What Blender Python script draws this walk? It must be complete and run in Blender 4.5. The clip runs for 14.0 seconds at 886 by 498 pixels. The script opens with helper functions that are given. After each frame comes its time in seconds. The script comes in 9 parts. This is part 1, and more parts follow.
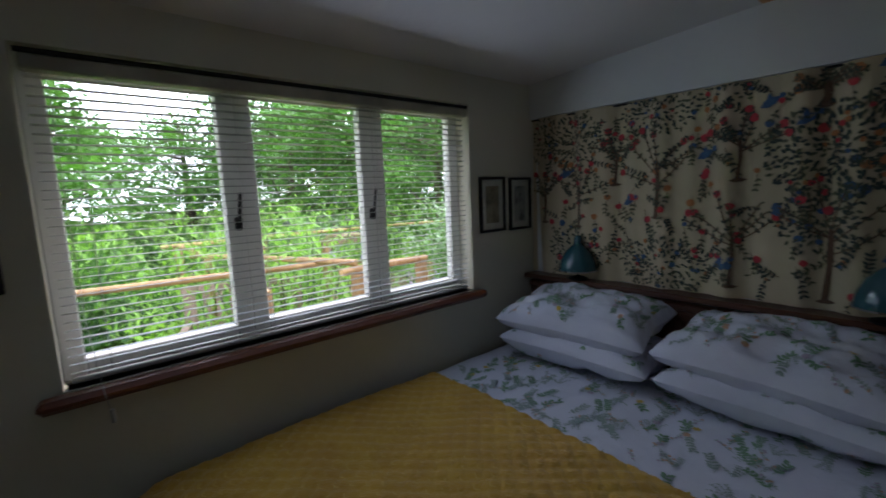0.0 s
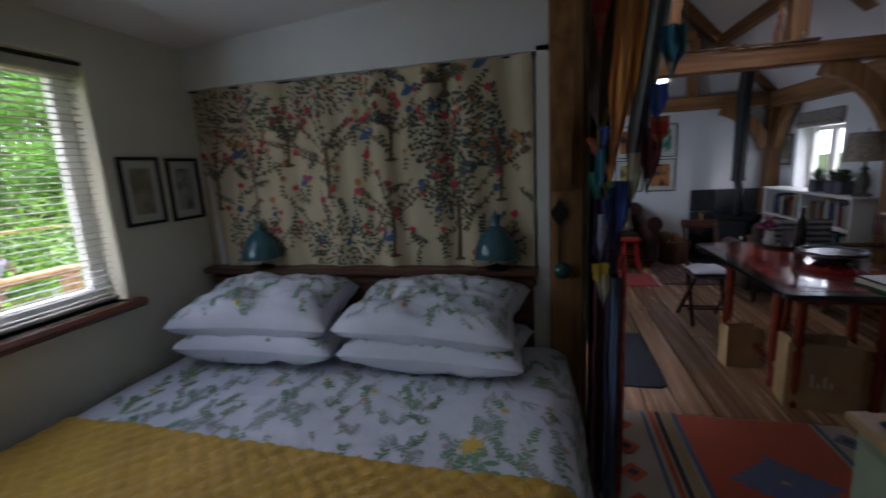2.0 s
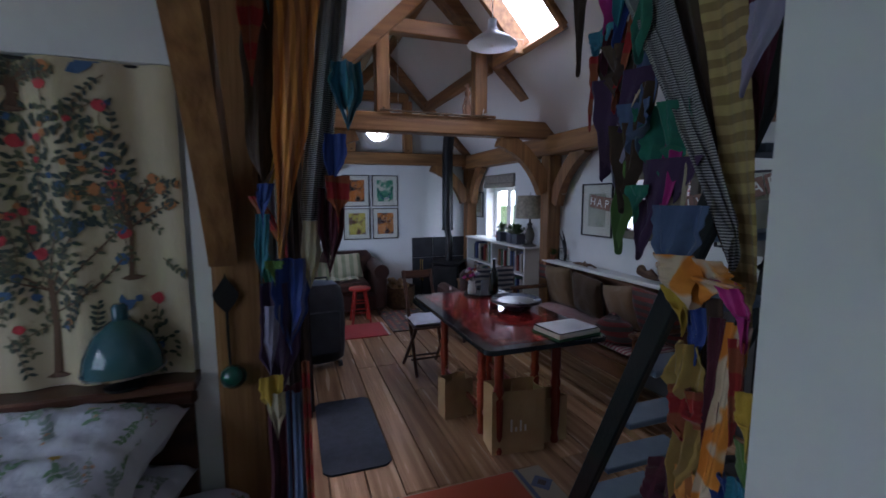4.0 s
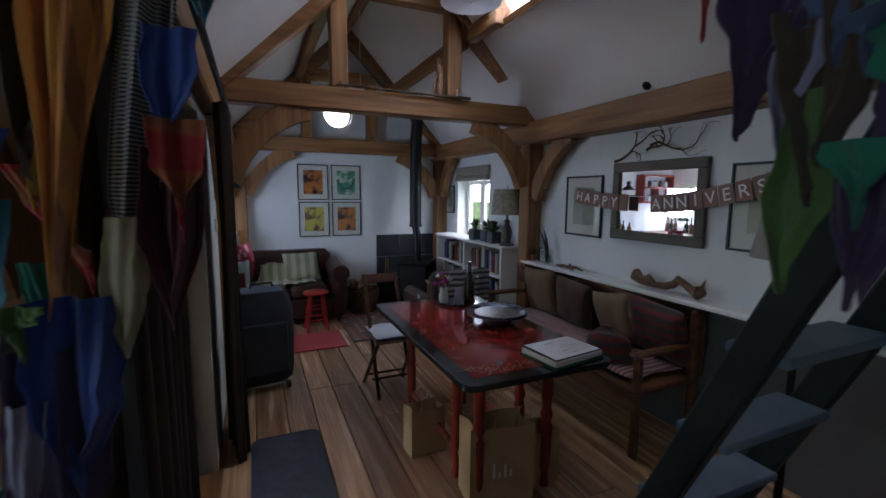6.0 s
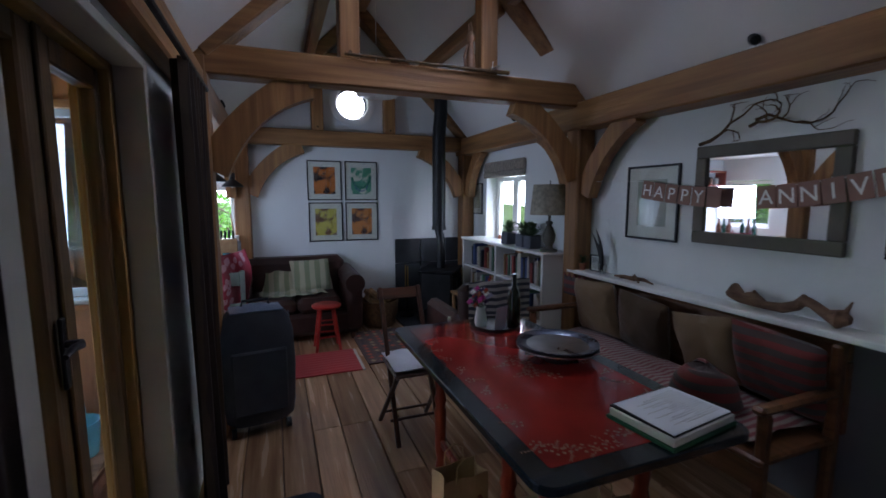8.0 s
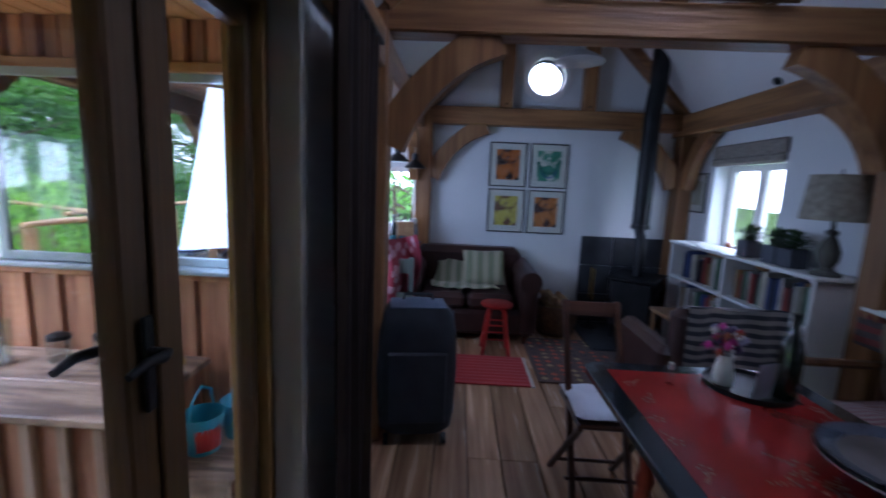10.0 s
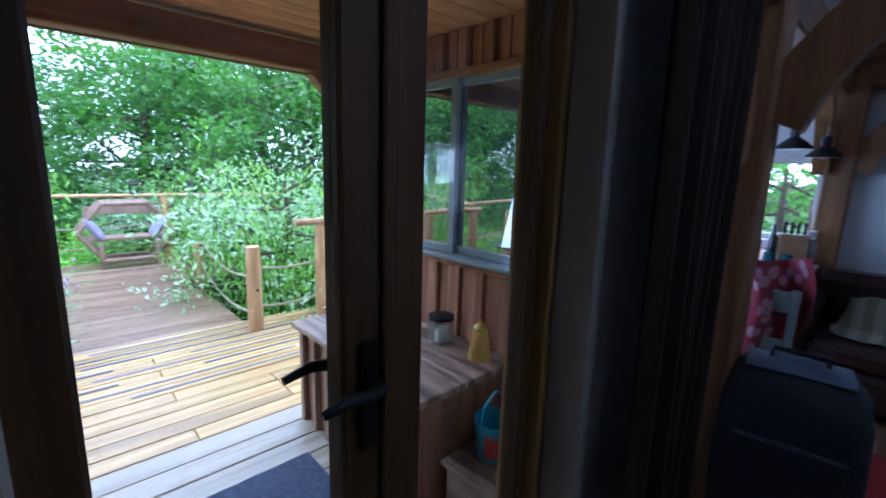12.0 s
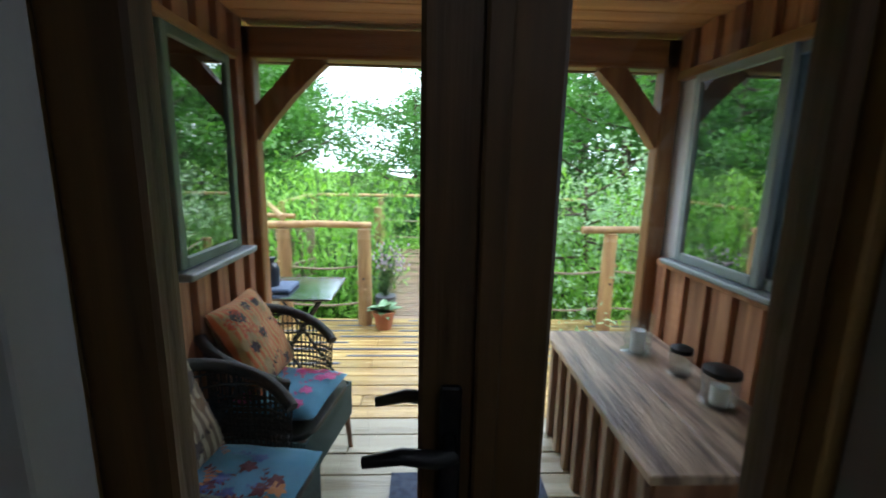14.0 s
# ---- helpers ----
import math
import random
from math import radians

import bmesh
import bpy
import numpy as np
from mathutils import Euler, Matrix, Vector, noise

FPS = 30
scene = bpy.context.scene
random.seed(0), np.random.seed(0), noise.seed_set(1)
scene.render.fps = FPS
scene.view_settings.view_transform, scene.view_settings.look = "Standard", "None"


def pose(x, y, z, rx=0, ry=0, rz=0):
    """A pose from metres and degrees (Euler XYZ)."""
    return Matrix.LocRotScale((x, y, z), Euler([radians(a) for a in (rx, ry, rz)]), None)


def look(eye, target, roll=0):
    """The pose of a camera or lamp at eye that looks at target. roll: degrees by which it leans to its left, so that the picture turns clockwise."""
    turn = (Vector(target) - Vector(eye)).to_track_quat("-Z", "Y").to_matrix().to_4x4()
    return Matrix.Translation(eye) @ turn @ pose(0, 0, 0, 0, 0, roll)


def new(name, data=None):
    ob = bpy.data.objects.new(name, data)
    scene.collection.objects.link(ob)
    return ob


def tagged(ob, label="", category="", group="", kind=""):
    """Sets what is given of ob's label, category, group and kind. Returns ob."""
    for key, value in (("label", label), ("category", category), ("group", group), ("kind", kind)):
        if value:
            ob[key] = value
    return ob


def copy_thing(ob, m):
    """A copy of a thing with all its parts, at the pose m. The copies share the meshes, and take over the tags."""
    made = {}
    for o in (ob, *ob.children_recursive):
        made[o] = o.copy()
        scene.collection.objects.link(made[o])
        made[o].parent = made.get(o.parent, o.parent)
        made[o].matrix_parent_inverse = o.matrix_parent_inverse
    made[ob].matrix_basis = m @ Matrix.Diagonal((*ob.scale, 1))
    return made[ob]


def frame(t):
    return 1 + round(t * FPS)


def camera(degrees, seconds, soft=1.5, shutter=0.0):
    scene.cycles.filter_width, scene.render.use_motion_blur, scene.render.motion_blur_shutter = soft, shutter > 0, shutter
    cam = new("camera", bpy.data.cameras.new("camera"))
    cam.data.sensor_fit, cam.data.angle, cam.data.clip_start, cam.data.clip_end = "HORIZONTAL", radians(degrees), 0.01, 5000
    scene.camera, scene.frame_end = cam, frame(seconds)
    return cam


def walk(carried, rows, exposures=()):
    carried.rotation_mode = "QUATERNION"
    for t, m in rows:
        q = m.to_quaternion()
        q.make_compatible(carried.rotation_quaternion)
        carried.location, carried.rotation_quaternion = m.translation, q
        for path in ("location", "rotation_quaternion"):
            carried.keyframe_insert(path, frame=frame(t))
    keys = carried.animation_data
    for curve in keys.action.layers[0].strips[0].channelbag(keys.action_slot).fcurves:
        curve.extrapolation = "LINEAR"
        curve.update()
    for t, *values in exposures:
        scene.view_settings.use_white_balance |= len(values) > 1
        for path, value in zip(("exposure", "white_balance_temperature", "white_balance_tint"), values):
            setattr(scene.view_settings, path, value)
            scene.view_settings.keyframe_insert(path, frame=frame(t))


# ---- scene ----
import collections

cam = camera(91.5, 14.0, soft=1.6, shutter=0.5)
PATH = [
    (0, (1.27, 0.341, 1.537), (2.562, 1.843, 1.269), -2.3),
    (0.5, (1.316, 0.313, 1.558), (2.769, 1.653, 1.253), -2.5),
    (1, (1.344, 0.292, 1.522), (2.995, 1.377, 1.213), -2.6),
    (1.5, (1.396, 0.247, 1.507), (3.19, 1.064, 1.167), -3.0),
    (2, (1.462, 0.202, 1.493), (3.367, 0.68, 1.113), -3.1),
    (2.5, (1.559, 0.136, 1.487), (3.512, 0.3, 1.089), -2.3),
    (3, (1.675, 0.084, 1.503), (3.636, -0.055, 1.137), -0.1),
    (3.5, (1.788, 0.021, 1.515), (3.723, -0.393, 1.223), 0.3),
    (4, (1.931, -0.032, 1.554), (3.806, -0.689, 1.322), -0.2),
    (6.5, (2.585, -0.26, 1.513), (4.403, -1.056, 1.261), 0.5),
    (7.2, (2.822, -0.322, 1.487), (4.654, -1.09, 1.253), -0.0),
    (9.5, (3.537, -0.446, 1.459), (5.495, -0.737, 1.173), 1.9),
    (10, (3.677, -0.44, 1.439), (5.654, -0.375, 1.142), 2.5),
    (10.5, (3.788, -0.49, 1.456), (5.679, 0.072, 1.124), 2.7),
    (11, (3.866, -0.494, 1.444), (5.57, 0.492, 1.089), 2.5),
    (12, (4.078, -0.409, 1.44), (5.428, 1.021, 1.071), 1.7),
    (12.5, (4.165, -0.392, 1.436), (5.304, 1.212, 1.072), 1.4),
    (13, (4.256, -0.391, 1.434), (5.074, 1.399, 1.076), 1.1),
    (13.5, (4.34, -0.395, 1.436), (4.765, 1.52, 1.064), 0.8),
    (14, (4.405, -0.352, 1.435), (4.487, 1.611, 1.06), 1.1),
]
EXPO = [(0.0, 0.2, 6200, 28), (1.5, 0.6, 6400, 31), (2.5, 1.15, 6500, 30), (3.0, 1.3, 6200, 29), (4.0, 1.4, 5900, 31), (6.5, 1.25, 6200, 27), (9.5, 1.2, 5400, 29), (10.5, 1.2, 5050, 33), (11.5, 0.85, 4800, 31), (12.5, 0.25, 4900, 22), (14.0, 0.2, 5800, 14)]
LIGHT_A, LIGHT_B, LIGHT_C, LIGHT_D, LIGHT_E, LIGHT_F, LIGHT_G = 2.9, 0.4, 0.9, 1.6, 0.8, 11, 9
walk(cam, [(t, look(eye, target, roll)) for t, eye, target, roll in PATH], EXPO)

# ---------- sky and sun ----------
world = bpy.data.worlds.new("sky")
scene.world = world
world.use_nodes = True
wn = world.node_tree
sky = wn.nodes.new("ShaderNodeTexSky")
sky.sky_type, sky.sun_disc = "NISHITA", False
sky.sun_elevation, sky.sun_rotation = radians(52), radians(70)
sky.air_density, sky.dust_density = 1.0, 1.5
wn.nodes["Background"].inputs["Strength"].default_value = 0.15
cloud = wn.nodes.new("ShaderNodeMix")
cloud.data_type = "RGBA"
cloud.inputs[0].default_value = 0.8
cloud.inputs[7].default_value = (30.0, 32.0, 34.5, 1)
wn.links.new(sky.outputs[0], cloud.inputs[6])
wn.links.new(cloud.outputs[2], wn.nodes["Background"].inputs[0])
sun = bpy.data.lights.new("sun", "SUN")
sun.energy, sun.angle, sun.color = 2.6, radians(30), (1.0, 0.97, 0.92)
new("sun", sun).matrix_world = look((0, 0, 0), (-0.58, -0.21, -0.79))


def window_light(center, target, w, h, power, colour=(0.62, 0.82, 1.0)):
    """Sky light through one opening."""
    li = bpy.data.lights.new("window_light", "AREA")
    li.shape, li.size, li.size_y, li.energy, li.color = "RECTANGLE", w, h, power, colour
    ob = new("window_light", li)
    ob.matrix_world = look(center, target)
    return ob


window_light((2.04, 1.90, 1.5), (2.04, 0, 1.0), 1.6, 0.9, LIGHT_A)
window_light((4.45, -0.06, 0.95), (4.45, -2, 0.95), 0.9, 1.7, LIGHT_B)
window_light((7.35, -2.86, 1.35), (7.3, 0, 1.0), 0.8, 0.75, LIGHT_C)
window_light((5.2, -1.76, 2.95), (5.1, -1.2, 0), 0.6, 0.6, LIGHT_D)
window_light((8.22, 0.25, 1.3), (6, 0.0, 0.8), 0.45, 0.6, LIGHT_E)
window_light((8.0, 1.96, 1.4), (6.5, -0.9, 0.2), 0.5, 0.55, LIGHT_F)
window_light((5.97, 1.1, 1.45), (8.3, -0.9, 1.0), 1.2, 0.8, LIGHT_G)


# ---------- mesh helpers ----------
class Geo:
    """A growing mesh."""

    def __init__(self):
        self.v, self.f = [], []

    def add(self, verts, faces):
        n = len(self.v)
        self.v += [tuple(p) for p in verts]
        self.f += [tuple(n + i for i in f) for f in faces]
        return self

    def box(self, x0, x1, y0, y1, z0, z1):
        v = [(x, y, z) for x in (x0, x1) for y in (y0, y1) for z in (z0, z1)]
        return self.add(v, [(0, 1, 3, 2), (4, 6, 7, 5), (0, 4, 5, 1), (2, 3, 7, 6), (0, 2, 6, 4), (1, 5, 7, 3)])

    def cbox(self, x0, x1, y0, y1, z0, z1, c=0.004):
        """A box with chamfered edges."""
        c = min(c, (x1 - x0) * 0.4, (y1 - y0) * 0.4, (z1 - z0) * 0.4)
        m = Vector(((x0 + x1) / 2, (y0 + y1) / 2, (z0 + z1) / 2))
        h = Vector(((x1 - x0) / 2, (y1 - y0) / 2, (z1 - z0) / 2))
        pts = []
        for sx in (-1, 1):
            for sy in (-1, 1):
                for sz in (-1, 1):
                    for a in range(3):
                        d = Vector((h.x - c, h.y - c, h.z - c))
                        d[a] = h[a]
                        pts.append(m + Vector((sx * d.x, sy * d.y, sz * d.z)))
        k = lambda sx, sy, sz, a: ((sx * 2 + sy) * 2 + sz) * 3 + a
        fs = []
        for s in (0, 1):
            fs.append([k(s, 0, 0, 0), k(s, 1, 0, 0), k(s, 1, 1, 0), k(s, 0, 1, 0)][:: 1 if s else -1])
            fs.append([k(0, s, 0, 1), k(1, s, 0, 1), k(1, s, 1, 1), k(0, s, 1, 1)][:: -1 if s else 1])
            fs.append([k(0, 0, s, 2), k(1, 0, s, 2), k(1, 1, s, 2), k(0, 1, s, 2)][:: 1 if s else -1])
        for s in (0, 1):
            for t in (0, 1):
                fs.append([k(s, t, 0, 0), k(s, t, 1, 0), k(s, t, 1, 1), k(s, t, 0, 1)])
                fs.append([k(s, 0, t, 0), k(s, 1, t, 0), k(s, 1, t, 2), k(s, 0, t, 2)])
                fs.append([k(0, s, t, 1), k(1, s, t, 1), k(1, s, t, 2), k(0, s, t, 2)])
                for u in (0, 1):
                    fs.append([k(s, t, u, 0), k(s, t, u, 1), k(s, t, u, 2)])
        return self.add(pts, fs)

    def bar(self, p, q, w, h, up=(0, 0, 1), c=0.004):
        """A squared bar from p to q, w across and h along up."""
        p, q = Vector(p), Vector(q)
        d = q - p
        z = d.normalized()
        x = Vector(up).cross(z)
        if x.length < 1e-4:
            x = Vector((1, 0, 0)).cross(z)
        x.normalize()
        y = z.cross(x)
        g = Geo().cbox(-w / 2, w / 2, -h / 2, h / 2, 0, d.length, c)
        return self.add([p + x * a + y * b + z * e for a, b, e in g.v], g.f)

    def tube(self, pts, radii, n=10, caps=True):
        """A round tube through points."""
        pts = [Vector(p) for p in pts]
        if not isinstance(radii, (list, tuple)):
            radii = [radii] * len(pts)
        rings = []
        ref = None
        for i, p in enumerate(pts):
            d = (pts[min(i + 1, len(pts) - 1)] - pts[max(i - 1, 0)]).normalized()
            if ref is None:
                ref = Vector((0, 0, 1)) if abs(d.z) < 0.9 else Vector((1, 0, 0))
            x = ref.cross(d)
            if x.length < 1e-4:
                x = Vector((0, 1, 0)).cross(d)
            x.normalize()
            y = d.cross(x)
            ref = y
            rings.append([p + (x * math.cos(a) + y * math.sin(a)) * radii[i] for a in (2 * math.pi * k / n for k in range(n))])
        v = [p for r in rings for p in r]
        f = [(i * n + k, i * n + (k + 1) % n, (i + 1) * n + (k + 1) % n, (i + 1) * n + k) for i in range(len(pts) - 1) for k in range(n)]
        if caps:
            f += [tuple(range(n))[::-1], tuple((len(pts) - 1) * n + k for k in range(n))]
        return self.add(v, f)

    def lathe(self, profile, at=(0, 0, 0), n=20):
        """A turned body: profile of (radius, height)."""
        v = [(at[0] + r * math.cos(2 * math.pi * k / n), at[1] + r * math.sin(2 * math.pi * k / n), at[2] + z) for r, z in profile for k in range(n)]
        f = [(i * n + k, i * n + (k + 1) % n, (i + 1) * n + (k + 1) % n, (i + 1) * n + k) for i in range(len(profile) - 1) for k in range(n)]
        ring = profile[0] == profile[-1]
        if profile[0][0] > 1e-3 and not ring:
            f.append(tuple(range(n))[::-1])
        if profile[-1][0] > 1e-3 and not ring:
            f.append(tuple((len(profile) - 1) * n + k for k in range(n)))
        return self.add(v, f)

    def sheet(self, fn, nu, nv, thick=0.0):
        """A grid of fn(u, v); with thick a second skin is laid behind it."""
        P = [[Vector(fn(i / nu, j / nv)) for j in range(nv + 1)] for i in range(nu + 1)]
        w = nv + 1
        v = [p for row in P for p in row]
        f = [(i * w + j, (i + 1) * w + j, (i + 1) * w + j + 1, i * w + j + 1) for i in range(nu) for j in range(nv)]
        if thick:
            N = []
            for i in range(nu + 1):
                for j in range(nv + 1):
                    a = P[min(i + 1, nu)][j] - P[max(i - 1, 0)][j]
                    b = P[i][min(j + 1, nv)] - P[i][max(j - 1, 0)]
                    c = a.cross(b)
                    N.append(c.normalized() if c.length > 1e-9 else Vector((0, 0, 1)))
            m = len(v)
            v += [v[i] - N[i] * thick for i in range(m)]
            f += [tuple(m + k for k in reversed(q)) for q in f]
            edge = [j for j in range(w)] + [i * w + nv for i in range(1, nu + 1)] + [nu * w + j for j in range(nv - 1, -1, -1)] + [i * w for i in range(nu - 1, 0, -1)]
            f += [(edge[k], edge[(k + 1) % len(edge)], m + edge[(k + 1) % len(edge)], m + edge[k]) for k in range(len(edge))]
        return self.add(v, f)

    def move(self, m):
        self.v = [tuple(m @ Vector(p)) for p in self.v]
        return self


def part(name, g, material, parent=None, label="", smooth=False, kind="", category="", group=""):
    """One mesh object, in its parent's space."""
    me = bpy.data.meshes.new(name)
    me.from_pydata(g.v, [], g.f)
    bm = bmesh.new()
    bm.from_mesh(me)
    bmesh.ops.recalc_face_normals(bm, faces=bm.faces)
    bm.to_mesh(me)
    bm.free()
    if smooth:
        me.shade_smooth()
        me.set_sharp_from_angle(angle=radians(40))
    if material:
        me.materials.append(material)
    ob = new(name, me)
    ob.parent = parent
    return tagged(ob, label, category, group, kind)


def thing(name, label, category, at=(0, 0, 0), rz=0, group="", kind=""):
    """The empty at the base of a thing."""
    ob = new(name)
    ob.empty_display_size = 0.1
    ob.matrix_world = pose(at[0], at[1], at[2], 0, 0, rz)
    return tagged(ob, label, category, group, kind)


def place(ob, at, rz=0):
    ob.matrix_world = pose(at[0], at[1], at[2], 0, 0, rz)
    return ob


# ---------- materials ----------
def material(name, colour, rough=0.6, metal=0.0, dark=None, scale=6.0, stretch=(1, 1, 1), bump=0.15, bump_scale=60.0, spread=(0.35, 0.7), detail=6.0,
             per_object=0.0, trans=0.0, ior=1.45, space="Object", sheen=0.0, coat=0.0, rough_var=0.1):
    """Base colour that wanders between two values, fine relief, a gloss that varies."""
    m = bpy.data.materials.new(name)
    m.use_nodes = True
    t = m.node_tree
    N, L = t.nodes, t.links
    b = N["Principled BSDF"]
    co = N.new("ShaderNodeTexCoord")
    mp = N.new("ShaderNodeMapping")
    mp.inputs["Scale"].default_value = stretch
    L.new(co.outputs[space], mp.inputs[0])
    n1 = N.new("ShaderNodeTexNoise")
    n1.inputs["Scale"].default_value, n1.inputs["Detail"].default_value = scale, detail
    L.new(mp.outputs[0], n1.inputs[0])
    r = N.new("ShaderNodeValToRGB")
    d = dark or tuple(c * 0.6 for c in colour)
    r.color_ramp.elements[0].position, r.color_ramp.elements[1].position = spread
    r.color_ramp.elements[0].color, r.color_ramp.elements[1].color = (*d, 1), (*colour, 1)
    L.new(n1.outputs[0], r.inputs[0])
    out = r.outputs[0]
    if per_object:
        oi = N.new("ShaderNodeObjectInfo")
        hs = N.new("ShaderNodeHueSaturation")
        mr = N.new("ShaderNodeMapRange")
        mr.inputs[3].default_value, mr.inputs[4].default_value = 1 - per_object, 1 + per_object
        L.new(oi.outputs["Random"], mr.inputs[0])
        L.new(mr.outputs[0], hs.inputs["Value"])
        L.new(out, hs.inputs["Color"])
        out = hs.outputs[0]
        ad = N.new("ShaderNodeVectorMath")
        sc = N.new("ShaderNodeMath")
        sc.operation, sc.inputs[1].default_value = "MULTIPLY", 37.0
        L.new(oi.outputs["Random"], sc.inputs[0])
        L.new(co.outputs[space], ad.inputs[0])
        L.new(sc.outputs[0], ad.inputs[1])
        L.new(ad.outputs[0], mp.inputs[0])
    L.new(out, b.inputs["Base Color"])
    n2 = N.new("ShaderNodeTexNoise")
    n2.inputs["Scale"].default_value, n2.inputs["Detail"].default_value = bump_scale, 4
    L.new(mp.outputs[0], n2.inputs[0])
    bp = N.new("ShaderNodeBump")
    bp.inputs["Strength"].default_value, bp.inputs["Distance"].default_value = bump, 0.01
    L.new(n2.outputs[0], bp.inputs["Height"])
    L.new(bp.outputs[0], b.inputs["Normal"])
    rr = N.new("ShaderNodeMapRange")
    rr.inputs[3].default_value, rr.inputs[4].default_value = max(0.02, rough - rough_var), min(1, rough + rough_var)
    L.new(n1.outputs[0], rr.inputs[0])
    L.new(rr.outputs[0], b.inputs["Roughness"])
    b.inputs["Metallic"].default_value = metal
    b.inputs["Transmission Weight"].default_value = trans
    b.inputs["IOR"].default_value = ior
    b.inputs["Sheen Weight"].default_value = sheen
    b.inputs["Coat Weight"].default_value = coat
    return m


def glass(name, colour=(0.96, 0.98, 0.97), rough=0.0, gloss=0.7, base=0.042):
    """Thin window glass: clear, with a mirror sheen that grows at a slant."""
    m = bpy.data.materials.new(name)
    m.use_nodes = True
    t = m.node_tree
    N, L = t.nodes, t.links
    N.remove(N["Principled BSDF"])
    tr = N.new("ShaderNodeBsdfTransparent")
    tr.inputs[0].default_value = (*colour, 1)
    gl = N.new("ShaderNodeBsdfGlossy")
    gl.inputs["Roughness"].default_value = rough
    lw = N.new("ShaderNodeLayerWeight")
    lw.inputs[0].default_value = 0.5
    pw_ = N.new("ShaderNodeMath")
    pw_.operation, pw_.inputs[1].default_value = "POWER", 4.0
    L.new(lw.outputs["Facing"], pw_.inputs[0])
    fr = N.new("ShaderNodeMath")
    fr.operation, fr.inputs[1].default_value, fr.inputs[2].default_value = "MULTIPLY_ADD", gloss, base
    L.new(pw_.outputs[0], fr.inputs[0])
    mx = N.new("ShaderNodeMixShader")
    L.new(fr.outputs[0], mx.inputs[0])
    L.new(tr.outputs[0], mx.inputs[1])
    L.new(gl.outputs[0], mx.inputs[2])
    L.new(mx.outputs[0], N["Material Output"].inputs[0])
    return m


PLASTER = material("white_plaster", (0.76, 0.78, 0.77), 0.85, dark=(0.69, 0.71, 0.70), scale=1.5, bump=0.25, bump_scale=25, spread=(0.3, 0.7))
PLASTER_BED = material("cream_plaster", (0.74, 0.72, 0.6), 0.85, dark=(0.66, 0.64, 0.52), scale=1.5, bump=0.2, bump_scale=25)
CEILING = material("ceiling_paint", (0.76, 0.74, 0.72), 0.9, dark=(0.7, 0.68, 0.66), scale=1.2, bump=0.12, bump_scale=30)
OAK = material("oak", (0.42, 0.21, 0.075), 0.55, dark=(0.24, 0.105, 0.033), scale=3.5, stretch=(1, 1, 1), bump=0.4, bump_scale=22, detail=9, per_object=0.12, space="Generated")
OAK_X = material("oak_grain_x", (0.36, 0.175, 0.062), 0.5, dark=(0.18, 0.08, 0.027), scale=5, stretch=(0.25, 4, 4), bump=0.4, bump_scale=14, detail=8)
OAK_Y = material("oak_grain_y", (0.36, 0.175, 0.062), 0.5, dark=(0.18, 0.08, 0.027), scale=5, stretch=(4, 0.25, 4), bump=0.4, bump_scale=14, detail=8)
OAK_Z = material("oak_grain_z", (0.36, 0.175, 0.062), 0.5, dark=(0.18, 0.08, 0.027), scale=5, stretch=(4, 4, 0.25), bump=0.4, bump_scale=14, detail=8)
DOORWOOD = material("stained_door_wood", (0.13, 0.064, 0.015), 0.6, dark=(0.055, 0.027, 0.007), scale=5, stretch=(4, 4, 0.2), bump=0.2, bump_scale=20)
DOORLIGHT = material("golden_frame_wood", (0.4, 0.24, 0.07), 0.45, dark=(0.27, 0.15, 0.045), scale=5, stretch=(4, 4, 0.2), bump=0.2, bump_scale=20)
FLOORWOOD = material("old_floorboard", (0.52, 0.31, 0.17), 0.24, dark=(0.28, 0.15, 0.08), scale=4, stretch=(0.3, 5, 1), bump=0.3, bump_scale=16, detail=9, per_object=0.25, rough_var=0.16)
CLAD = material("larch_cladding", (0.5, 0.24, 0.12), 0.6, dark=(0.24, 0.10, 0.05), scale=4, stretch=(4, 4, 0.35), bump=0.4, bump_scale=18, per_object=0.25)
CLADCEIL = material("larch_ceiling", (0.68, 0.36, 0.14), 0.6, dark=(0.42, 0.2, 0.075), scale=4, stretch=(0.3, 4, 1), bump=0.3, bump_scale=18, detail=8)
DECKY = material("wet_yellow_deck_board", (0.5, 0.35, 0.13), 0.25, dark=(0.26, 0.17, 0.07), scale=3, stretch=(0.3, 4, 1), bump=0.35, bump_scale=15, detail=9, per_object=0.22, rough_var=0.2)
DECKF = material("wet_brown_deck_board", (0.3, 0.2, 0.13), 0.2, dark=(0.17, 0.10, 0.065), scale=3, stretch=(0.3, 4, 1), bump=0.35, bump_scale=15, detail=9, per_object=0.25, rough_var=0.15)
DECK = material("pale_deck_board", (0.55, 0.50, 0.37), 0.3, dark=(0.35, 0.31, 0.22), scale=3, stretch=(0.3, 4, 1), bump=0.35, bump_scale=15, detail=9, per_object=0.22, rough_var=0.2)
LOG = material("peeled_log", (0.5, 0.33, 0.15), 0.6, dark=(0.3, 0.17, 0.08), scale=5, stretch=(3, 3, 0.5), bump=0.4, bump_scale=18, per_object=0.15)
WHITE = material("white_paint", (0.8, 0.8, 0.77), 0.45, dark=(0.74, 0.74, 0.7), scale=3, bump=0.06)
GREYFRAME = material("grey_window_paint", (0.3, 0.35, 0.36), 0.4, dark=(0.24, 0.28, 0.29), scale=4, bump=0.06)
GLASS = glass("window_glass")
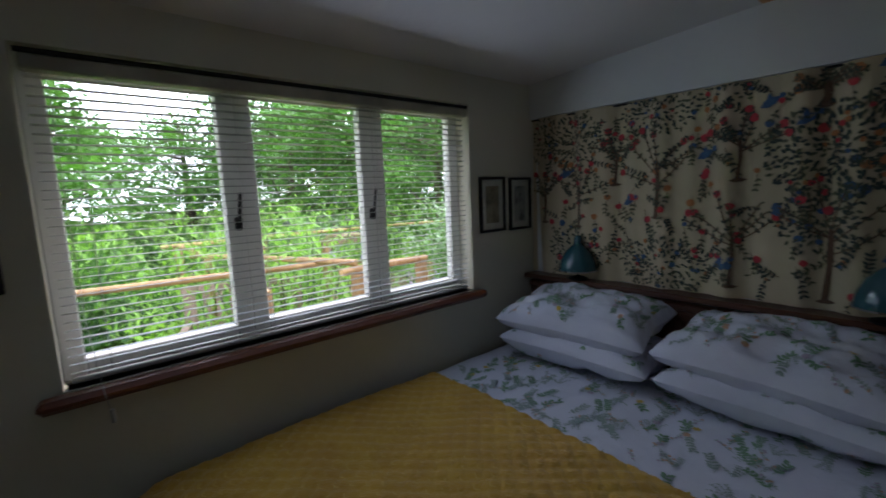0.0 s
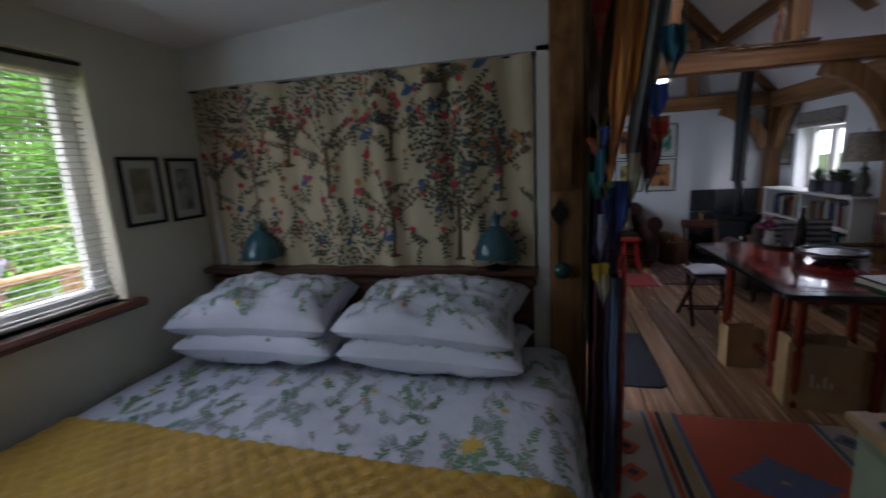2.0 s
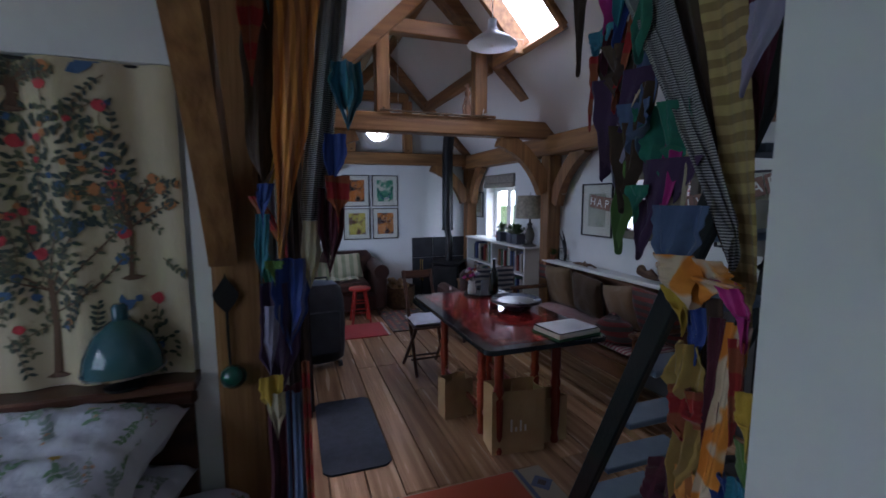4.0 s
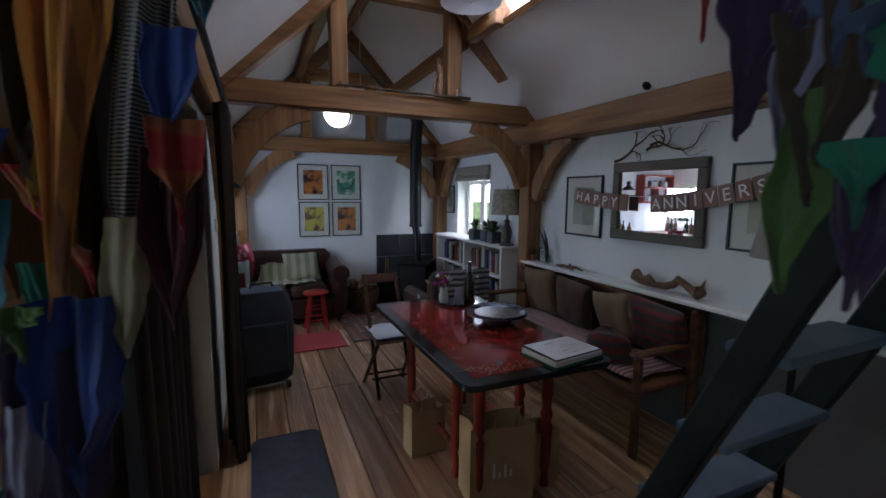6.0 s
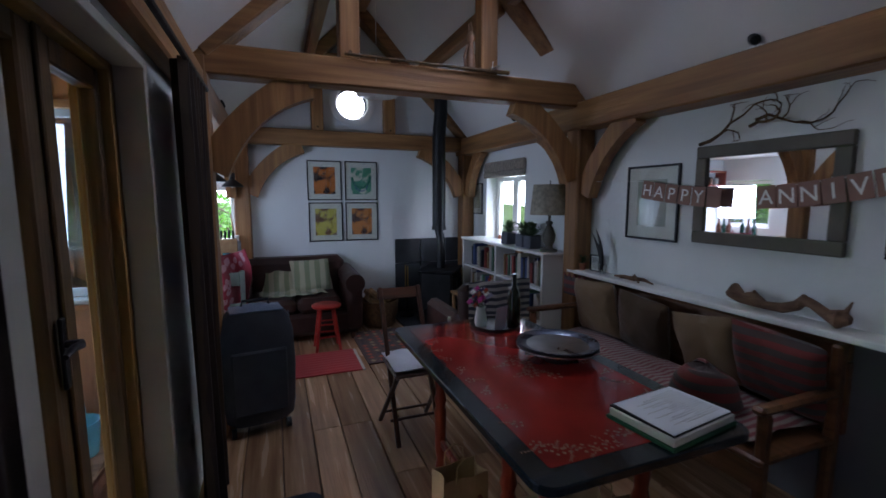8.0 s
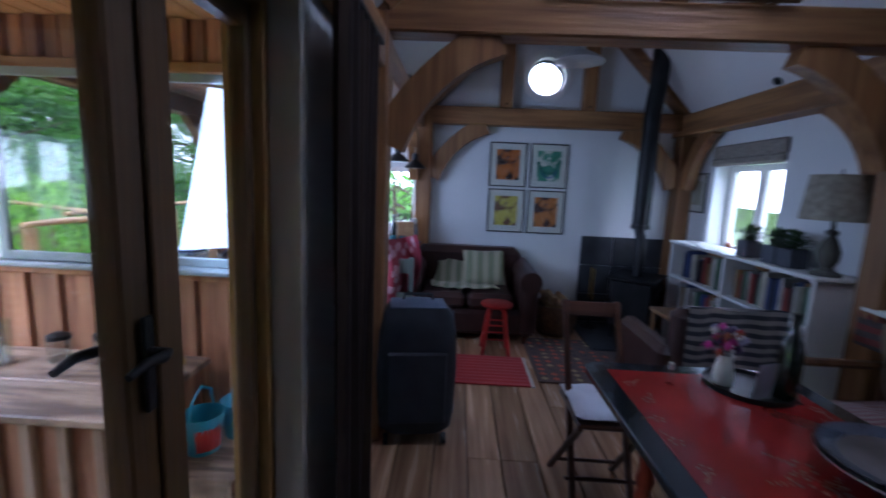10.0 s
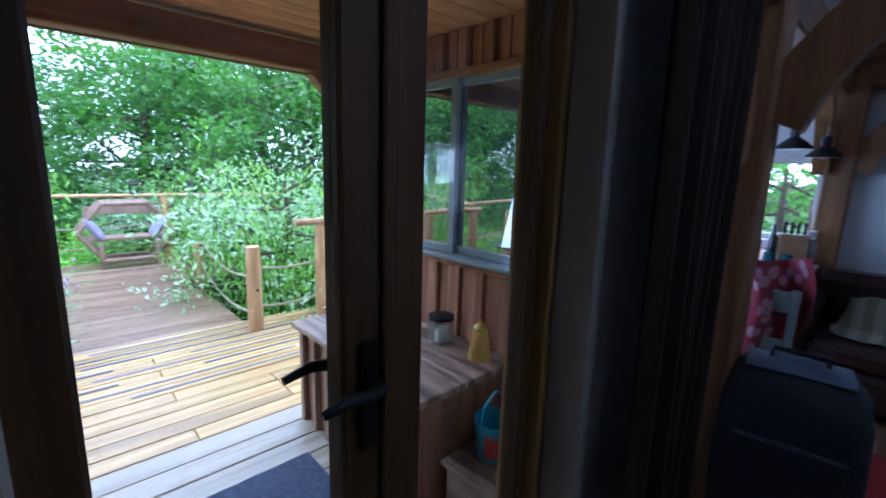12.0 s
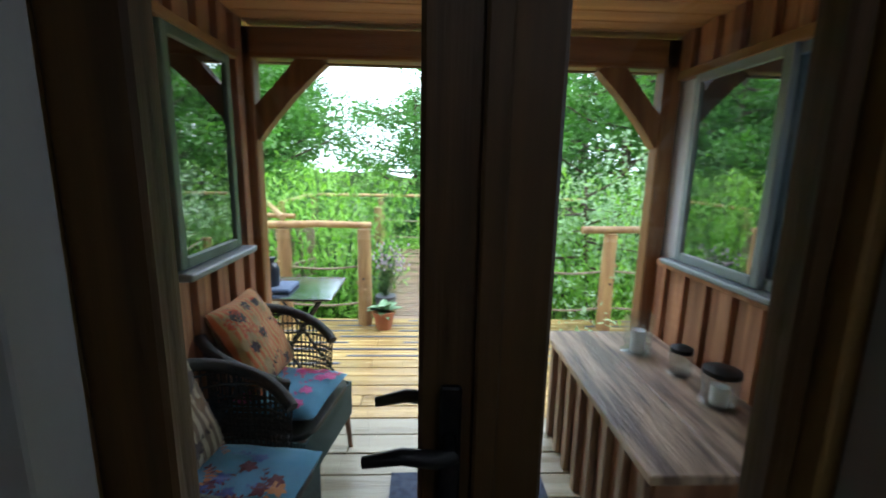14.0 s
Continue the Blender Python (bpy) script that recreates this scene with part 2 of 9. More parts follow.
SLATE = material("dark_slate", (0.055, 0.06, 0.065), 0.5, dark=(0.03, 0.033, 0.037), scale=5, bump=0.4, bump_scale=14, per_object=0.2)
IRON = material("black_iron", (0.02, 0.02, 0.021), 0.45, dark=(0.012, 0.012, 0.012), metal=0.4, scale=9, bump=0.2)
CHROME = material("brushed_steel", (0.5, 0.5, 0.52), 0.3, metal=1.0, scale=8, bump=0.05)
BLACK = material("black_wood_frame", (0.015, 0.014, 0.013), 0.4, scale=6, bump=0.08)
EARTH = material("meadow", (0.07, 0.12, 0.03), 0.9, dark=(0.035, 0.06, 0.015), scale=1.5, bump=0.6, bump_scale=8)
LEADGREY = material("lead_grey_paint", (0.12, 0.13, 0.15), 0.6, dark=(0.08, 0.085, 0.1), scale=4, bump=0.1)
GREYPANEL = material("grey_wainscot_paint", (0.15, 0.15, 0.155), 0.7, dark=(0.12, 0.12, 0.13), scale=2, bump=0.1)


def structure(name, g, m=PLASTER, label=""):
    return part(name, g, m, kind="structure", label=label)


# ---------- walls ----------
g = Geo()
g.box(-0.8, 1.2, 1.97, 2.2, -0.3, 2.6).box(2.88, 3.42, 1.97, 2.1, -0.3, 2.6).box(1.2, 2.88, 1.97, 2.2, -0.3, 1.0).box(1.2, 2.88, 1.97, 2.2, 1.97, 2.6)
structure("wall_north", g, PLASTER_BED, "cream plaster wall round the bedroom window")
structure("wall_west", Geo().box(-1.0, -0.8, -0.9, 2.2, -0.3, 2.7), PLASTER_BED, "cream plaster end wall of the bedroom")
structure("wall_south_bedroom", Geo().box(-0.8, 2.364, -0.84, -0.68, -0.05, 2.7), PLASTER, "plain white wall beside the scarves")
structure("wall_main_west", Geo().box(2.0, 2.2, -3.0, -0.84, -0.3, 4.0), PLASTER, "plain white end wall")
structure("wall_headboard", Geo().box(3.38, 3.42, 0.2, 1.97, -0.3, 1.02), PLASTER, "low white wall behind the headboard")
structure("wall_over_niche", Geo().box(3.38, 3.42, 0.2, 1.97, 1.93, 2.6), PLASTER, "white boxed lintel over the curtained niche")
structure("wall_niche_side", Geo().box(3.38, 3.42, 0.2, 0.25, 1.02, 1.95), WHITE, "narrow white upright beside the curtain")
g = Geo().box(3.412, 3.42, 0.25, 1.30, 1.02, 1.95).box(3.412, 3.42, 1.84, 1.97, 1.02, 1.95)
structure("wall_niche_back", g, PLASTER)
g = Geo().box(3.502, 3.93, 0.03, 0.24, -0.3, 2.6).box(3.42, 3.502, 0.2, 0.24, -0.3, 2.6).box(3.93, 4.97, 0.03, 0.24, 1.95, 2.6).box(4.97, 5.885, 0.03, 0.24, -0.3, 2.6)
structure("wall_doors", g, PLASTER, "white plaster wall round the glazed doors")
structure("wall_porch_east", Geo().box(5.79, 5.95, 0.24, 2.1, -0.3, 0.97).box(5.79, 5.95, 0.24, 2.1, 1.91, 2.6).box(5.79, 5.95, 1.84, 2.1, 0.97, 1.91).box(5.79, 5.95, 0.24, 0.36, 0.97, 1.91), PLASTER)
g = Geo().box(8.305, 8.5, -2.765, 0.02, -0.3, 2.2).box(8.305, 8.5, 0.02, 0.52, -0.3, 0.95).box(8.305, 8.5, 0.02, 0.52, 1.6, 2.2).box(8.305, 8.5, 0.52, 2.2, -0.3, 2.2)
cy, cz, cr = -1.27, 2.56, 0.185
apex = 3.72
ring = [(cy + cr * math.cos(a), cz + cr * math.sin(a)) for a in (2 * math.pi * k / 48 for k in range(48))]


def outline(a):
    c, s = math.cos(a), math.sin(a)
    best = 9.0
    for nx, nz, d in ((0, -1, cz - 2.2), (0.72, 0.694, 0.86), (-0.72, 0.694, 0.94), (1, 0, 1.6), (-1, 0, 1.6)):
        k = c * nx + s * nz
        if k > 1e-6:
            best = min(best, d / k)
    return cy + best * c, cz + best * s


rim = [outline(2 * math.pi * k / 48) for k in range(48)]
for x in (8.305, 8.5):
    g.add([(x, *p) for p in ring] + [(x, *p) for p in rim], [(k, (k + 1) % 48, 48 + (k + 1) % 48, 48 + k) for k in range(48)])
g.add([(8.305, *p) for p in ring] + [(8.5, *p) for p in ring], [(k, (k + 1) % 48, 48 + (k + 1) % 48, 48 + k) for k in range(48)])
structure("wall_gable", g, PLASTER, "white plaster gable wall with a round window")
structure("wall_south", Geo().box(2.2, 6.92, -3.0, -2.765, -0.3, 2.32).box(7.78, 8.5, -3.0, -2.765, -0.3, 2.32).box(6.92, 7.78, -3.0, -2.765, -0.3, 0.93).box(6.92, 7.78, -3.0, -2.765, 1.72, 2.32), PLASTER, "long white plaster wall")
structure("wainscot", Geo().box(2.2, 5.9, -2.765, -2.73, 0, 0.87), GREYPANEL, "grey painted lower wall")
structure("wall_kitchen_north", Geo().box(5.95, 7.5, 2.0, 2.2, -0.3, 2.2).box(8.27, 8.3, 2.0, 2.2, -0.3, 2.2).box(7.5, 8.27, 2.0, 2.2, -0.3, 1.0).box(7.5, 8.27, 2.0, 2.2, 1.75, 2.2), PLASTER, "white kitchen wall with a window over the worktop")

# ---------- ceilings ----------
RY, RZ = -1.36, 3.62


def slab(g, x0, x1, ya, za, yb, zb, t=0.12):
    d = Vector((0, yb - ya, zb - za)).normalized()
    n = Vector((0, -d.z, d.y)) * t
    if n.z < 0:
        n = -n
    v = [(x, y, z) for x in (x0, x1) for y, z in ((ya, za), (yb, zb), (yb + n.y, zb + n.z), (ya + n.y, za + n.z))]
    return g.add(v, [(0, 1, 2, 3), (4, 7, 6, 5), (0, 4, 5, 1), (1, 5, 6, 2), (2, 6, 7, 3), (3, 7, 4, 0)])


g = Geo()
N = lambda y: 2.128 + (0.14 - y) * (RZ - 2.128) / (0.14 - RY)
slab(g, 3.38, 8.5, 0.14, N(0.14), RY, RZ)
slab(g, 2.0, 3.38, -0.68, N(-0.68), RY, RZ)
rise = (RZ - 1.945) / (RY + 2.9)
SX0, SX1, SYA, SYB = 4.87, 5.53, -2.08, -1.5
S = lambda y: 1.945 + (y + 2.9) * rise
for x0, x1, a, b in ((2.0, SX0, -2.9, RY), (SX1, 8.5, -2.9, RY), (SX0, SX1, -2.9, SYA), (SX0, SX1, SYB, RY)):
    slab(g, x0, x1, a, S(a), b, S(b))
structure("ceiling_main", g, CEILING, "sloping off-white plaster ceiling")
g = Geo()
slab(g, -0.8, 3.38, 1.97, 2.12, -0.68, 2.31)
structure("ceiling_bedroom", g, CEILING, "low sloping off-white ceiling")
structure("wall_over_opening", Geo().box(2.38, 3.42, -0.68, -0.62, 2.32, 3.05).box(3.38, 3.42, -0.62, 0.06, 2.26, 3.05), PLASTER, "white wall over the draped opening")
structure("ceiling_kitchen", Geo().box(5.95, 8.3, 0.14, 2.2, 2.1, 2.25), CEILING)

# skylight
sk = thing("window_skylight", "bright roof window with an oak lining", "skylight", kind="structure")
for a, b, w in (((SX0, SYA), (SX1, SYA), 0), ((SX0, SYB), (SX1, SYB), 0), ((SX0, SYA), (SX0, SYB), 1), ((SX1, SYA), (SX1, SYB), 1)):
    part("window_frame", Geo().bar((a[0], a[1], S(a[1]) + 0.05), (b[0], b[1], S(b[1]) + 0.05), 0.05, 0.16, (0, -rise, 1)), OAK_X, sk)
gl = Geo()
slab(gl, SX0 + 0.02, SX1 - 0.02, SYA + 0.02, S(SYA + 0.02) + 0.13, SYB - 0.02, S(SYB - 0.02) + 0.13, 0.01)
o = part("pane", gl, GLASS, sk)
o.visible_shadow = False


# ---------- oak frame ----------
def curve_brace(p, q, bulge, w, h, n=8, up=(1, 0, 0)):
    """A curved brace from p to q that bows toward bulge."""
    g = Geo()
    p, q, bl = Vector(p), Vector(q), Vector(bulge)
    u = Vector(up)
    rings = []
    for i in range(n + 1):
        t = i / n
        c = p * (1 - t) + q * t + bl * (4 * t * (1 - t))
        d = (q - p) + bl * (4 * (1 - 2 * t))
        s = d.normalized().cross(u).normalized()
        hh = h * (1 + 0.25 * (2 * t - 1) ** 2)
        rings.append([c + u * (a * w / 2) + s * (b * hh / 2) for a, b in ((-1, -1), (1, -1), (1, 1), (-1, 1))])
    v = [x for r in rings for x in r]
    f = [(i * 4 + k, i * 4 + (k + 1) % 4, i * 4 + 4 + (k + 1) % 4, i * 4 + 4 + k) for i in range(n) for k in range(4)]
    return g.add(v, f + [(3, 2, 1, 0), tuple(n * 4 + k for k in range(4))])


def beam(name, p, q, w, h, m, label, up=(0, 0, 1)):
    return part(name, Geo().bar(p, q, w, h, up, 0.01), m, kind="structure", label=label)


beam("wall_plate", (2.2, -2.67, 2.10), (8.3, -2.67, 2.10), 0.19, 0.2, OAK_X, "long honey-coloured oak wall plate")
beam("wall_plate", (3.5, 0.04, 2.09), (8.3, 0.04, 2.09), 0.17, 0.19, OAK_X, "long honey-coloured oak wall plate")


def truss(x, tb, label, posts):
    ob = thing("truss", label, "roof truss", kind="structure")
    part("tie_beam", Geo().bar((x, 0.02, tb), (x, -2.76, tb), 0.15, 0.17, c=0.01), OAK_Y, ob)
    for y0 in (-0.02, -2.72):
        part("rafter", Geo().bar((x, y0, tb + 0.05), (x, RY, RZ - 0.1), 0.13, 0.19, (1, 0, 0), 0.01), OAK_Y, ob)
    for y in posts:
        part("queen_post", Geo().bar((x, y, tb + 0.08), (x, y, tb + 0.82), 0.12, 0.13, (0, 1, 0), 0.01), OAK_Z, ob)
        part("peg", Geo().tube([(x - 0.075, y, tb + 0.12), (x - 0.068, y, tb + 0.12)], 0.012, 8), DOORWOOD, ob)
    part("collar", Geo().bar((x, posts[0] + 0.02, tb + 0.86), (x, posts[1] - 0.02, tb + 0.86), 0.11, 0.13, (0, 0, 1), 0.01), OAK_Y, ob)
    for y, s in ((0.02 if x < 7 else -0.06, -1), (-2.68, 1)):
        part("post", Geo().cbox(x - 0.08, x + 0.08, y - 0.08, y + 0.08, 0, tb + 0.02, 0.012), OAK_Z, ob)
        part("brace", curve_brace((x, y + s * 0.07, tb - 0.62), (x, y + s * 0.62, tb - 0.08), (0, -s * 0.05, 0.06), 0.1, 0.15), OAK_Z, ob)
    return ob


truss(5.97, 2.25, "heavy honey oak roof truss with queen posts and curved braces", (-0.86, -1.83))
truss(8.2, 2.13, "dark honey oak gable truss with curved braces", (-0.86, -1.68))
for x0, x1, y in ((5.88, 5.4, -2.68), (6.06, 6.5, -2.68), (8.1, 7.72, -2.68), (8.1, 7.6, 0.03), (5.88, 5.45, 0.03)):
    part("wall_brace", curve_brace((x0, y, 1.5), (x1, y, 2.05), (0.05 if x1 < x0 else -0.05, 0, 0.04), 0.09, 0.13, up=(0, 1, 0)), OAK_Z, kind="structure", label="curved oak brace under the wall plate")
part("wall_brace", curve_brace((3.35, -2.68, 1.55), (3.0, -2.68, 2.05), (0.04, 0, 0.04), 0.09, 0.13, up=(0, 1, 0)), OAK_Z, kind="structure", label="curved oak brace under the wall plate")
beam("ridge_purlin", (2.2, RY, RZ - 0.05), (8.3, RY, RZ - 0.05), 0.1, 0.12, OAK_X, "oak ridge beam")
for y in (-1.98, -0.78):
    zz = (S(y) if y < RY else N(y)) - 0.07
    for xa, xb in ((6.05, 8.2),) if y > RY else ((5.44, 5.9), (6.05, 8.2)):
        beam("purlin", (xa, y, zz), (xb, y, zz), 0.09, 0.13, OAK_X, "oak purlin under the ceiling")
post = thing("door_post", "tall honey oak post with a curved brace, iron leaf hook and green glass knob", "post", kind="structure")
part("shaft", Geo().cbox(3.33, 3.5, 0.056, 0.198, 0, 2.24, 0.014), OAK_Z, post)
part("brace", curve_brace((3.345, 0.155, 1.40), (2.78, 0.155, 2.21), (0.05, 0, -0.03), 0.075, 0.12, up=(0, 1, 0)), OAK_Z, post)
KNOB = material("green_glass", (0.02, 0.16, 0.11), 0.08, trans=0.3, coat=0.8, bump=0.0)
part("knob", Geo().lathe([(0.0, -0.03), (0.018, -0.028), (0.034, -0.012), (0.037, 0.004), (0.03, 0.02), (0.0, 0.03)], n=16).move(pose(3.3, 0.15, 1.03, 0, 90, 0)), KNOB, post, "green glass knob", True)
gh = Geo().sheet(lambda u, v: (3.322 - 0.004 * math.sin(v * 3.1), 0.16 + (u - 0.5) * 0.07 * math.sin(math.pi * min(1, v * 1.05)) * (1 if v < .6 else 1.4 - v), 1.22 + v * 0.12), 6, 8, 0.004)
part("hook_leaf", gh, IRON, post, "black iron leaf-shaped hook")
part("hook_stem", Geo().tube([(3.322, 0.16, 1.06), (3.318, 0.16, 1.15), (3.322, 0.16, 1.23)], 0.004, 6), IRON, post)

# ---------- bedroom window ----------
wn1 = thing("window_1", "white three-light casement window with black handles", "window", kind="structure")
def cas(ob, x0, x1, y, z0, z1, w=0.05, d=0.05, m=WHITE):
    part("window_frame", Geo().cbox(x0, x0 + w, y - d / 2, y + d / 2, z0, z1).cbox(x1 - w, x1, y - d / 2, y + d / 2, z0, z1).cbox(x0 + w, x1 - w, y - d / 2, y + d / 2, z0, z0 + w).cbox(x0 + w, x1 - w, y - d / 2, y + d / 2, z1 - w, z1), m, ob)
    p = part("pane", Geo().box(x0 + w, x1 - w, y - 0.003, y + 0.003, z0 + w, z1 - w), GLASS, ob)
    p.visible_shadow = False
for x0, x1 in ((1.2, 1.77), (1.77, 2.35), (2.35, 2.88)):
    cas(wn1, x0, x1, 2.09, 1.0, 1.97, 0.06)
for x in (1.745, 2.325):
    part("handle", Geo().cbox(x - 0.012, x + 0.012, 2.04, 2.062, 1.42, 1.47).bar((x, 2.035, 1.46), (x + 0.01, 2.03, 1.56), 0.016, 0.012), IRON, wn1, "black window catch")
SILLWOOD = material("red_brown_sill", (0.2, 0.06, 0.025), 0.3, dark=(0.11, 0.032, 0.014), scale=5, stretch=(0.3, 4, 4), bump=0.12, coat=0.3)
part("window_sill", Geo().cbox(1.14, 2.93, 1.905, 1.97, 0.962, 1.0, 0.014).cbox(1.205, 2.875, 1.97, 2.06, 0.975, 1.0, 0.004), SILLWOOD, wn1, "polished red-brown window board")

blind = thing("venetian_blind", "white venetian blind with its slats open across the bedroom window", "blind")
part("headrail", Geo().cbox(1.215, 2.865, 1.972, 2.022, 1.905, 1.945, 0.004), material("cream_metal", (0.55, 0.52, 0.42), 0.5, bump=0.02), blind, "cream head rail")
part("pelmet_rod", Geo().tube([(1.21, 1.974, 1.953), (2.87, 1.974, 1.953)], 0.008, 8), IRON, blind)
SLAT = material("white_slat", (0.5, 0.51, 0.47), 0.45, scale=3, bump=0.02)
sg = Geo().sheet(lambda u, v: (1.222 + u * 1.636, (v - 0.5) * 0.025, 0.0022 * math.sin(math.pi * v)), 1, 4, 0.0008)
first = None
for i in range(34):
    z = 1.890 - i * 0.0257
    if first is None:
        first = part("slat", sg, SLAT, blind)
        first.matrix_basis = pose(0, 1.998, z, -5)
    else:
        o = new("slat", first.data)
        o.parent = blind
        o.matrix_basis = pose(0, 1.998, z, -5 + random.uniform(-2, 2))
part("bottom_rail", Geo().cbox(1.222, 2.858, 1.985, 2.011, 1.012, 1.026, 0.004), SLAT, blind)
for x in (1.32, 1.82, 2.32, 2.76):
    part("ladder_cord", Geo().tube([(x, 1.984, 1.90), (x, 1.984, 1.02)], 0.0009, 4).tube([(x, 2.012, 1.90), (x, 2.012, 1.02)], 0.0009, 4), SLAT, blind)
part("pull_cord", Geo().tube([(1.27, 1.96, 1.90), (1.272, 1.955, 1.2), (1.29, 1.90, 0.99), (1.30, 1.893, 0.93)], 0.0013, 5).tube([(1.3, 1.893, 0.94), (1.302, 1.892, 0.9)], 0.006, 8), SLAT, blind)

# ---------- glazed doors ----------
d3 = thing("door_1", "closed dark-stained double glazed garden doors", "glazed door", kind="structure")
part("door_frame", Geo().cbox(3.93, 3.985, 0.10, 0.24, -0.02, 1.95).cbox(4.915, 4.97, 0.12, 0.24, -0.02, 1.95).cbox(3.985, 4.915, 0.12, 0.24, 1.905, 1.95).cbox(3.985, 4.915, 0.12, 0.24, -0.04, 0.005), DOORLIGHT, d3, "golden wood door frame")
for x0, x1 in ((3.99, 4.48), (4.484, 4.912)):
    a, b = (0.098, 0.082) if x0 < 4.2 else (0.079, 0.034)
    lf = Geo().cbox(x0, x0 + a, 0.15, 0.205, 0.01, 1.9, 0.006).cbox(x1 - b, x1, 0.15, 0.205, 0.01, 1.9, 0.006)
    lf.cbox(x0 + a, x1 - b, 0.152, 0.203, 0.01, 0.16, 0.006).cbox(x0 + a, x1 - b, 0.152, 0.203, 1.83, 1.9, 0.006)
    part("leaf", lf, DOORWOOD, d3)
    p = part("pane", Geo().box(x0 + a, x1 - b, 0.172, 0.180, 0.16, 1.83), GLASS, d3)
    p.visible_shadow = False
part("cover_strip", Geo().cbox(4.468, 4.5, 0.138, 0.15, 0.01, 1.9, 0.004), DOORWOOD, d3)
for s, y0, y1 in ((1, 0.138, 0.098), (-1, 0.205, 0.225)):
    part("lock_plate", Geo().cbox(4.425, 4.452, min(y0, y0 - 0.006 * s), max(y0, y0 - 0.006 * s) + 0.004, 0.98, 1.17, 0.003), IRON, d3)
    part("door_handle", Geo().tube([(4.438, y0, 1.10), (4.438, y1, 1.10), (4.42, y1 - 0.004 * s, 1.10), (4.38, y1 - 0.004 * s, 1.105), (4.335, y1 - 0.002 * s, 1.096)], [0.01, 0.01, 0.011, 0.010, 0.007], 10), IRON, d3, "black lever handle", True)
# lining is white; its backlit shade is put into the base colour
structure("door_reveal", Geo().cbox(4.935, 4.972, 0.022, 0.118, 0, 1.96, 0.003).cbox(3.93, 4.035, 0.022, 0.098, 0, 1.96, 0.003).cbox(4.035, 4.935, 0.022, 0.118, 1.925, 1.96, 0.003), material("shaded_white_paint", (0.42, 0.40, 0.35), 0.6, dark=(0.35, 0.33, 0.29), scale=3, bump=0.08), "white painted door lining")
structure("threshold", Geo().cbox(3.93, 4.97, 0.0, 0.12, -0.02, 0.012, 0.004), OAK_X)

# ---------- other windows ----------
w4 = thing("window_2", "white casement window with a sill above the bookcase", "window", kind="structure")
for x0, x1 in ((6.93, 7.35), (7.35, 7.77)):
    cas(w4, x0, x1, -2.93, 0.95, 1.71)
part("window_sill", Geo().cbox(6.88, 7.82, -2.90, -2.70, 0.905, 0.94, 0.008), OAK_X, w4, "oak window sill")
rb = thing("roman_blind", "rolled-up grey linen blind above the window", "blind")
part("fold", Geo().cbox(6.9, 7.8, -2.77, -2.73, 1.76, 1.88, 0.015).cbox(6.9, 7.8, -2.765, -2.72, 1.70, 1.77, 0.02), material("linen", (0.35, 0.31, 0.26), 0.9, scale=40, bump=0.3, bump_scale=200), rb)
w5 = thing("window_3", "small white kitchen window", "window", kind="structure")
part("window_frame", Geo().cbox(8.38, 8.43, 0.02, 0.07, 0.95, 1.6).cbox(8.38, 8.43, 0.47, 0.52, 0.95, 1.6).cbox(8.38, 8.43, 0.07, 0.47, 0.95, 1.0).cbox(8.38, 8.43, 0.07, 0.47, 1.55, 1.6), WHITE, w5)
part("pane", Geo().box(8.4, 8.406, 0.07, 0.47, 1.0, 1.55), GLASS, w5).visible_shadow = False
w9 = thing("window_7", "white two-light window over the kitchen worktop", "window", kind="structure")
for x0, x1 in ((7.51, 7.885), (7.885, 8.26)):
    cas(w9, x0, x1, 2.1, 1.01, 1.74)
w6 = thing("window_4", "round white window with a cross bar high in the gable", "window", kind="structure")
part("window_frame", Geo().lathe([(cr + 0.07, 0), (cr + 0.075, 0.025), (cr + 0.04, 0.035), (cr + 0.0, 0.02), (cr - 0.005, 0.0), (cr + 0.07, 0.0)], n=48).move(Matrix.Translation((8.305, cy, cz)) @ pose(0, 0, 0, 0, -90, 0)), WHITE, w6, "white round moulding", True)
part("inner_ring", Geo().lathe([(cr, 0), (cr, 0.03), (cr - 0.02, 0.03), (cr - 0.02, 0.0), (cr, 0.0)], n=48).move(Matrix.Translation((8.42, cy, cz)) @ pose(0, 0, 0, 0, -90, 0)), LEADGREY, w6, "grey inner ring", True)
part("glazing_bar", Geo().cbox(8.395, 8.415, cy - 0.006, cy + 0.006, cz - cr + 0.02, cz + cr - 0.02, 0.001), LEADGREY, w6)
part("pane", Geo().lathe([(0.0, -0.003), (cr - 0.018, -0.003), (cr - 0.018, 0.003), (0.0, 0.003)], n=48).move(Matrix.Translation((8.41, cy, cz)) @ pose(0, 0, 0, 0, -90, 0)), GLASS, w6).visible_shadow = False


PORCHGLASS = glass("porch_window_glass", (0.4, 0.43, 0.42), 0.0, 0.9, 0.42)


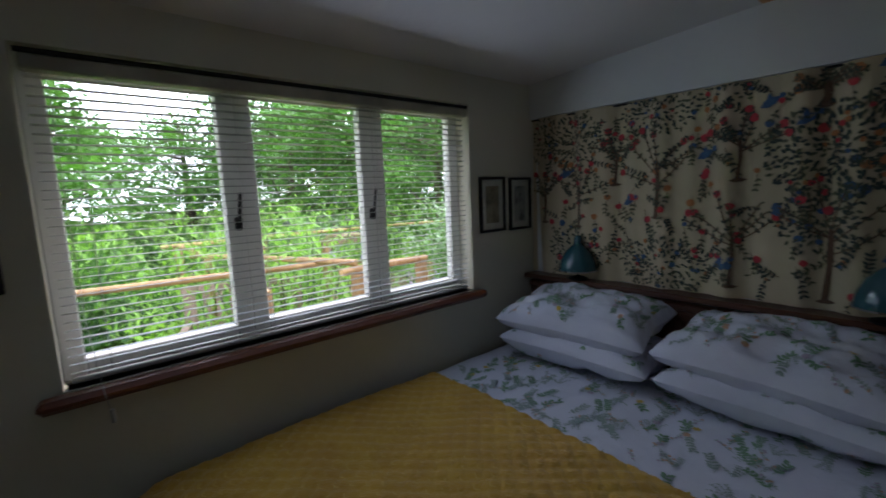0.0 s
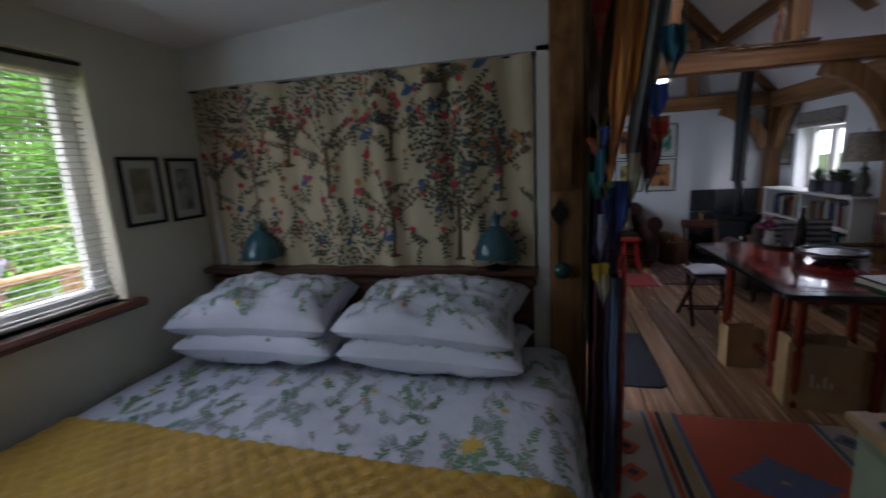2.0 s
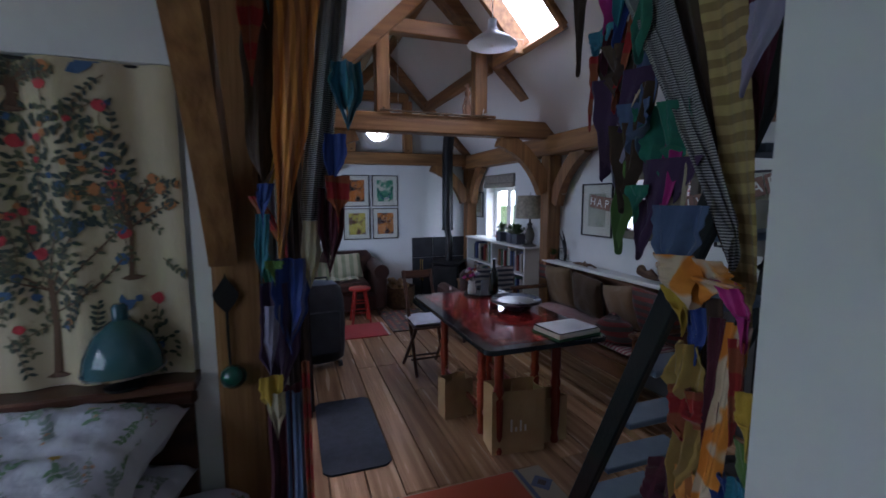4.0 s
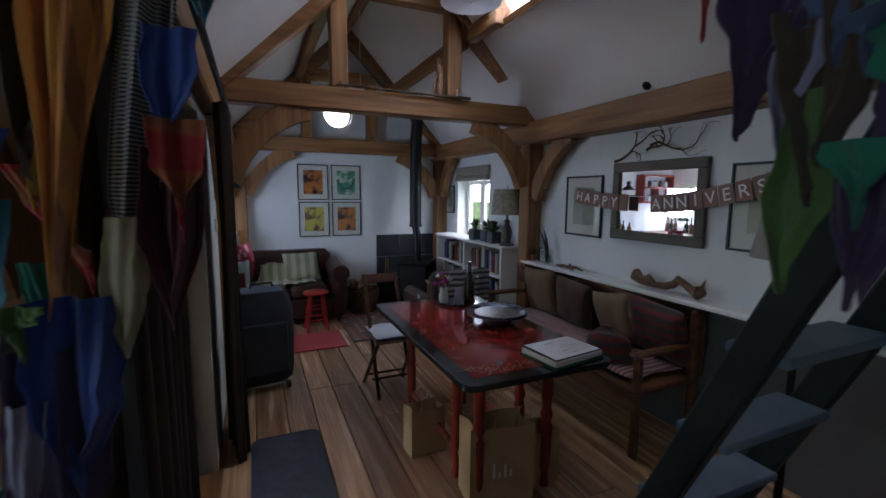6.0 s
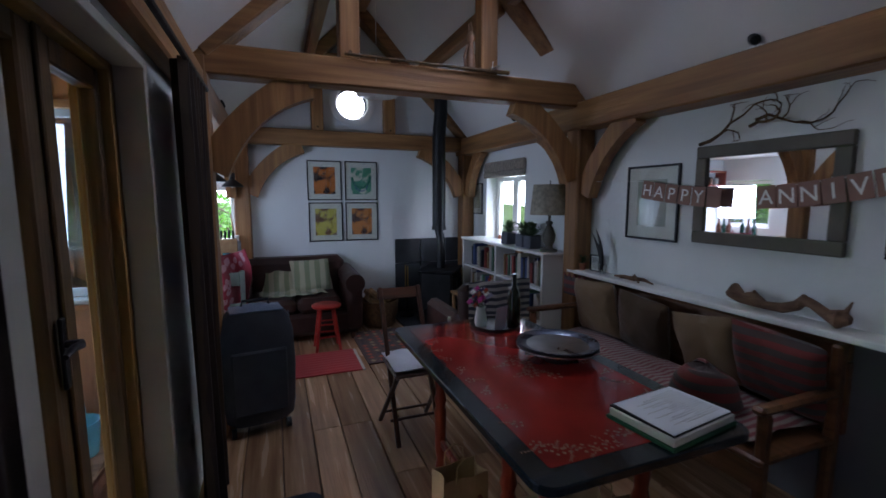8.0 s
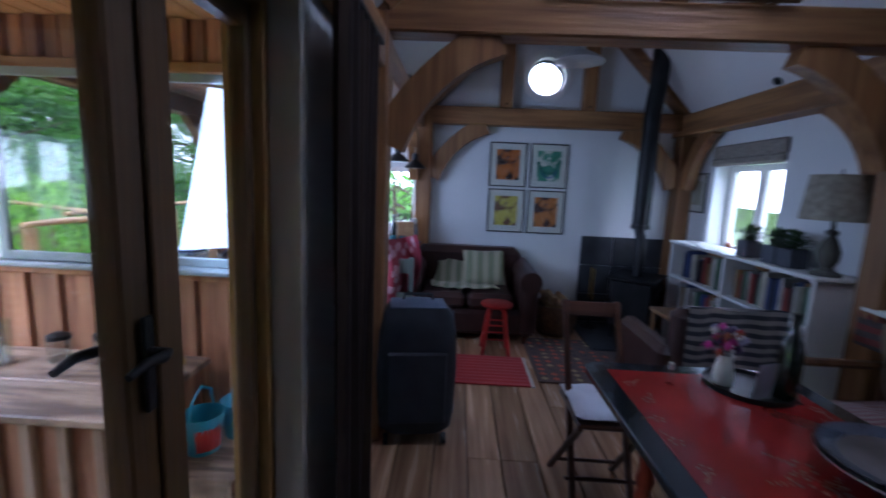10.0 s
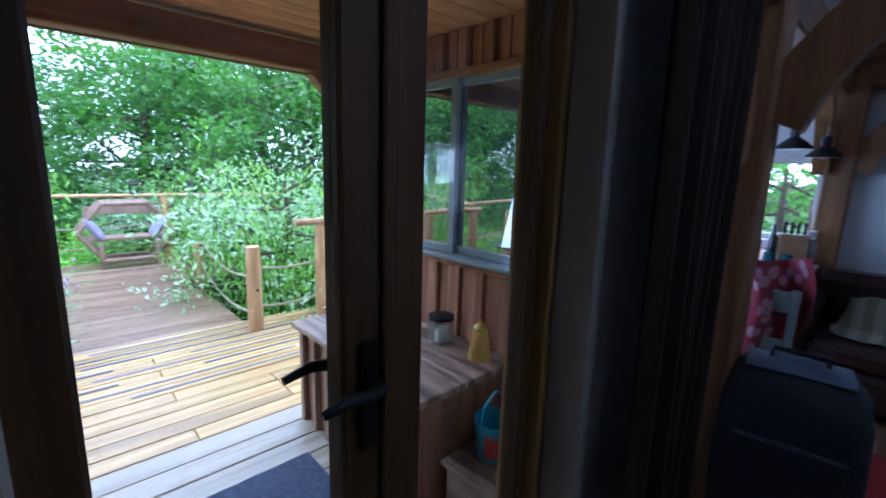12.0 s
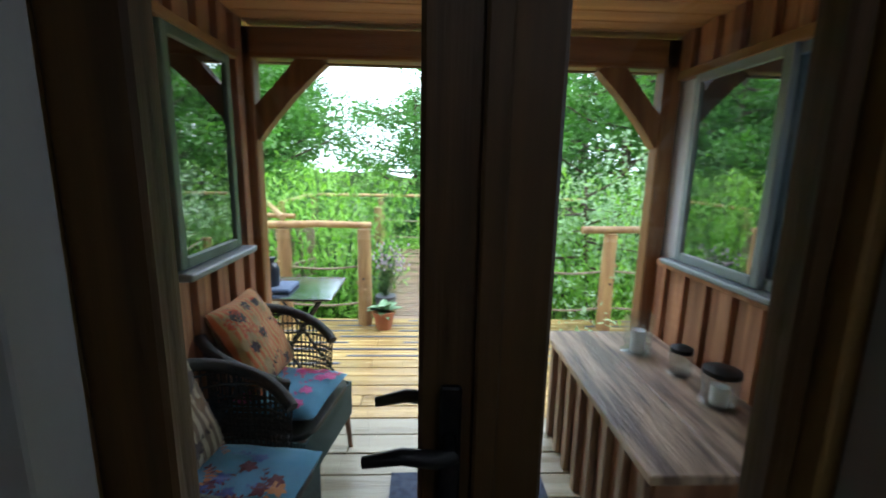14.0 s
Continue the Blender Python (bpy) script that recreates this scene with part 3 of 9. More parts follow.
def sliding(ob, x, y0, ym, y1, z0, z1, face, m=GREYFRAME):
    """A two-pane porch window in the wall x; face: +1 looks toward +x."""
    for k, (a, b) in enumerate(((y0, ym + 0.03), (ym - 0.03, y1))):
        if b - a < 0.05:
            continue
        xx = x + face * (0.012 + 0.03 * k)
        part("window_frame", Geo().cbox(xx - 0.014, xx + 0.014, a, a + 0.045, z0, z1).cbox(xx - 0.014, xx + 0.014, b - 0.045, b, z0, z1).cbox(xx - 0.014, xx + 0.014, a + 0.045, b - 0.045, z0, z0 + 0.045).cbox(xx - 0.014, xx + 0.014, a + 0.045, b - 0.045, z1 - 0.045, z1), m, ob)
        part("pane", Geo().box(xx - 0.002, xx + 0.002, a + 0.045, b - 0.045, z0 + 0.045, z1 - 0.045), PORCHGLASS, ob).visible_shadow = False


w7 = thing("window_5", "grey-painted sliding window in the clad porch wall", "window", kind="structure")
sliding(w7, 5.78, 0.36, 1.29, 1.84, 0.975, 1.905, -1)
part("window_sill", Geo().cbox(5.68, 5.79, 0.3, 1.9, 0.945, 0.972, 0.006), GREYFRAME, w7)
w8 = thing("window_6", "grey-green framed window in the clad porch wall", "window", kind="structure")
part("window_frame", Geo().cbox(3.445, 3.475, 1.30, 1.345, 1.02, 1.93).cbox(3.445, 3.475, 1.80, 1.845, 1.02, 1.93).cbox(3.445, 3.475, 1.345, 1.80, 1.02, 1.065).cbox(3.445, 3.475, 1.345, 1.80, 1.885, 1.93), material("grey_green_paint", (0.16, 0.22, 0.17), 0.4, bump=0.06), w8)
part("pane", Geo().box(3.458, 3.462, 1.345, 1.80, 1.065, 1.885), PORCHGLASS, w8)
part("window_sill", Geo().cbox(3.44, 3.53, 1.26, 1.9, 0.985, 1.015, 0.006), GREYFRAME, w8)

# ---------- hearth ----------
hs = thing("hearth_surround", "dark slate tiled corner hearth surround", "hearth", kind="structure")
for i in range(3):
    for j in range(3):
        part("tile", Geo().cbox(8.285, 8.303, -1.76 - i * 0.335 - 0.328, -1.76 - i * 0.335, 0.03 + j * 0.312, 0.03 + j * 0.312 + 0.306, 0.004), SLATE, hs)
        if i < 2:
            part("tile", Geo().cbox(7.85 + i * 0.22, 7.85 + i * 0.22 + 0.214, -2.763, -2.745, 0.03 + j * 0.312, 0.03 + j * 0.312 + 0.306, 0.004), SLATE, hs)
part("hearth_slab", Geo().cbox(7.45, 8.28, -2.74, -1.7, 0.0, 0.03, 0.006), SLATE, hs)
# ---------- printed cloth ----------
class Print:
    """Flat motifs laid on a curved sheet; here(a, b) gives the place for metres a, b along the sheet."""

    def __init__(self, here):
        self.here, self.g = here, collections.defaultdict(Geo)

    def poly(self, key, pts):
        self.g[key].add([self.here(a, b) for a, b in pts], [tuple(range(len(pts)))])

    def leaf(self, key, a, b, ang, ln, wd):
        c, s = math.cos(ang), math.sin(ang)
        self.poly(key, [(a + c * ln * t - s * wd * o, b + s * ln * t + c * wd * o) for t, o in ((0, 0), (0.3, -0.45), (0.7, -0.4), (1, 0), (0.7, 0.4), (0.3, 0.45))])

    def blob(self, key, a, b, r, n=7):
        self.poly(key, [(a + r * math.cos(t) * random.uniform(0.75, 1.1), b + r * math.sin(t) * random.uniform(0.75, 1.1)) for t in (2 * math.pi * k / n for k in range(n))])

    def stem(self, key, pts, w):
        for (a0, b0), (a1, b1) in zip(pts, pts[1:]):
            d = math.hypot(a1 - a0, b1 - b0) or 1
            nx, ny = -(b1 - b0) / d * w / 2, (a1 - a0) / d * w / 2
            self.poly(key, [(a0 + nx, b0 + ny), (a0 - nx, b0 - ny), (a1 - nx * 0.8, b1 - ny * 0.8), (a1 + nx * 0.8, b1 + ny * 0.8)])

    def sprig(self, key, a, b, ang, ln, leaf, n=6, stem=None, w=0.0025):
        bend = random.uniform(-0.6, 0.6)
        pts, x, y, t = [(a, b)], a, b, ang
        for i in range(n):
            t += bend / n
            x, y = x + math.cos(t) * ln / n, y + math.sin(t) * ln / n
            pts.append((x, y))
            for s in (-1, 1):
                if random.random() < 0.88:
                    self.leaf(key, x, y, t + s * random.uniform(0.6, 1.1), leaf * random.uniform(0.7, 1.1), leaf * 0.5)
        self.stem(stem or key, pts, w)
        return pts

    def put(self, mats, parent, name, labels=None):
        for key, g in self.g.items():
            part(name, g, mats[key], parent, label=(labels or {}).get(key, ""), kind="stuff")


def cloth(name, colour, dark=None, weave=350, bump=0.25, rough=0.9, scale=3):
    return material(name, colour, rough, dark=dark or tuple(c * 0.82 for c in colour), scale=scale, bump=bump, bump_scale=weave, sheen=0.2, spread=(0.3, 0.7))


CREAM = cloth("cream_linen", (0.62, 0.53, 0.36), (0.5, 0.42, 0.27))
INK = cloth("print_dark_green", (0.06, 0.085, 0.065))
INK2 = cloth("print_olive", (0.13, 0.14, 0.08))
TRUNK = cloth("print_brown", (0.16, 0.09, 0.05))
PRED = cloth("print_red", (0.6, 0.06, 0.07))
PBLUE = cloth("print_blue", (0.07, 0.15, 0.28))
PORANGE = cloth("print_orange", (0.55, 0.22, 0.08))

# tapestry curtain in the niche
cur = thing("tapestry_curtain", "cream linen curtain printed with dark trees, birds and red fruit", "curtain")
CW, CH = 1.70, 0.897


def tap(a, b, off=0.0):
    y = 1.965 - a
    k = 1.6 - 0.5 * a / CW
    f = 0.010 * k * math.sin(a * 24 + 1.3 * math.sin(a * 5) + 0.4 * b) + 0.006 * k * math.sin(a * 47 + b * 2) + 0.005 * math.sin(a * 11 + 1)
    return (3.388 + f - off, y, 1.03 + b)


part("cloth", Geo().sheet(lambda u, v: tap(u * CW, v * CH), 150, 6, 0.0015), CREAM, cur, smooth=True)
part("curtain_wire", Geo().tube([(3.404, 0.25, 1.922), (3.404, 1.97, 1.922)], 0.005, 8), IRON, cur)
random.seed(4)
P = Print(lambda a, b: tap(min(max(a, 0.005), CW - 0.005), min(max(b, 0.005), CH - 0.005), 0.0035))


taken = []


def crown(a, b, ra, rb, n, leaf=0.024):
    for _ in range(n * 3):
        t, r = random.uniform(0, 6.283), math.sqrt(random.random())
        x, y = a + ra * r * math.cos(t), b + rb * r * math.sin(t)
        if any(abs(x - p) < 0.014 and abs(y - q) < 0.014 for p, q in taken):
            continue
        taken.append((x, y))
        P.leaf(random.choice(("ink", "ink", "olive")), x, y, t + random.uniform(-0.9, 0.9), leaf * random.uniform(0.7, 1.2), leaf * 0.5)
    for _ in range(int(n / 22)):
        t, r = random.uniform(0, 6.283), math.sqrt(random.random())
        P.blob(random.choice(("red", "blue", "orange")), a + ra * r * math.cos(t), b + rb * r * math.sin(t), random.uniform(0.008, 0.014))


def tree(a, b, h, spread, fruit="red", w=0.022):
    P.stem("brown", [(a - 0.004, b), (a + 0.004, b + h * 0.3), (a, b + h * 0.55)], w)
    P.leaf("brown", a - 0.03, b, 0.05, 0.06, 0.018)
    for k in range(7):
        t = math.pi * (0.12 + 0.76 * k / 6)
        pts = P.sprig(random.choice(("ink", "olive")), a, b + h * (0.35 + 0.2 * random.random()), t, spread * random.uniform(0.75, 1.1), 0.022, 6, "brown", 0.006)
        if random.random() < 0.8:
            P.blob(fruit, pts[-1][0], pts[-1][1], 0.018, 9)


crown(1.36, 0.60, 0.21, 0.17, 520, 0.027)
tree(1.36, 0.03, 0.5, 0.24, "blue", 0.02)
crown(1.32, 0.36, 0.12, 0.14, 170)
crown(0.76, 0.12, 0.2, 0.12, 330)
tree(0.74, 0.34, 0.42, 0.2)
crown(0.72, 0.82, 0.17, 0.09, 240)
crown(0.3, 0.15, 0.15, 0.11, 200)
tree(0.32, 0.28, 0.4, 0.2, "orange")
crown(0.28, 0.74, 0.18, 0.13, 200)
tree(0.1, 0.3, 0.35, 0.14)
crown(0.1, 0.78, 0.1, 0.1, 90)
tree(1.32, 0.76, 0.14, 0.1, "orange", 0.026)
tree(1.05, 0.05, 0.42, 0.2, "red", 0.012)
tree(1.06, 0.5, 0.3, 0.16, "red", 0.012)
crown(1.0, 0.86, 0.1, 0.05, 90)
tree(1.56, 0.3, 0.4, 0.12, "orange", 0.012)
crown(1.58, 0.1, 0.08, 0.09, 60)
tree(0.52, 0.5, 0.3, 0.13, "red", 0.012)
for _ in range(85):
    a, b = random.uniform(0.03, CW - 0.03), random.uniform(0.03, CH - 0.03)
    t = random.uniform(0, 6.28)
    pts = P.sprig(random.choice(("ink", "olive", "ink")), a, b, t, random.uniform(0.07, 0.14), 0.021, 6, "brown", 0.0028)
    if random.random() < 0.5:
        P.blob(random.choice(("red", "orange", "blue")), pts[-1][0], pts[-1][1], random.uniform(0.007, 0.013), 8)
for _ in range(75):
    a, b = random.uniform(0.05, CW - 0.05), random.uniform(0.05, CH - 0.05)
    P.blob(random.choice(("red", "red", "red", "blue", "orange")), a, b, random.uniform(0.012, 0.02), 9)
    P.sprig("olive", a, b - 0.015, -1.57 + random.uniform(-0.5, 0.5), 0.06, 0.02, 3, "brown")
for a, b in ((1.12, 0.78), (1.45, 0.86), (0.98, 0.13), (1.24, 0.7), (0.56, 0.4), (1.5, 0.2), (0.9, 0.6), (0.2, 0.55)):
    P.leaf("blue", a, b, 0.5, 0.075, 0.035)
    P.leaf("blue", a + 0.03, b + 0.01, 1.6, 0.045, 0.02)
    P.blob("blue", a + 0.07, b + 0.04, 0.012)
P.put({"ink": INK, "olive": INK2, "brown": TRUNK, "red": PRED, "blue": PBLUE, "orange": PORANGE}, cur, "tree_print")

# niche shelf, headboard
DARKWOOD = material("dark_red_wood", (0.13, 0.05, 0.025), 0.35, dark=(0.06, 0.022, 0.012), scale=5, stretch=(4, 0.3, 4), bump=0.15, coat=0.2)
structure("niche_shelf", Geo().cbox(3.30, 3.41, 0.25, 1.965, 1.0, 1.028, 0.006), DARKWOOD, "dark red-brown wooden ledge")
hb = thing("headboard", "low dark red-brown wooden headboard", "headboard", (0, 0, 0))
part("panel", Geo().cbox(3.345, 3.375, 0.27, 1.95, 0.25, 0.94, 0.006), DARKWOOD, hb)
part("top_rail", Geo().cbox(3.335, 3.378, 0.26, 1.955, 0.94, 0.985, 0.012), DARKWOOD, hb)
for y in (0.28, 1.89):
    part("leg", Geo().cbox(3.34, 3.376, y, y + 0.05, 0, 0.25, 0.004), DARKWOOD, hb)

# bed
bed = thing("bed", "made-up double bed with a floral printed white duvet", "bed")
part("bed_base", Geo().cbox(1.42, 3.33, 0.2, 1.88, 0.14, 0.36, 0.01), cloth("divan_cloth", (0.4, 0.38, 0.34)), bed)
part("mattress", Geo().cbox(1.42, 3.33, 0.19, 1.89, 0.36, 0.62, 0.04), cloth("ticking", (0.7, 0.68, 0.62)), bed)
for x, y in ((1.5, 0.26), (1.5, 1.76), (3.2, 0.26), (3.2, 1.76)):
    part("leg", Geo().cbox(x, x + 0.06, y, y + 0.06, 0, 0.14), DARKWOOD, bed)
X0, X1, Y0, Y1, BT = 1.34, 3.33, 0.13, 1.94, 0.665


def quilt(a, b, off=0.0):
    """a along the bed from its foot, b across from its open side; both also run down over the edges."""
    da, db = max(0.0, -a), max(0.0, -b)
    x, y = X0 + max(a, 0), Y0 + max(b, 0)
    e = min(1, max(a, 0) / 0.09), min(1, max(b, 0) / 0.09), min(1, max(Y1 - y, 0) / 0.07)
    z = BT - 0.03 * (1 - e[0]) ** 2 - 0.04 * (1 - e[1]) ** 2 - 0.03 * (1 - e[2]) ** 2
    v = Vector((x * 2.1, y * 2.4, 0.3))
    z += 0.016 * noise.noise(v) + 0.006 * noise.noise(v * 3.7) - da * 0.97 - db * 0.97
    wob = 0.02 * math.sin((a if db else b) * 17) * min(1, (da + db) / 0.2)
    return (x - da * 0.14 - (wob + off if da else 0), y - db * 0.16 - (wob + off if db else 0), z + (off if not (da or db) else 0))


QW = cloth("white_cotton", (0.70, 0.72, 0.80), (0.64, 0.66, 0.75), bump=0.35, weave=40)
DUV = part("duvet", Geo().sheet(lambda u, v: quilt(-0.42 + u * (0.42 + X1 - X0), -0.44 + v * (0.44 + Y1 - Y0)), 84, 76, 0.012), QW, bed, smooth=True)
SG = cloth("sprig_green", (0.2, 0.36, 0.21))
SL = cloth("sprig_sage", (0.33, 0.42, 0.38))
SP = cloth("sprig_mauve", (0.5, 0.4, 0.52))
SY = cloth("sprig_yellow", (0.72, 0.5, 0.08))
SO = cloth("sprig_peach", (0.66, 0.38, 0.25))
BEDMATS = {"green": SG, "sage": SL, "mauve": SP, "yellow": SY, "peach": SO}


def flowers(P, amin, amax, bmin, bmax, n, s=1.0):
    for _ in range(n):
        a, b = random.uniform(amin, amax), random.uniform(bmin, bmax)
        k, t = random.random(), random.uniform(-0.5, 0.9) + (3.14 if random.random() < 0.3 else 0)
        if k < 0.42:
            P.sprig(random.choice(("green", "sage")), a, b, t, 0.16 * s, 0.04 * s, 6, w=0.003)
        elif k < 0.62:
            for j in range(5):
                P.sprig("sage", a, b, t + (j - 2) * 0.3, 0.11 * s, 0.017 * s, 5, w=0.002)
        elif k < 0.86:
            pts = P.sprig("sage", a, b, t, 0.12 * s, 0.02 * s, 5, w=0.0025)
            for x, y in pts[2:]:
                P.blob(random.choice(("mauve", "peach")), x + random.uniform(-.012, .012), y + random.uniform(-.012, .012), 0.011 * s, 6)
        else:
            P.sprig("green", a, b, t, 0.1 * s, 0.05 * s, 3, w=0.003)
            c = random.choice(("mauve", "peach", "yellow"))
            for j in range(6):
                P.leaf(c, a, b, j * 1.05, 0.028 * s, 0.02 * s)


random.seed(11)
P = Print(lambda a, b: quilt(a, b, 0.003))
flowers(P, 0.85, 1.95, -0.4, 1.7, 520, 0.56)
for a, b in ((1.0, 0.95), (1.12, 0.62), (1.25, 0.3)):
    for j in range(7):
        P.leaf("yellow", a, b, j * 0.9, 0.05, 0.022)
    P.sprig("green", a, b, -2.6, 0.12, 0.05, 3)
P.put(BEDMATS, bed, "flower_print")

# yellow throw
thr = thing("throw", "mustard-yellow quilted cotton throw over the foot of the bed", "throw")


def throw_cloth(u, v, off=0.0):
    a = -0.36 + u * 1.53
    b = -0.3 + v * 2.06
    a = a if a < 0.5 else a - 0.06 * (1 - v) * (a - 0.5) * 1.6
    x, y, z = quilt(a, b, 0.0)
    qq = 0.009 * abs(math.sin((a + b) * 45)) ** 0.5 * abs(math.sin((a - b) * 45)) ** 0.5
    return (x - (0.016 if a < 0 else 0), y - (0.016 if b < 0 else 0), z + 0.012 + qq)


MUST = material("mustard_cotton", (0.62, 0.36, 0.035), 0.85, dark=(0.52, 0.28, 0.025), scale=8, bump=0.6, bump_scale=120, sheen=0.3)
part("cloth", Geo().sheet(throw_cloth, 190, 230), MUST, thr, smooth=True)
P = Print(lambda a, b: tuple(Vector(throw_cloth(a, b)) + Vector((0, 0, 0.002))))
STI = cloth("gold_stitch", (0.78, 0.55, 0.16))
for i in range(30):
    for j in range(34):
        for s in (-1, 1):
            u0, v0 = 0.27 + i * 0.0245, 0.02 + (j + 0.5 * (i % 2)) * 0.0285
            if u0 < 0.98 and v0 < 0.98:
                P.stem("s", [(u0, v0), (u0 + 0.006, v0 + s * 0.006)], 0.0013)
P.put({"s": STI}, thr, "stitching")


def cushion(g, w, d, h, puff=0.42, n=22, seed=0, crumple=0.012, draw=0.05):
    """A soft pad w by d, h thick, with drawn-out corners, round the origin."""
    def side(s):
        def fn(u, v):
            a, b = 2 * u - 1, 2 * v - 1
            e = max(0.0, (1 - abs(a) ** 3.2)) ** puff * max(0.0, (1 - abs(b) ** 3.2)) ** puff
            pull = 1 - draw * (1 - abs(a)) * abs(b) ** 2
            pull2 = 1 - draw * (1 - abs(b)) * abs(a) ** 2
            z = s * h / 2 * e + crumple * (noise.noise(Vector((a * 2.2 + seed, b * 2.2, s * 2.0))) + 0.5 * noise.noise(Vector((a * 5 + seed, b * 6, s)))) * e
            return (a * w / 2 * pull2, b * d / 2 * pull, z)
        return fn
    g.sheet(side(1), n, n).sheet(side(-1), n, n)
    return side(1), side(-1)


def pillow(at, rx, ry, rz, seed, w=0.47, d=0.76, h=0.17):
    ob = thing("pillow", "plump white pillow in a floral printed case", "pillow", group="pillows on the bed")
    M = Matrix.Translation(at) @ pose(0, 0, 0, rx, ry, rz)
    g = Geo()
    top, bot = cushion(g, w, d, h, n=30, seed=seed, crumple=0.034, draw=0.11)
    part("pillowcase", g.move(M), QW, ob, smooth=True)
    random.seed(30 + seed)
    for fn, o in ((top, 0.003), (bot, -0.003)):
        P = Print(lambda a, b: tuple(M @ (Vector(fn(min(max(a / w + 0.5, 0.03), 0.97), min(max(b / d + 0.5, 0.03), 0.97))) + Vector((0, 0, o)))))
        flowers(P, -0.226, 0.226, -0.365, 0.365, 90, 0.5)
        P.put(BEDMATS, ob, "flower_print")
    return ob


pillow((3.13, 1.44, 0.755), 0, 4, 1, 1)
pillow((3.14, 0.66, 0.75), 0, 4, -3, 2)
pillow((3.14, 1.47, 0.90), 0, -9, 3, 3, h=0.19)
pillow((3.15, 0.68, 0.895), 0, -10, -6, 4, h=0.19)

# bedside lamps
ENAMEL = material("teal_enamel", (0.035, 0.14, 0.16), 0.16, dark=(0.025, 0.10, 0.12), scale=4, bump=0.02, coat=0.6)
for y in (1.62, 0.43):
    ob = thing("bedside_lamp", "small lamp with a glossy teal enamel dome shade", "lamp", (3.42, y, 1.028), group="bedside lamps")
    part("base", Geo().lathe([(0.0, 0), (0.05, 0), (0.052, 0.008), (0.02, 0.018), (0.006, 0.022), (0.006, 0.07)], n=20), IRON, ob, smooth=True)
    part("shade", Geo().lathe([(0.098, 0.05), (0.1, 0.055), (0.092, 0.10), (0.07, 0.15), (0.035, 0.185), (0.02, 0.195), (0.02, 0.23), (0.013, 0.24), (0.0, 0.24)], n=28), ENAMEL, ob, smooth=True)
    part("rim", Geo().lathe([(0.094, 0.05), (0.101, 0.05), (0.101, 0.056), (0.094, 0.056)], n=28), CHROME, ob)
    ob.matrix_world = pose(3.335, y, 1.028, 0, 0, 0)


def picture(name, label, at, w, h, face, frame_m, art, mat_w=0.05, fw=0.014):
    """A framed picture on a wall. face: the angle that its front looks toward."""
    ob = thing(name, label, "framed picture", at, face)
    z = 0.012
    fr = Geo().cbox(-w / 2, w / 2, -z * 1.5, 0, -h / 2, -h / 2 + fw, 0.002).cbox(-w / 2, w / 2, -z * 1.5, 0, h / 2 - fw, h / 2, 0.002)
    fr.cbox(-w / 2, -w / 2 + fw, -z * 1.5, 0, -h / 2 + fw, h / 2 - fw, 0.002).cbox(w / 2 - fw, w / 2, -z * 1.5, 0, -h / 2 + fw, h / 2 - fw, 0.002)
    part("frame", fr, frame_m, ob)
    part("mount", Geo().box(-w / 2 + fw, w / 2 - fw, -0.006, -0.001, -h / 2 + fw, h / 2 - fw), PAPER, ob, "off-white mount")
    iw, ih = w / 2 - fw - mat_w, h / 2 - fw - mat_w
    part("print", Geo().box(-iw, iw, -0.008, -0.006, -ih, ih), art, ob)
    part("pane", Geo().box(-w / 2 + fw, w / 2 - fw, -0.013, -0.012, -h / 2 + fw, h / 2 - fw), GLASS, ob).visible_shadow = False
    return ob, iw, ih


PAPER = material("paper", (0.72, 0.7, 0.64), 0.8, dark=(0.66, 0.64, 0.58), scale=4, bump=0.03)
SEPIA = material("sepia_print", (0.42, 0.36, 0.25), 0.8, dark=(0.2, 0.17, 0.12), scale=9, bump=0.02, spread=(0.4, 0.6))
ENGRAVE = material("grey_engraving", (0.5, 0.49, 0.45), 0.8, dark=(0.2, 0.2, 0.2), scale=14, bump=0.02, spread=(0.4, 0.55))
picture("picture", "small black-framed sepia print beside the window", (3.035, 1.968, 1.45), 0.2, 0.30, 0, BLACK, SEPIA, 0.035)
picture("picture", "small black-framed engraving of a tower", (3.27, 1.968, 1.445), 0.19, 0.30, 0, BLACK, ENGRAVE, 0.035)
picture("picture", "black-framed print on the cream wall", (1.02, 1.968, 1.47), 0.2, 0.32, 0, BLACK, ENGRAVE, 0.035)

# chest by the wall with things on it
ch = thing("chest_of_drawers", "pale wooden chest with sage green painted sides", "chest of drawers")
SAGE = material("sage_paint", (0.25, 0.3, 0.2), 0.6, dark=(0.2, 0.24, 0.16), scale=4, bump=0.1)
PALEWOOD = material("pale_oak", (0.46, 0.28, 0.14), 0.35, dark=(0.33, 0.18, 0.085), scale=4, stretch=(0.3, 4, 4), bump=0.15)
part("top", Geo().cbox(1.62, 2.52, -0.675, -0.435, 0.885, 0.91, 0.006), PALEWOOD, ch)
part("body", Geo().cbox(1.64, 2.50, -0.67, -0.455, 0.05, 0.885, 0.004), SAGE, ch)
for k in range(4):
    part("drawer", Geo().cbox(1.67, 2.48, -0.457, -0.447, 0.08 + k * 0.2, 0.26 + k * 0.2, 0.004), SAGE, ch)
    part("drawer_knob", Geo().lathe([(0.0, 0), (0.012, 0.002), (0.014, 0.015), (0.0, 0.02)], n=10).move(Matrix.Translation((2.07, -0.447, 0.17 + k * 0.2)) @ pose(0, 0, 0, 90, 0, 0)), IRON, ch)
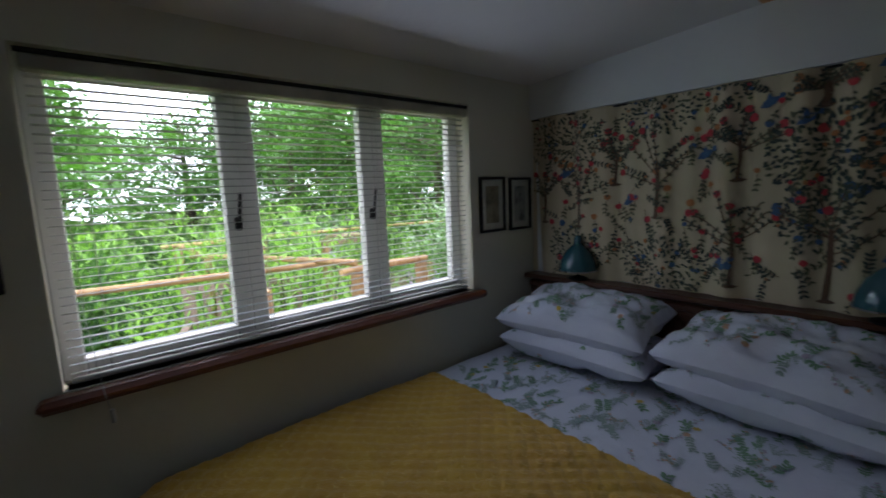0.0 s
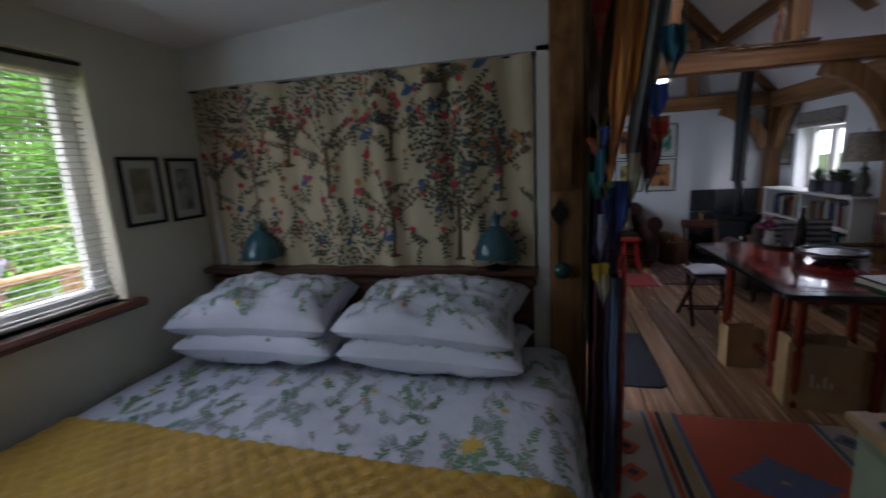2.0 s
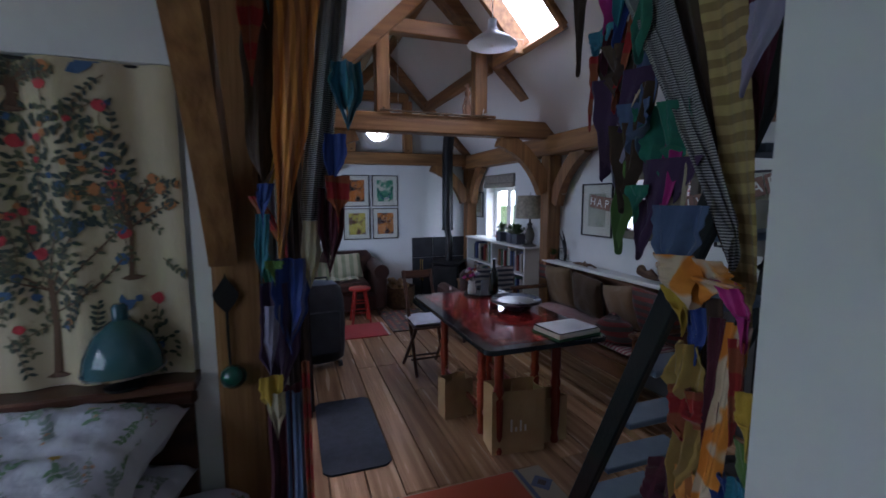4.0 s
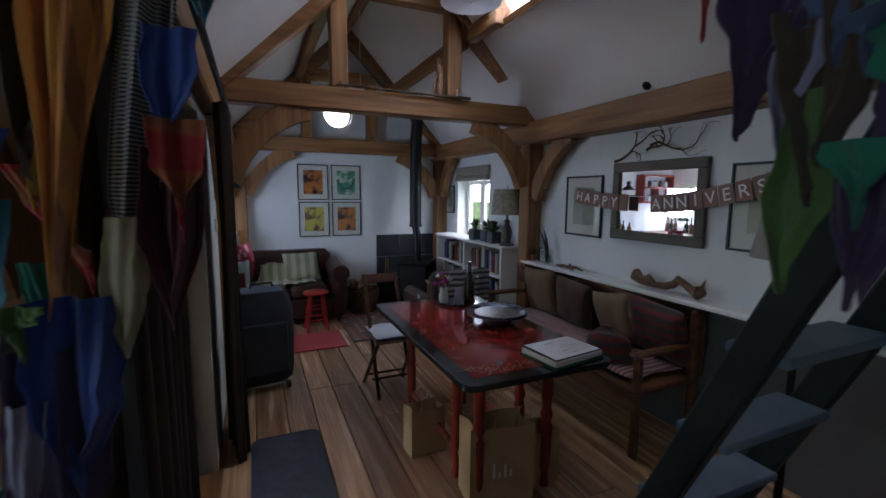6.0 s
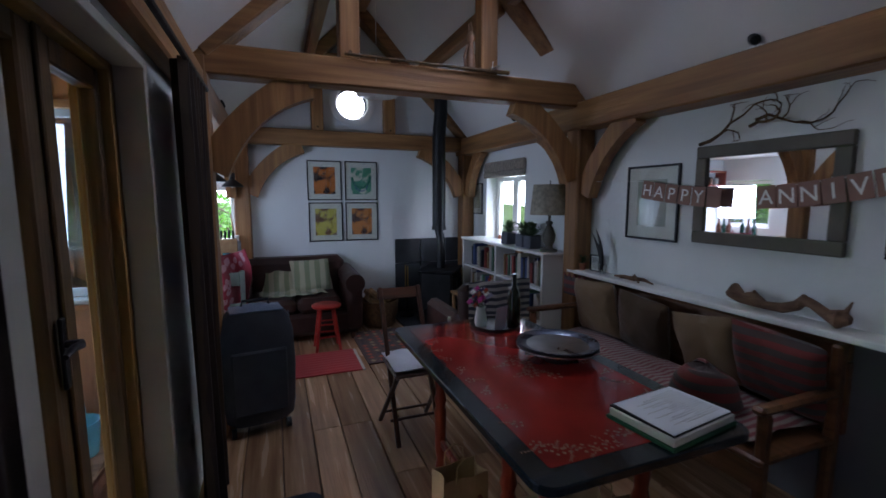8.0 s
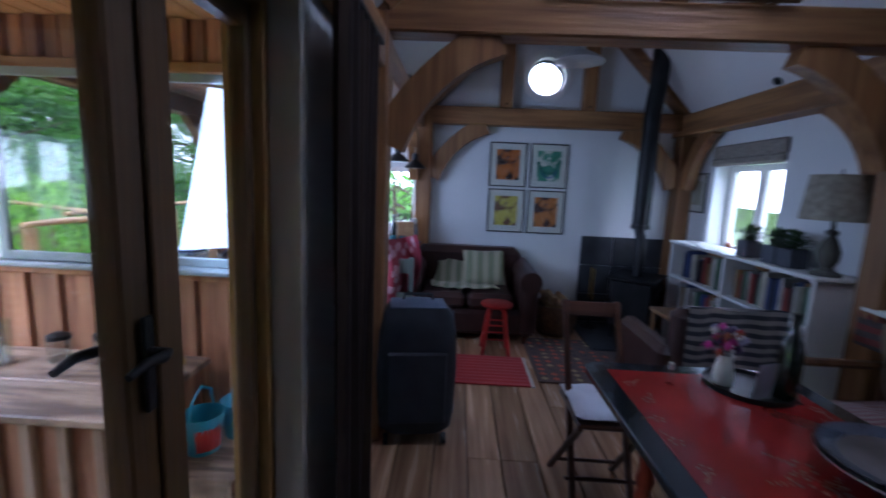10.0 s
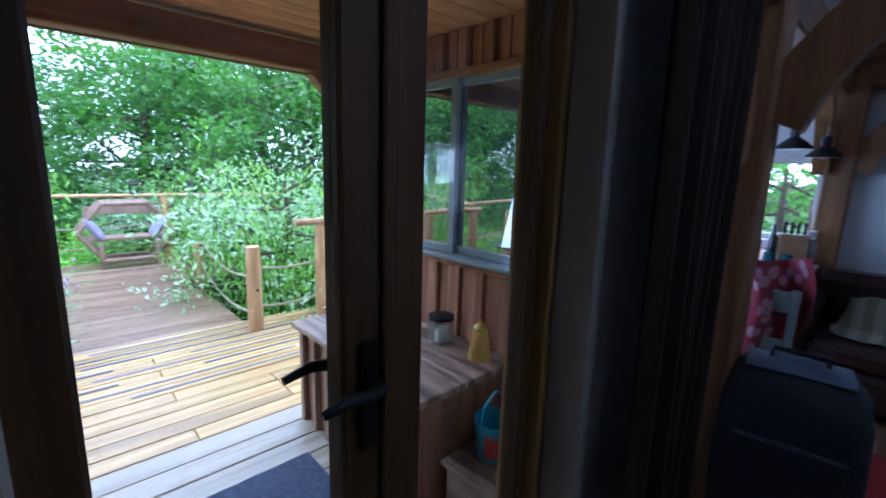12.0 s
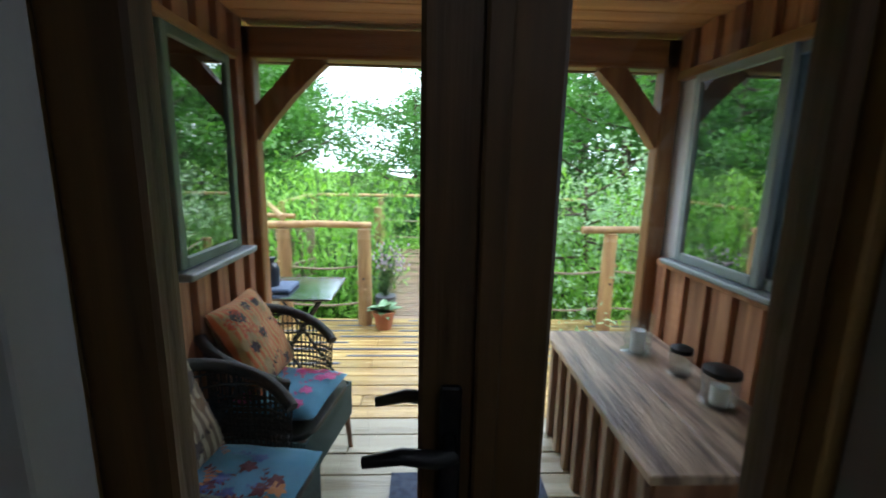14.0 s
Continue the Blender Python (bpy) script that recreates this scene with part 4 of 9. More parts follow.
for fx, fy in ((1.66, -0.65), (2.44, -0.65), (1.66, -0.5), (2.44, -0.5)):
    part("foot", Geo().cbox(fx, fx + 0.05, fy, fy + 0.05, 0, 0.05), SAGE, ch)
tb = thing("tablet", "dark blue closed tablet case lying on the chest", "tablet", (2.42, -0.545, 0.91), 4)
part("case", Geo().cbox(-0.05, 0.05, -0.075, 0.075, 0, 0.012, 0.004), material("navy_leather", (0.03, 0.04, 0.06), 0.55, bump=0.2, bump_scale=200), tb)
bx = thing("toy_box", "black toy box with a red square and age mark 10+", "box", (2.01, -0.555, 0.91), 0)
part("carton", Geo().cbox(-0.11, 0.11, -0.06, 0.06, 0, 0.32, 0.002), material("black_card", (0.015, 0.015, 0.02), 0.3, bump=0.02), bx)
part("red_square", Geo().cbox(-0.095, -0.02, 0.0602, 0.0612, 0.24, 0.305, 0.0004), material("red_ink", (0.5, 0.03, 0.02), 0.4, bump=0.02), bx, "red logo panel")


def lettering(text, size, at, rx, ry, rz, m, name="lettering", parent=None, depth=0.0008):
    cu = bpy.data.curves.new(name, "FONT")
    cu.body, cu.size, cu.extrude, cu.align_x = text, size, depth, "CENTER"
    tmp = bpy.data.objects.new(name, cu)
    scene.collection.objects.link(tmp)
    me = bpy.data.meshes.new_from_object(tmp.evaluated_get(bpy.context.evaluated_depsgraph_get()))
    bpy.data.objects.remove(tmp)
    me.materials.clear()
    me.materials.append(m)
    ob = new(name, me)
    ob.parent = parent
    ob.matrix_basis = Matrix.Translation(at) @ Euler([radians(a) for a in (rx, ry, rz)]).to_matrix().to_4x4()
    return ob


lettering("10+", 0.04, (-0.06, 0.0615, 0.17), 90, 0, 180, WHITE, parent=bx)

# ---------- scarves round the opening ----------
def stripes(name, c1, c2, freq, vec=(1, 0, 0), c3=None):
    m = cloth(name, c1)
    t = m.node_tree
    N, L = t.nodes, t.links
    w = N.new("ShaderNodeTexWave")
    w.inputs["Scale"].default_value, w.inputs["Distortion"].default_value = freq, 1.5
    w.bands_direction = "X" if vec[0] else ("Y" if vec[1] else "Z")
    co = N.new("ShaderNodeTexCoord")
    L.new(co.outputs["Object"], w.inputs[0])
    r = N.new("ShaderNodeValToRGB")
    r.color_ramp.elements[0].color, r.color_ramp.elements[1].color = (*c1, 1), (*c2, 1)
    r.color_ramp.elements[0].position, r.color_ramp.elements[1].position = 0.42, 0.58
    L.new(w.outputs[0], r.inputs[0])
    L.new(r.outputs[0], N["Principled BSDF"].inputs["Base Color"])
    return m


SC = {
    "rust": stripes("rust_striped_cloth", (0.75, 0.32, 0.07), (0.45, 0.16, 0.045), 12, (0, 1, 0)),
    "blue": cloth("deep_blue_silk", (0.02, 0.06, 0.28), rough=0.5), "teal": cloth("teal_silk", (0.02, 0.2, 0.28), rough=0.5),
    "red": stripes("red_pattern_cloth", (0.34, 0.02, 0.02), (0.3, 0.08, 0.03), 4, (0, 0, 1)), "wine": cloth("wine_cloth", (0.1, 0.015, 0.03)),
    "ochre": cloth("ochre_cloth", (0.42, 0.27, 0.07)), "orange": material("orange_flower_cloth", (0.68, 0.24, 0.03), 0.9, dark=(0.62, 0.48, 0.34), scale=16, spread=(0.46, 0.52), bump=0.2, bump_scale=300, detail=1),
    "pink": cloth("magenta_silk", (0.5, 0.02, 0.22), rough=0.5), "green": cloth("green_cloth", (0.1, 0.2, 0.05)), "emerald": cloth("emerald_cloth", (0.02, 0.2, 0.13)),
    "purple": cloth("purple_cloth", (0.07, 0.035, 0.09)), "slate": cloth("slate_blue_cloth", (0.09, 0.14, 0.25)), "yellow": cloth("yellow_cloth", (0.55, 0.36, 0.04)),
    "check": stripes("black_white_check", (0.04, 0.04, 0.045), (0.4, 0.4, 0.38), 60, (0, 0, 1)), "gold": stripes("gold_ribbed_cloth", (0.42, 0.31, 0.13), (0.26, 0.18, 0.07), 9, (0, 0, 1)),
    "lilac": cloth("lilac_cloth", (0.32, 0.3, 0.42)), "brown": cloth("brown_cloth", (0.08, 0.05, 0.03)), "sand": cloth("sand_cloth", (0.42, 0.36, 0.24)),
}
NAMES = {"rust": "rust striped", "blue": "deep blue", "teal": "teal", "red": "red patterned", "wine": "dark wine", "ochre": "ochre", "orange": "orange flower-printed", "pink": "magenta", "green": "leaf green", "emerald": "emerald", "purple": "dark purple", "slate": "slate blue", "yellow": "yellow", "check": "black and white woven", "gold": "gold ribbed", "lilac": "pale lilac", "brown": "dark brown", "sand": "sand-coloured"}


def scarf(key, pts, w0, w1, point=0.0, folds=4, depth=0.02, side=None, seed=0):
    """A hanging cloth along points, w0 wide above and w1 below; point draws its end to a tip."""
    pts = [Vector(p) for p in pts]
    side = Vector(side).normalized()
    rnd = random.Random(seed)
    ph, ph2 = rnd.uniform(0, 6), rnd.uniform(0, 6)
    n = len(pts) - 1

    def at(u, v):
        f = v * n
        i = min(int(f), n - 1)
        p = pts[i].lerp(pts[i + 1], f - i)
        w = w0 + (w1 - w0) * v
        if point:
            w *= 1 if v < 1 - point else max(0.03, (1 - v) / point)
        w *= 1 + 0.22 * noise.noise(Vector((v * 7, seed * 1.7, 2.0 * (u > 0.5)))) * min(1, v * 4)
        a = 2 * u - 1
        q = Vector((0, 0, 1)).cross(side)
        fold = depth * math.sin(a * folds * 1.6 + ph + v * 1.5) + 0.4 * depth * math.sin(a * folds * 4 + ph2)
        rag = 0.03 * math.sin(a * 3 + ph) * (v ** 4)
        return p + side * (a * w / 2) + q * fold + Vector((0, 0, rag))

    g = Geo().sheet(at, 22, 26, 0.0015)
    ob = part("scarf", g, SC[key], smooth=True)
    return tagged(ob, NAMES[key] + " cloth scarf hanging in the draped opening", "scarf", "scarves round the opening")


# a scarf: cloth, top and foot along the opening with their heights, two widths, tip, plane
def hang(rows, along_y, first):
    for i, (k, a0, z0, a1, z1, w0, w1, pt, d) in enumerate(rows):
        am, zm = (a0 + a1) / 2, (z0 + z1) / 2
        pts = [(d, a0, z0), (d - 0.01, am, zm), (d, a1, z1)] if along_y else [(a0, d, z0), (am, d - 0.005, zm), (a1, d, z1)]
        w0, w1 = w0 * 1.25, w1 * 1.35
        small = min(w0, w1) < 0.05
        scarf(k, pts, w0, w1, pt, 2 if small else 3, 0.006 if small else 0.014, (0, 1, 0) if along_y else (1, 0.06, 0), first + i)


L_, R_ = (0, 1, 0), (1, 0.06, 0)
hang([
    ("brown", 0.0, 2.24, 0.03, 1.57, 0.107, 0.053, 0.1, 3.12),
    ("rust", -0.09, 2.24, 0.0, 1.38, 0.096, 0.045, 0.4, 3.06),
    ("check", -0.18, 2.24, -0.07, 1.42, 0.053, 0.042, 0.1, 3.07),
    ("red", 0.03, 2.24, 0.04, 1.84, 0.05, 0.033, 0.3, 3.04),
    ("teal", -0.17, 1.88, -0.17, 1.75, 0.052, 0.076, 0.5, 3.02),
    ("blue", -0.14, 1.71, -0.13, 1.58, 0.042, 0.033, 0.5, 3.02),
    ("red", -0.14, 1.61, -0.14, 1.5, 0.047, 0.033, 0.5, 3.01),
    ("wine", -0.13, 1.58, -0.12, 1.39, 0.051, 0.044, 0.4, 3.05),
    ("sand", -0.08, 1.5, -0.07, 1.36, 0.035, 0.033, 0.3, 3.04),
], True, 0)
hang([
    ("blue", -0.03, 1.41, -0.02, 1.2, 0.075, 0.054, 0.35, 3.04),
    ("green", 0.01, 1.41, 0.01, 1.38, 0.035, 0.023, 0.4, 3.01),
    ("blue", 0.02, 1.59, 0.03, 1.52, 0.03, 0.017, 0.5, 3.01),
    ("teal", 0.03, 1.52, 0.04, 1.38, 0.024, 0.018, 0.3, 3.03),
    ("purple", 0.0, 1.35, 0.01, 1.08, 0.075, 0.067, 0.35, 3.05),
    ("lilac", 0.02, 1.3, 0.03, 1.16, 0.028, 0.021, 0.4, 3.02),
    ("yellow", 0.03, 1.13, 0.03, 1.03, 0.043, 0.036, 0.5, 3.01),
    ("sand", 0.02, 1.09, 0.02, 1.0, 0.033, 0.028, 0.5, 3.0),
    ("wine", 0.0, 1.08, 0.02, 0.15, 0.071, 0.047, 0.05, 3.07),
], True, 9)
hang([
    ("slate", -0.03, 1.07, -0.02, 0.15, 0.048, 0.041, 0.05, 3.04),
    ("red", -0.05, 1.15, -0.05, 0.15, 0.013, 0.012, 0.05, 3.03),
], True, 18)
hang([
    ("gold", 2.59, 2.24, 2.44, 1.35, 0.091, 0.029, 0.05, -0.77),
    ("brown", 2.69, 2.24, 2.49, 1.45, 0.076, 0.032, 0.1, -0.78),
    ("check", 2.85, 2.24, 2.45, 1.46, 0.042, 0.016, 0.03, -0.73),
    ("check", 2.78, 2.24, 2.45, 1.46, 0.083, 0.015, 0.03, -0.74),
    ("wine", 2.5, 2.24, 2.48, 1.6, 0.086, 0.022, 0.3, -0.8),
    ("lilac", 2.41, 1.85, 2.44, 1.74, 0.043, 0.022, 0.6, -0.71),
    ("brown", 2.95, 2.24, 2.93, 1.9, 0.084, 0.023, 0.6, -0.76),
    ("pink", 2.77, 2.24, 2.78, 1.93, 0.104, 0.057, 0.3, -0.73),
    ("teal", 2.79, 1.94, 2.81, 1.88, 0.067, 0.024, 0.5, -0.72),
], False, 50)
hang([
    ("brown", 2.76, 1.89, 2.73, 1.8, 0.111, 0.052, 0.3, -0.72),
    ("red", 2.81, 1.88, 2.81, 1.74, 0.029, 0.016, 0.6, -0.71),
    ("purple", 2.71, 1.82, 2.76, 1.62, 0.134, 0.066, 0.6, -0.72),
    ("slate", 2.67, 1.75, 2.67, 1.67, 0.088, 0.064, 0.3, -0.71),
    ("emerald", 2.62, 1.74, 2.6, 1.62, 0.087, 0.069, 0.2, -0.73),
    ("brown", 2.69, 1.71, 2.68, 1.55, 0.059, 0.041, 0.5, -0.71),
    ("emerald", 2.65, 1.58, 2.64, 1.53, 0.058, 0.015, 0.6, -0.7),
    ("purple", 2.58, 1.63, 2.64, 1.46, 0.108, 0.026, 0.6, -0.72),
    ("slate", 2.54, 1.54, 2.56, 1.41, 0.111, 0.056, 0.4, -0.7),
], False, 59)
hang([
    ("orange", 2.51, 1.45, 2.48, 1.39, 0.108, 0.129, 0.1, -0.69),
    ("yellow", 2.53, 1.39, 2.51, 1.33, 0.051, 0.032, 0.5, -0.7),
    ("pink", 2.43, 1.42, 2.39, 1.34, 0.036, 0.022, 0.4, -0.69),
    ("blue", 2.5, 1.36, 2.49, 1.28, 0.034, 0.028, 0.3, -0.71),
    ("ochre", 2.5, 1.29, 2.51, 1.2, 0.041, 0.069, 0.15, -0.7),
    ("brown", 2.48, 1.38, 2.47, 1.18, 0.038, 0.026, 0.1, -0.72),
    ("wine", 2.45, 1.35, 2.46, 1.1, 0.025, 0.021, 0.2, -0.71),
    ("red", 2.49, 1.21, 2.49, 1.14, 0.046, 0.049, 0.1, -0.7),
    ("orange", 2.41, 1.35, 2.45, 1.01, 0.031, 0.03, 0.05, -0.7),
], False, 68)
hang([
    ("red", 2.4, 1.33, 2.4, 1.18, 0.023, 0.009, 0.3, -0.69),
    ("yellow", 2.38, 1.25, 2.37, 1.17, 0.022, 0.039, 0.3, -0.69),
    ("green", 2.38, 1.17, 2.37, 1.1, 0.031, 0.035, 0.3, -0.69),
    ("ochre", 2.49, 1.15, 2.51, 1.01, 0.04, 0.042, 0.3, -0.71),
    ("wine", 2.54, 1.03, 2.56, 0.93, 0.052, 0.062, 0.1, -0.72),
    ("blue", 2.41, 1.09, 2.4, 1.04, 0.043, 0.038, 0.2, -0.7),
    ("teal", 2.38, 1.1, 2.38, 1.05, 0.031, 0.031, 0.3, -0.69),
    ("rust", 2.49, 1.05, 2.49, 0.97, 0.035, 0.035, 0.1, -0.71),
], False, 77)
random.seed(21)
for i in range(14):
    z = 2.15 - i * 0.045 + random.uniform(-0.03, 0.03)
    x = 2.80 - 0.13 * (2.15 - z) ** 0.7 - random.uniform(0.0, 0.16)
    scarf(("purple", "teal", "wine", "blue", "emerald", "red", "slate", "orange", "brown", "lilac", "pink", "sand", "green")[i % 13],
          [(x, -0.715 - 0.03 * random.random(), z), (x + random.uniform(-0.02, 0.02), -0.72, z - random.uniform(0.09, 0.2))], random.uniform(0.02, 0.05), random.uniform(0.04, 0.08), random.uniform(0.4, 0.8), 2, 0.01, R_, 200 + i)
for i in range(7):
    z = 2.15 - i * 0.12 + random.uniform(-0.03, 0.03)
    scarf(("teal", "orange", "blue", "wine", "yellow", "red", "emerald", "lilac", "rust", "pink", "sand", "blue")[i],
          [(3.14, 0.0 + random.uniform(-0.02, 0.06), z), (3.13, 0.0 + random.uniform(-0.02, 0.05), z - 0.14)], 0.03, random.uniform(0.03, 0.05), 0.6, 2, 0.008, L_, 300 + i)
rail = part("scarf_rail", Geo().tube([(2.38, -0.77, 2.24), (3.1, -0.77, 2.24)], 0.012, 8).tube([(3.06, 0.08, 2.2), (3.06, -0.2, 2.2)], 0.012, 8), IRON, kind="structure", label="thin black rail for the scarves")

# ladder to the loft
ld = thing("ladder", "steep dark green ladder with blue-grey treads", "ladder")
LG = material("dark_green_paint", (0.02, 0.03, 0.025), 0.55, dark=(0.013, 0.02, 0.017), scale=5, bump=0.15)
LB = material("blue_grey_tread", (0.16, 0.22, 0.28), 0.5, dark=(0.11, 0.16, 0.21), scale=6, bump=0.1)
for y in (-1.15, -1.60):
    part("stringer", Geo().bar((3.47, y, 0.02), (2.46, y, 2.4), 0.035, 0.08, (0.9, 0, 0.4), 0.006), LG, ld)
for i in range(9):
    z = 0.24 + i * 0.24
    x = 3.47 - (z - 0.02) / 2.38 * 1.01
    part("tread", Geo().cbox(x - 0.06, x + 0.07, -1.583, -1.167, z - 0.012, z + 0.012, 0.004), LB, ld)

# rugs
kil = thing("kilim_rug", "orange-red kilim rug with blue medallion and striped border", "rug")
RX0, RX1, RYA, RYB = 2.3, 3.97, -1.33, 0.02
part("field", Geo().sheet(lambda u, v: (RX0 + u * (RX1 - RX0), RYA + v * (RYB - RYA), 0.010 + 0.002 * math.sin(u * 9) * math.sin(v * 7)), 30, 26, 0.008), cloth("kilim_cream", (0.4, 0.33, 0.24), weave=200), kil)
P = Print(lambda a, b: (a, b, 0.0145 + 0.002 * math.sin((a - RX0) / (RX1 - RX0) * 9) * math.sin((b - RYA) / (RYB - RYA) * 7)))
P2 = Print(lambda a, b: (a, b, 0.0165 + 0.002 * math.sin((a - RX0) / (RX1 - RX0) * 9) * math.sin((b - RYA) / (RYB - RYA) * 7)))
def rect(P, k, a0, a1, b0, b1):
    na, nb = max(1, int((a1 - a0) / 0.06)), max(1, int((b1 - b0) / 0.06))
    for i in range(na):
        for j in range(nb):
            P.poly(k, [(a0 + (a1 - a0) * (i + p) / na, b0 + (b1 - b0) * (j + q) / nb) for p, q in ((0, 0), (1, 0), (1, 1), (0, 1))])
rect(P, "red", 2.4, 3.96, -1.15, -0.50)
for k, b0, b1 in (("blue", -0.50, -0.475), ("sandy", -0.46, -0.42), ("dk", -0.41, -0.385), ("red", -0.375, -0.35), ("blue", -0.33, -0.31), ("dk", -0.01, 0.02), ("red", -0.05, -0.02), ("blue", -1.19, -1.165)):
    rect(P, k, 2.3, 3.97, b0, b1)
for i in range(8):
    a = 2.42 + i * 0.2
    for b, k in ((-0.18, "red"), (-1.26, "blue")):
        P.poly(k, [(a - 0.07, b), (a, b - 0.07), (a + 0.07, b), (a, b + 0.07)])
        P2.poly("dk", [(a - 0.03, b), (a, b - 0.03), (a + 0.03, b), (a, b + 0.03)])
for a in (2.75, 3.45):
    for s in range(5):
        w = 0.22 - s * 0.045
        rect(P2, "blue", a - 0.02 - s * 0.035, a + 0.02 + s * 0.035, -0.82 - w, -0.82 + w)
    rect(P2, "blue", a - 0.2, a + 0.2, -0.83, -0.81)
    P2.blob("sandy", a, -0.82, 0.02)
KM = {"red": cloth("kilim_red", (0.5, 0.075, 0.02), weave=200), "blue": cloth("kilim_blue", (0.09, 0.12, 0.22), weave=200), "dk": cloth("kilim_dark", (0.05, 0.03, 0.03), weave=200), "sandy": cloth("kilim_sand", (0.4, 0.28, 0.13), weave=200)}
P.put(KM, kil, "woven_pattern")
P2.put(KM, kil, "woven_pattern")
mat_ = part("doormat", Geo().sheet(lambda u, v: (lambda a, b: (4.73 + 0.46 * math.copysign(abs(a) ** 0.92, a), -0.34 + 0.2 * math.copysign(abs(b) ** 0.92, b), 0.012))(*(lambda a, b: (a * (1 - 0.10 * max(0, abs(b) - 0.8) * 5 * (abs(a) > 0.9)), b))(2 * u - 1, 2 * v - 1)), 24, 16, 0.010), material("charcoal_mat", (0.05, 0.055, 0.075), 0.95, dark=(0.035, 0.04, 0.05), scale=20, bump=0.8, bump_scale=300))
tagged(mat_, "charcoal-grey ribbed doormat on the floorboards", "doormat")
# ---------- dining table and what stands on it ----------
TRED = material("red_lacquer_top", (0.33, 0.022, 0.018), 0.13, dark=(0.22, 0.016, 0.012), scale=3.5, bump=0.03, bump_scale=20, coat=0.5, rough_var=0.06)
TBLK = material("blue_black_lacquer", (0.02, 0.028, 0.036), 0.16, dark=(0.012, 0.016, 0.02), scale=5, bump=0.05, coat=0.4)
LEGRED = material("red_stained_leg", (0.33, 0.045, 0.015), 0.3, dark=(0.2, 0.022, 0.01), scale=5, stretch=(4, 4, 0.4), bump=0.08, coat=0.3)
GOLD = material("worn_gold_motif", (0.26, 0.12, 0.05), 0.4, dark=(0.16, 0.05, 0.03), scale=30, bump=0.02)
dt = thing("dining_table", "red lacquered dining table with a blue-black border and faded gold flowers", "table")


def rounded(x0, x1, y0, y1, r, z0, z1, n=6, c=0.004):
    pts = []
    for cx, cy_, a0 in ((x1 - r, y1 - r, 0), (x0 + r, y1 - r, 90), (x0 + r, y0 + r, 180), (x1 - r, y0 + r, 270)):
        pts += [(cx + r * math.cos(radians(a0 + 90 * k / n)), cy_ + r * math.sin(radians(a0 + 90 * k / n)), cx, cy_) for k in range(n + 1)]
    def inset(p, d):
        q = Vector((p[0] - p[2], p[1] - p[3]))
        q = q * (1 - d / max(q.length, 1e-6))
        return (p[2] + q.x, p[3] + q.y)
    m = len(pts)
    rings = [[(*inset(p, c), z0) for p in pts], [(p[0], p[1], z0 + c) for p in pts], [(p[0], p[1], z1 - c) for p in pts], [(*inset(p, c), z1) for p in pts]]
    v = [p for r_ in rings for p in r_]
    f = [(i * m + k, i * m + (k + 1) % m, (i + 1) * m + (k + 1) % m, (i + 1) * m + k) for i in range(3) for k in range(m)]
    return Geo().add(v, f + [tuple(range(m))[::-1], tuple(3 * m + k for k in range(m))])


part("tabletop", rounded(3.915, 5.375, -1.765, -0.97, 0.06, 0.722, 0.752), TBLK, dt)
part("red_panel", rounded(3.99, 5.30, -1.69, -1.045, 0.012, 0.7515, 0.7535, c=0.0005), TRED, dt, "glossy red lacquer panel")
random.seed(5)
P = Print(lambda a, b: (a, b, 0.7541))
def flourish(a, b, s):
    for j in range(5):
        P.blob("gold", a + s * 0.03 * math.cos(j * 1.26), b + s * 0.03 * math.sin(j * 1.26), 0.011 * s, 6)
    P.sprig("gold", a, b, random.uniform(0, 6.28), 0.1 * s, 0.016 * s, 5, w=0.002)
for i in range(15):
    flourish(4.03 + random.uniform(-0.01, 0.05), -1.66 + i * 0.042, 0.6)
    if i < 10:
        flourish(4.1 + i * 0.12, -1.09 + random.uniform(-0.02, 0.02), 0.55)
        flourish(4.1 + i * 0.12, -1.65 + random.uniform(-0.02, 0.02), 0.55)
for i in range(9):
    flourish(4.6 + random.uniform(-0.14, 0.14), -1.36 + random.uniform(-0.08, 0.08), 0.8)
P.put({"gold": GOLD}, dt, "gold_motif")
part("apron", Geo().cbox(4.12, 5.2, -1.62, -1.6, 0.64, 0.722).cbox(4.12, 5.2, -1.14, -1.12, 0.64, 0.722).cbox(4.12, 4.14, -1.6, -1.14, 0.64, 0.722).cbox(5.18, 5.2, -1.6, -1.14, 0.64, 0.722), LEGRED, dt)
for x, y in ((4.17, -1.17), (4.17, -1.57), (5.15, -1.17), (5.15, -1.57), (4.42, -1.17), (4.42, -1.57)):
    part("leg", Geo().lathe([(0.026, 0), (0.03, 0.02), (0.02, 0.06), (0.03, 0.12), (0.032, 0.34), (0.024, 0.36), (0.034, 0.4), (0.024, 0.44), (0.03, 0.5), (0.03, 0.64)], (x, y, 0), 14), LEGRED, dt, smooth=True)
for y in (-1.58, -1.18):
    part("stretcher", Geo().cbox(4.17, 5.15, y, y + 0.02, 0.14, 0.18), LEGRED, dt)

bo = thing("bowl", "wide pewter bowl with a flat rim", "bowl", (4.66, -1.55, 0.754))
part("bowl_body", Geo().lathe([(0.0, 0.004), (0.075, 0.004), (0.08, 0.0), (0.085, 0.004), (0.12, 0.04), (0.145, 0.066), (0.18, 0.074), (0.182, 0.078), (0.146, 0.071), (0.115, 0.048), (0.08, 0.014), (0.0, 0.012)], n=40), material("blue_pewter", (0.2, 0.23, 0.3), 0.28, metal=0.9, scale=12, dark=(0.12, 0.14, 0.19), bump=0.15), bo, smooth=True)
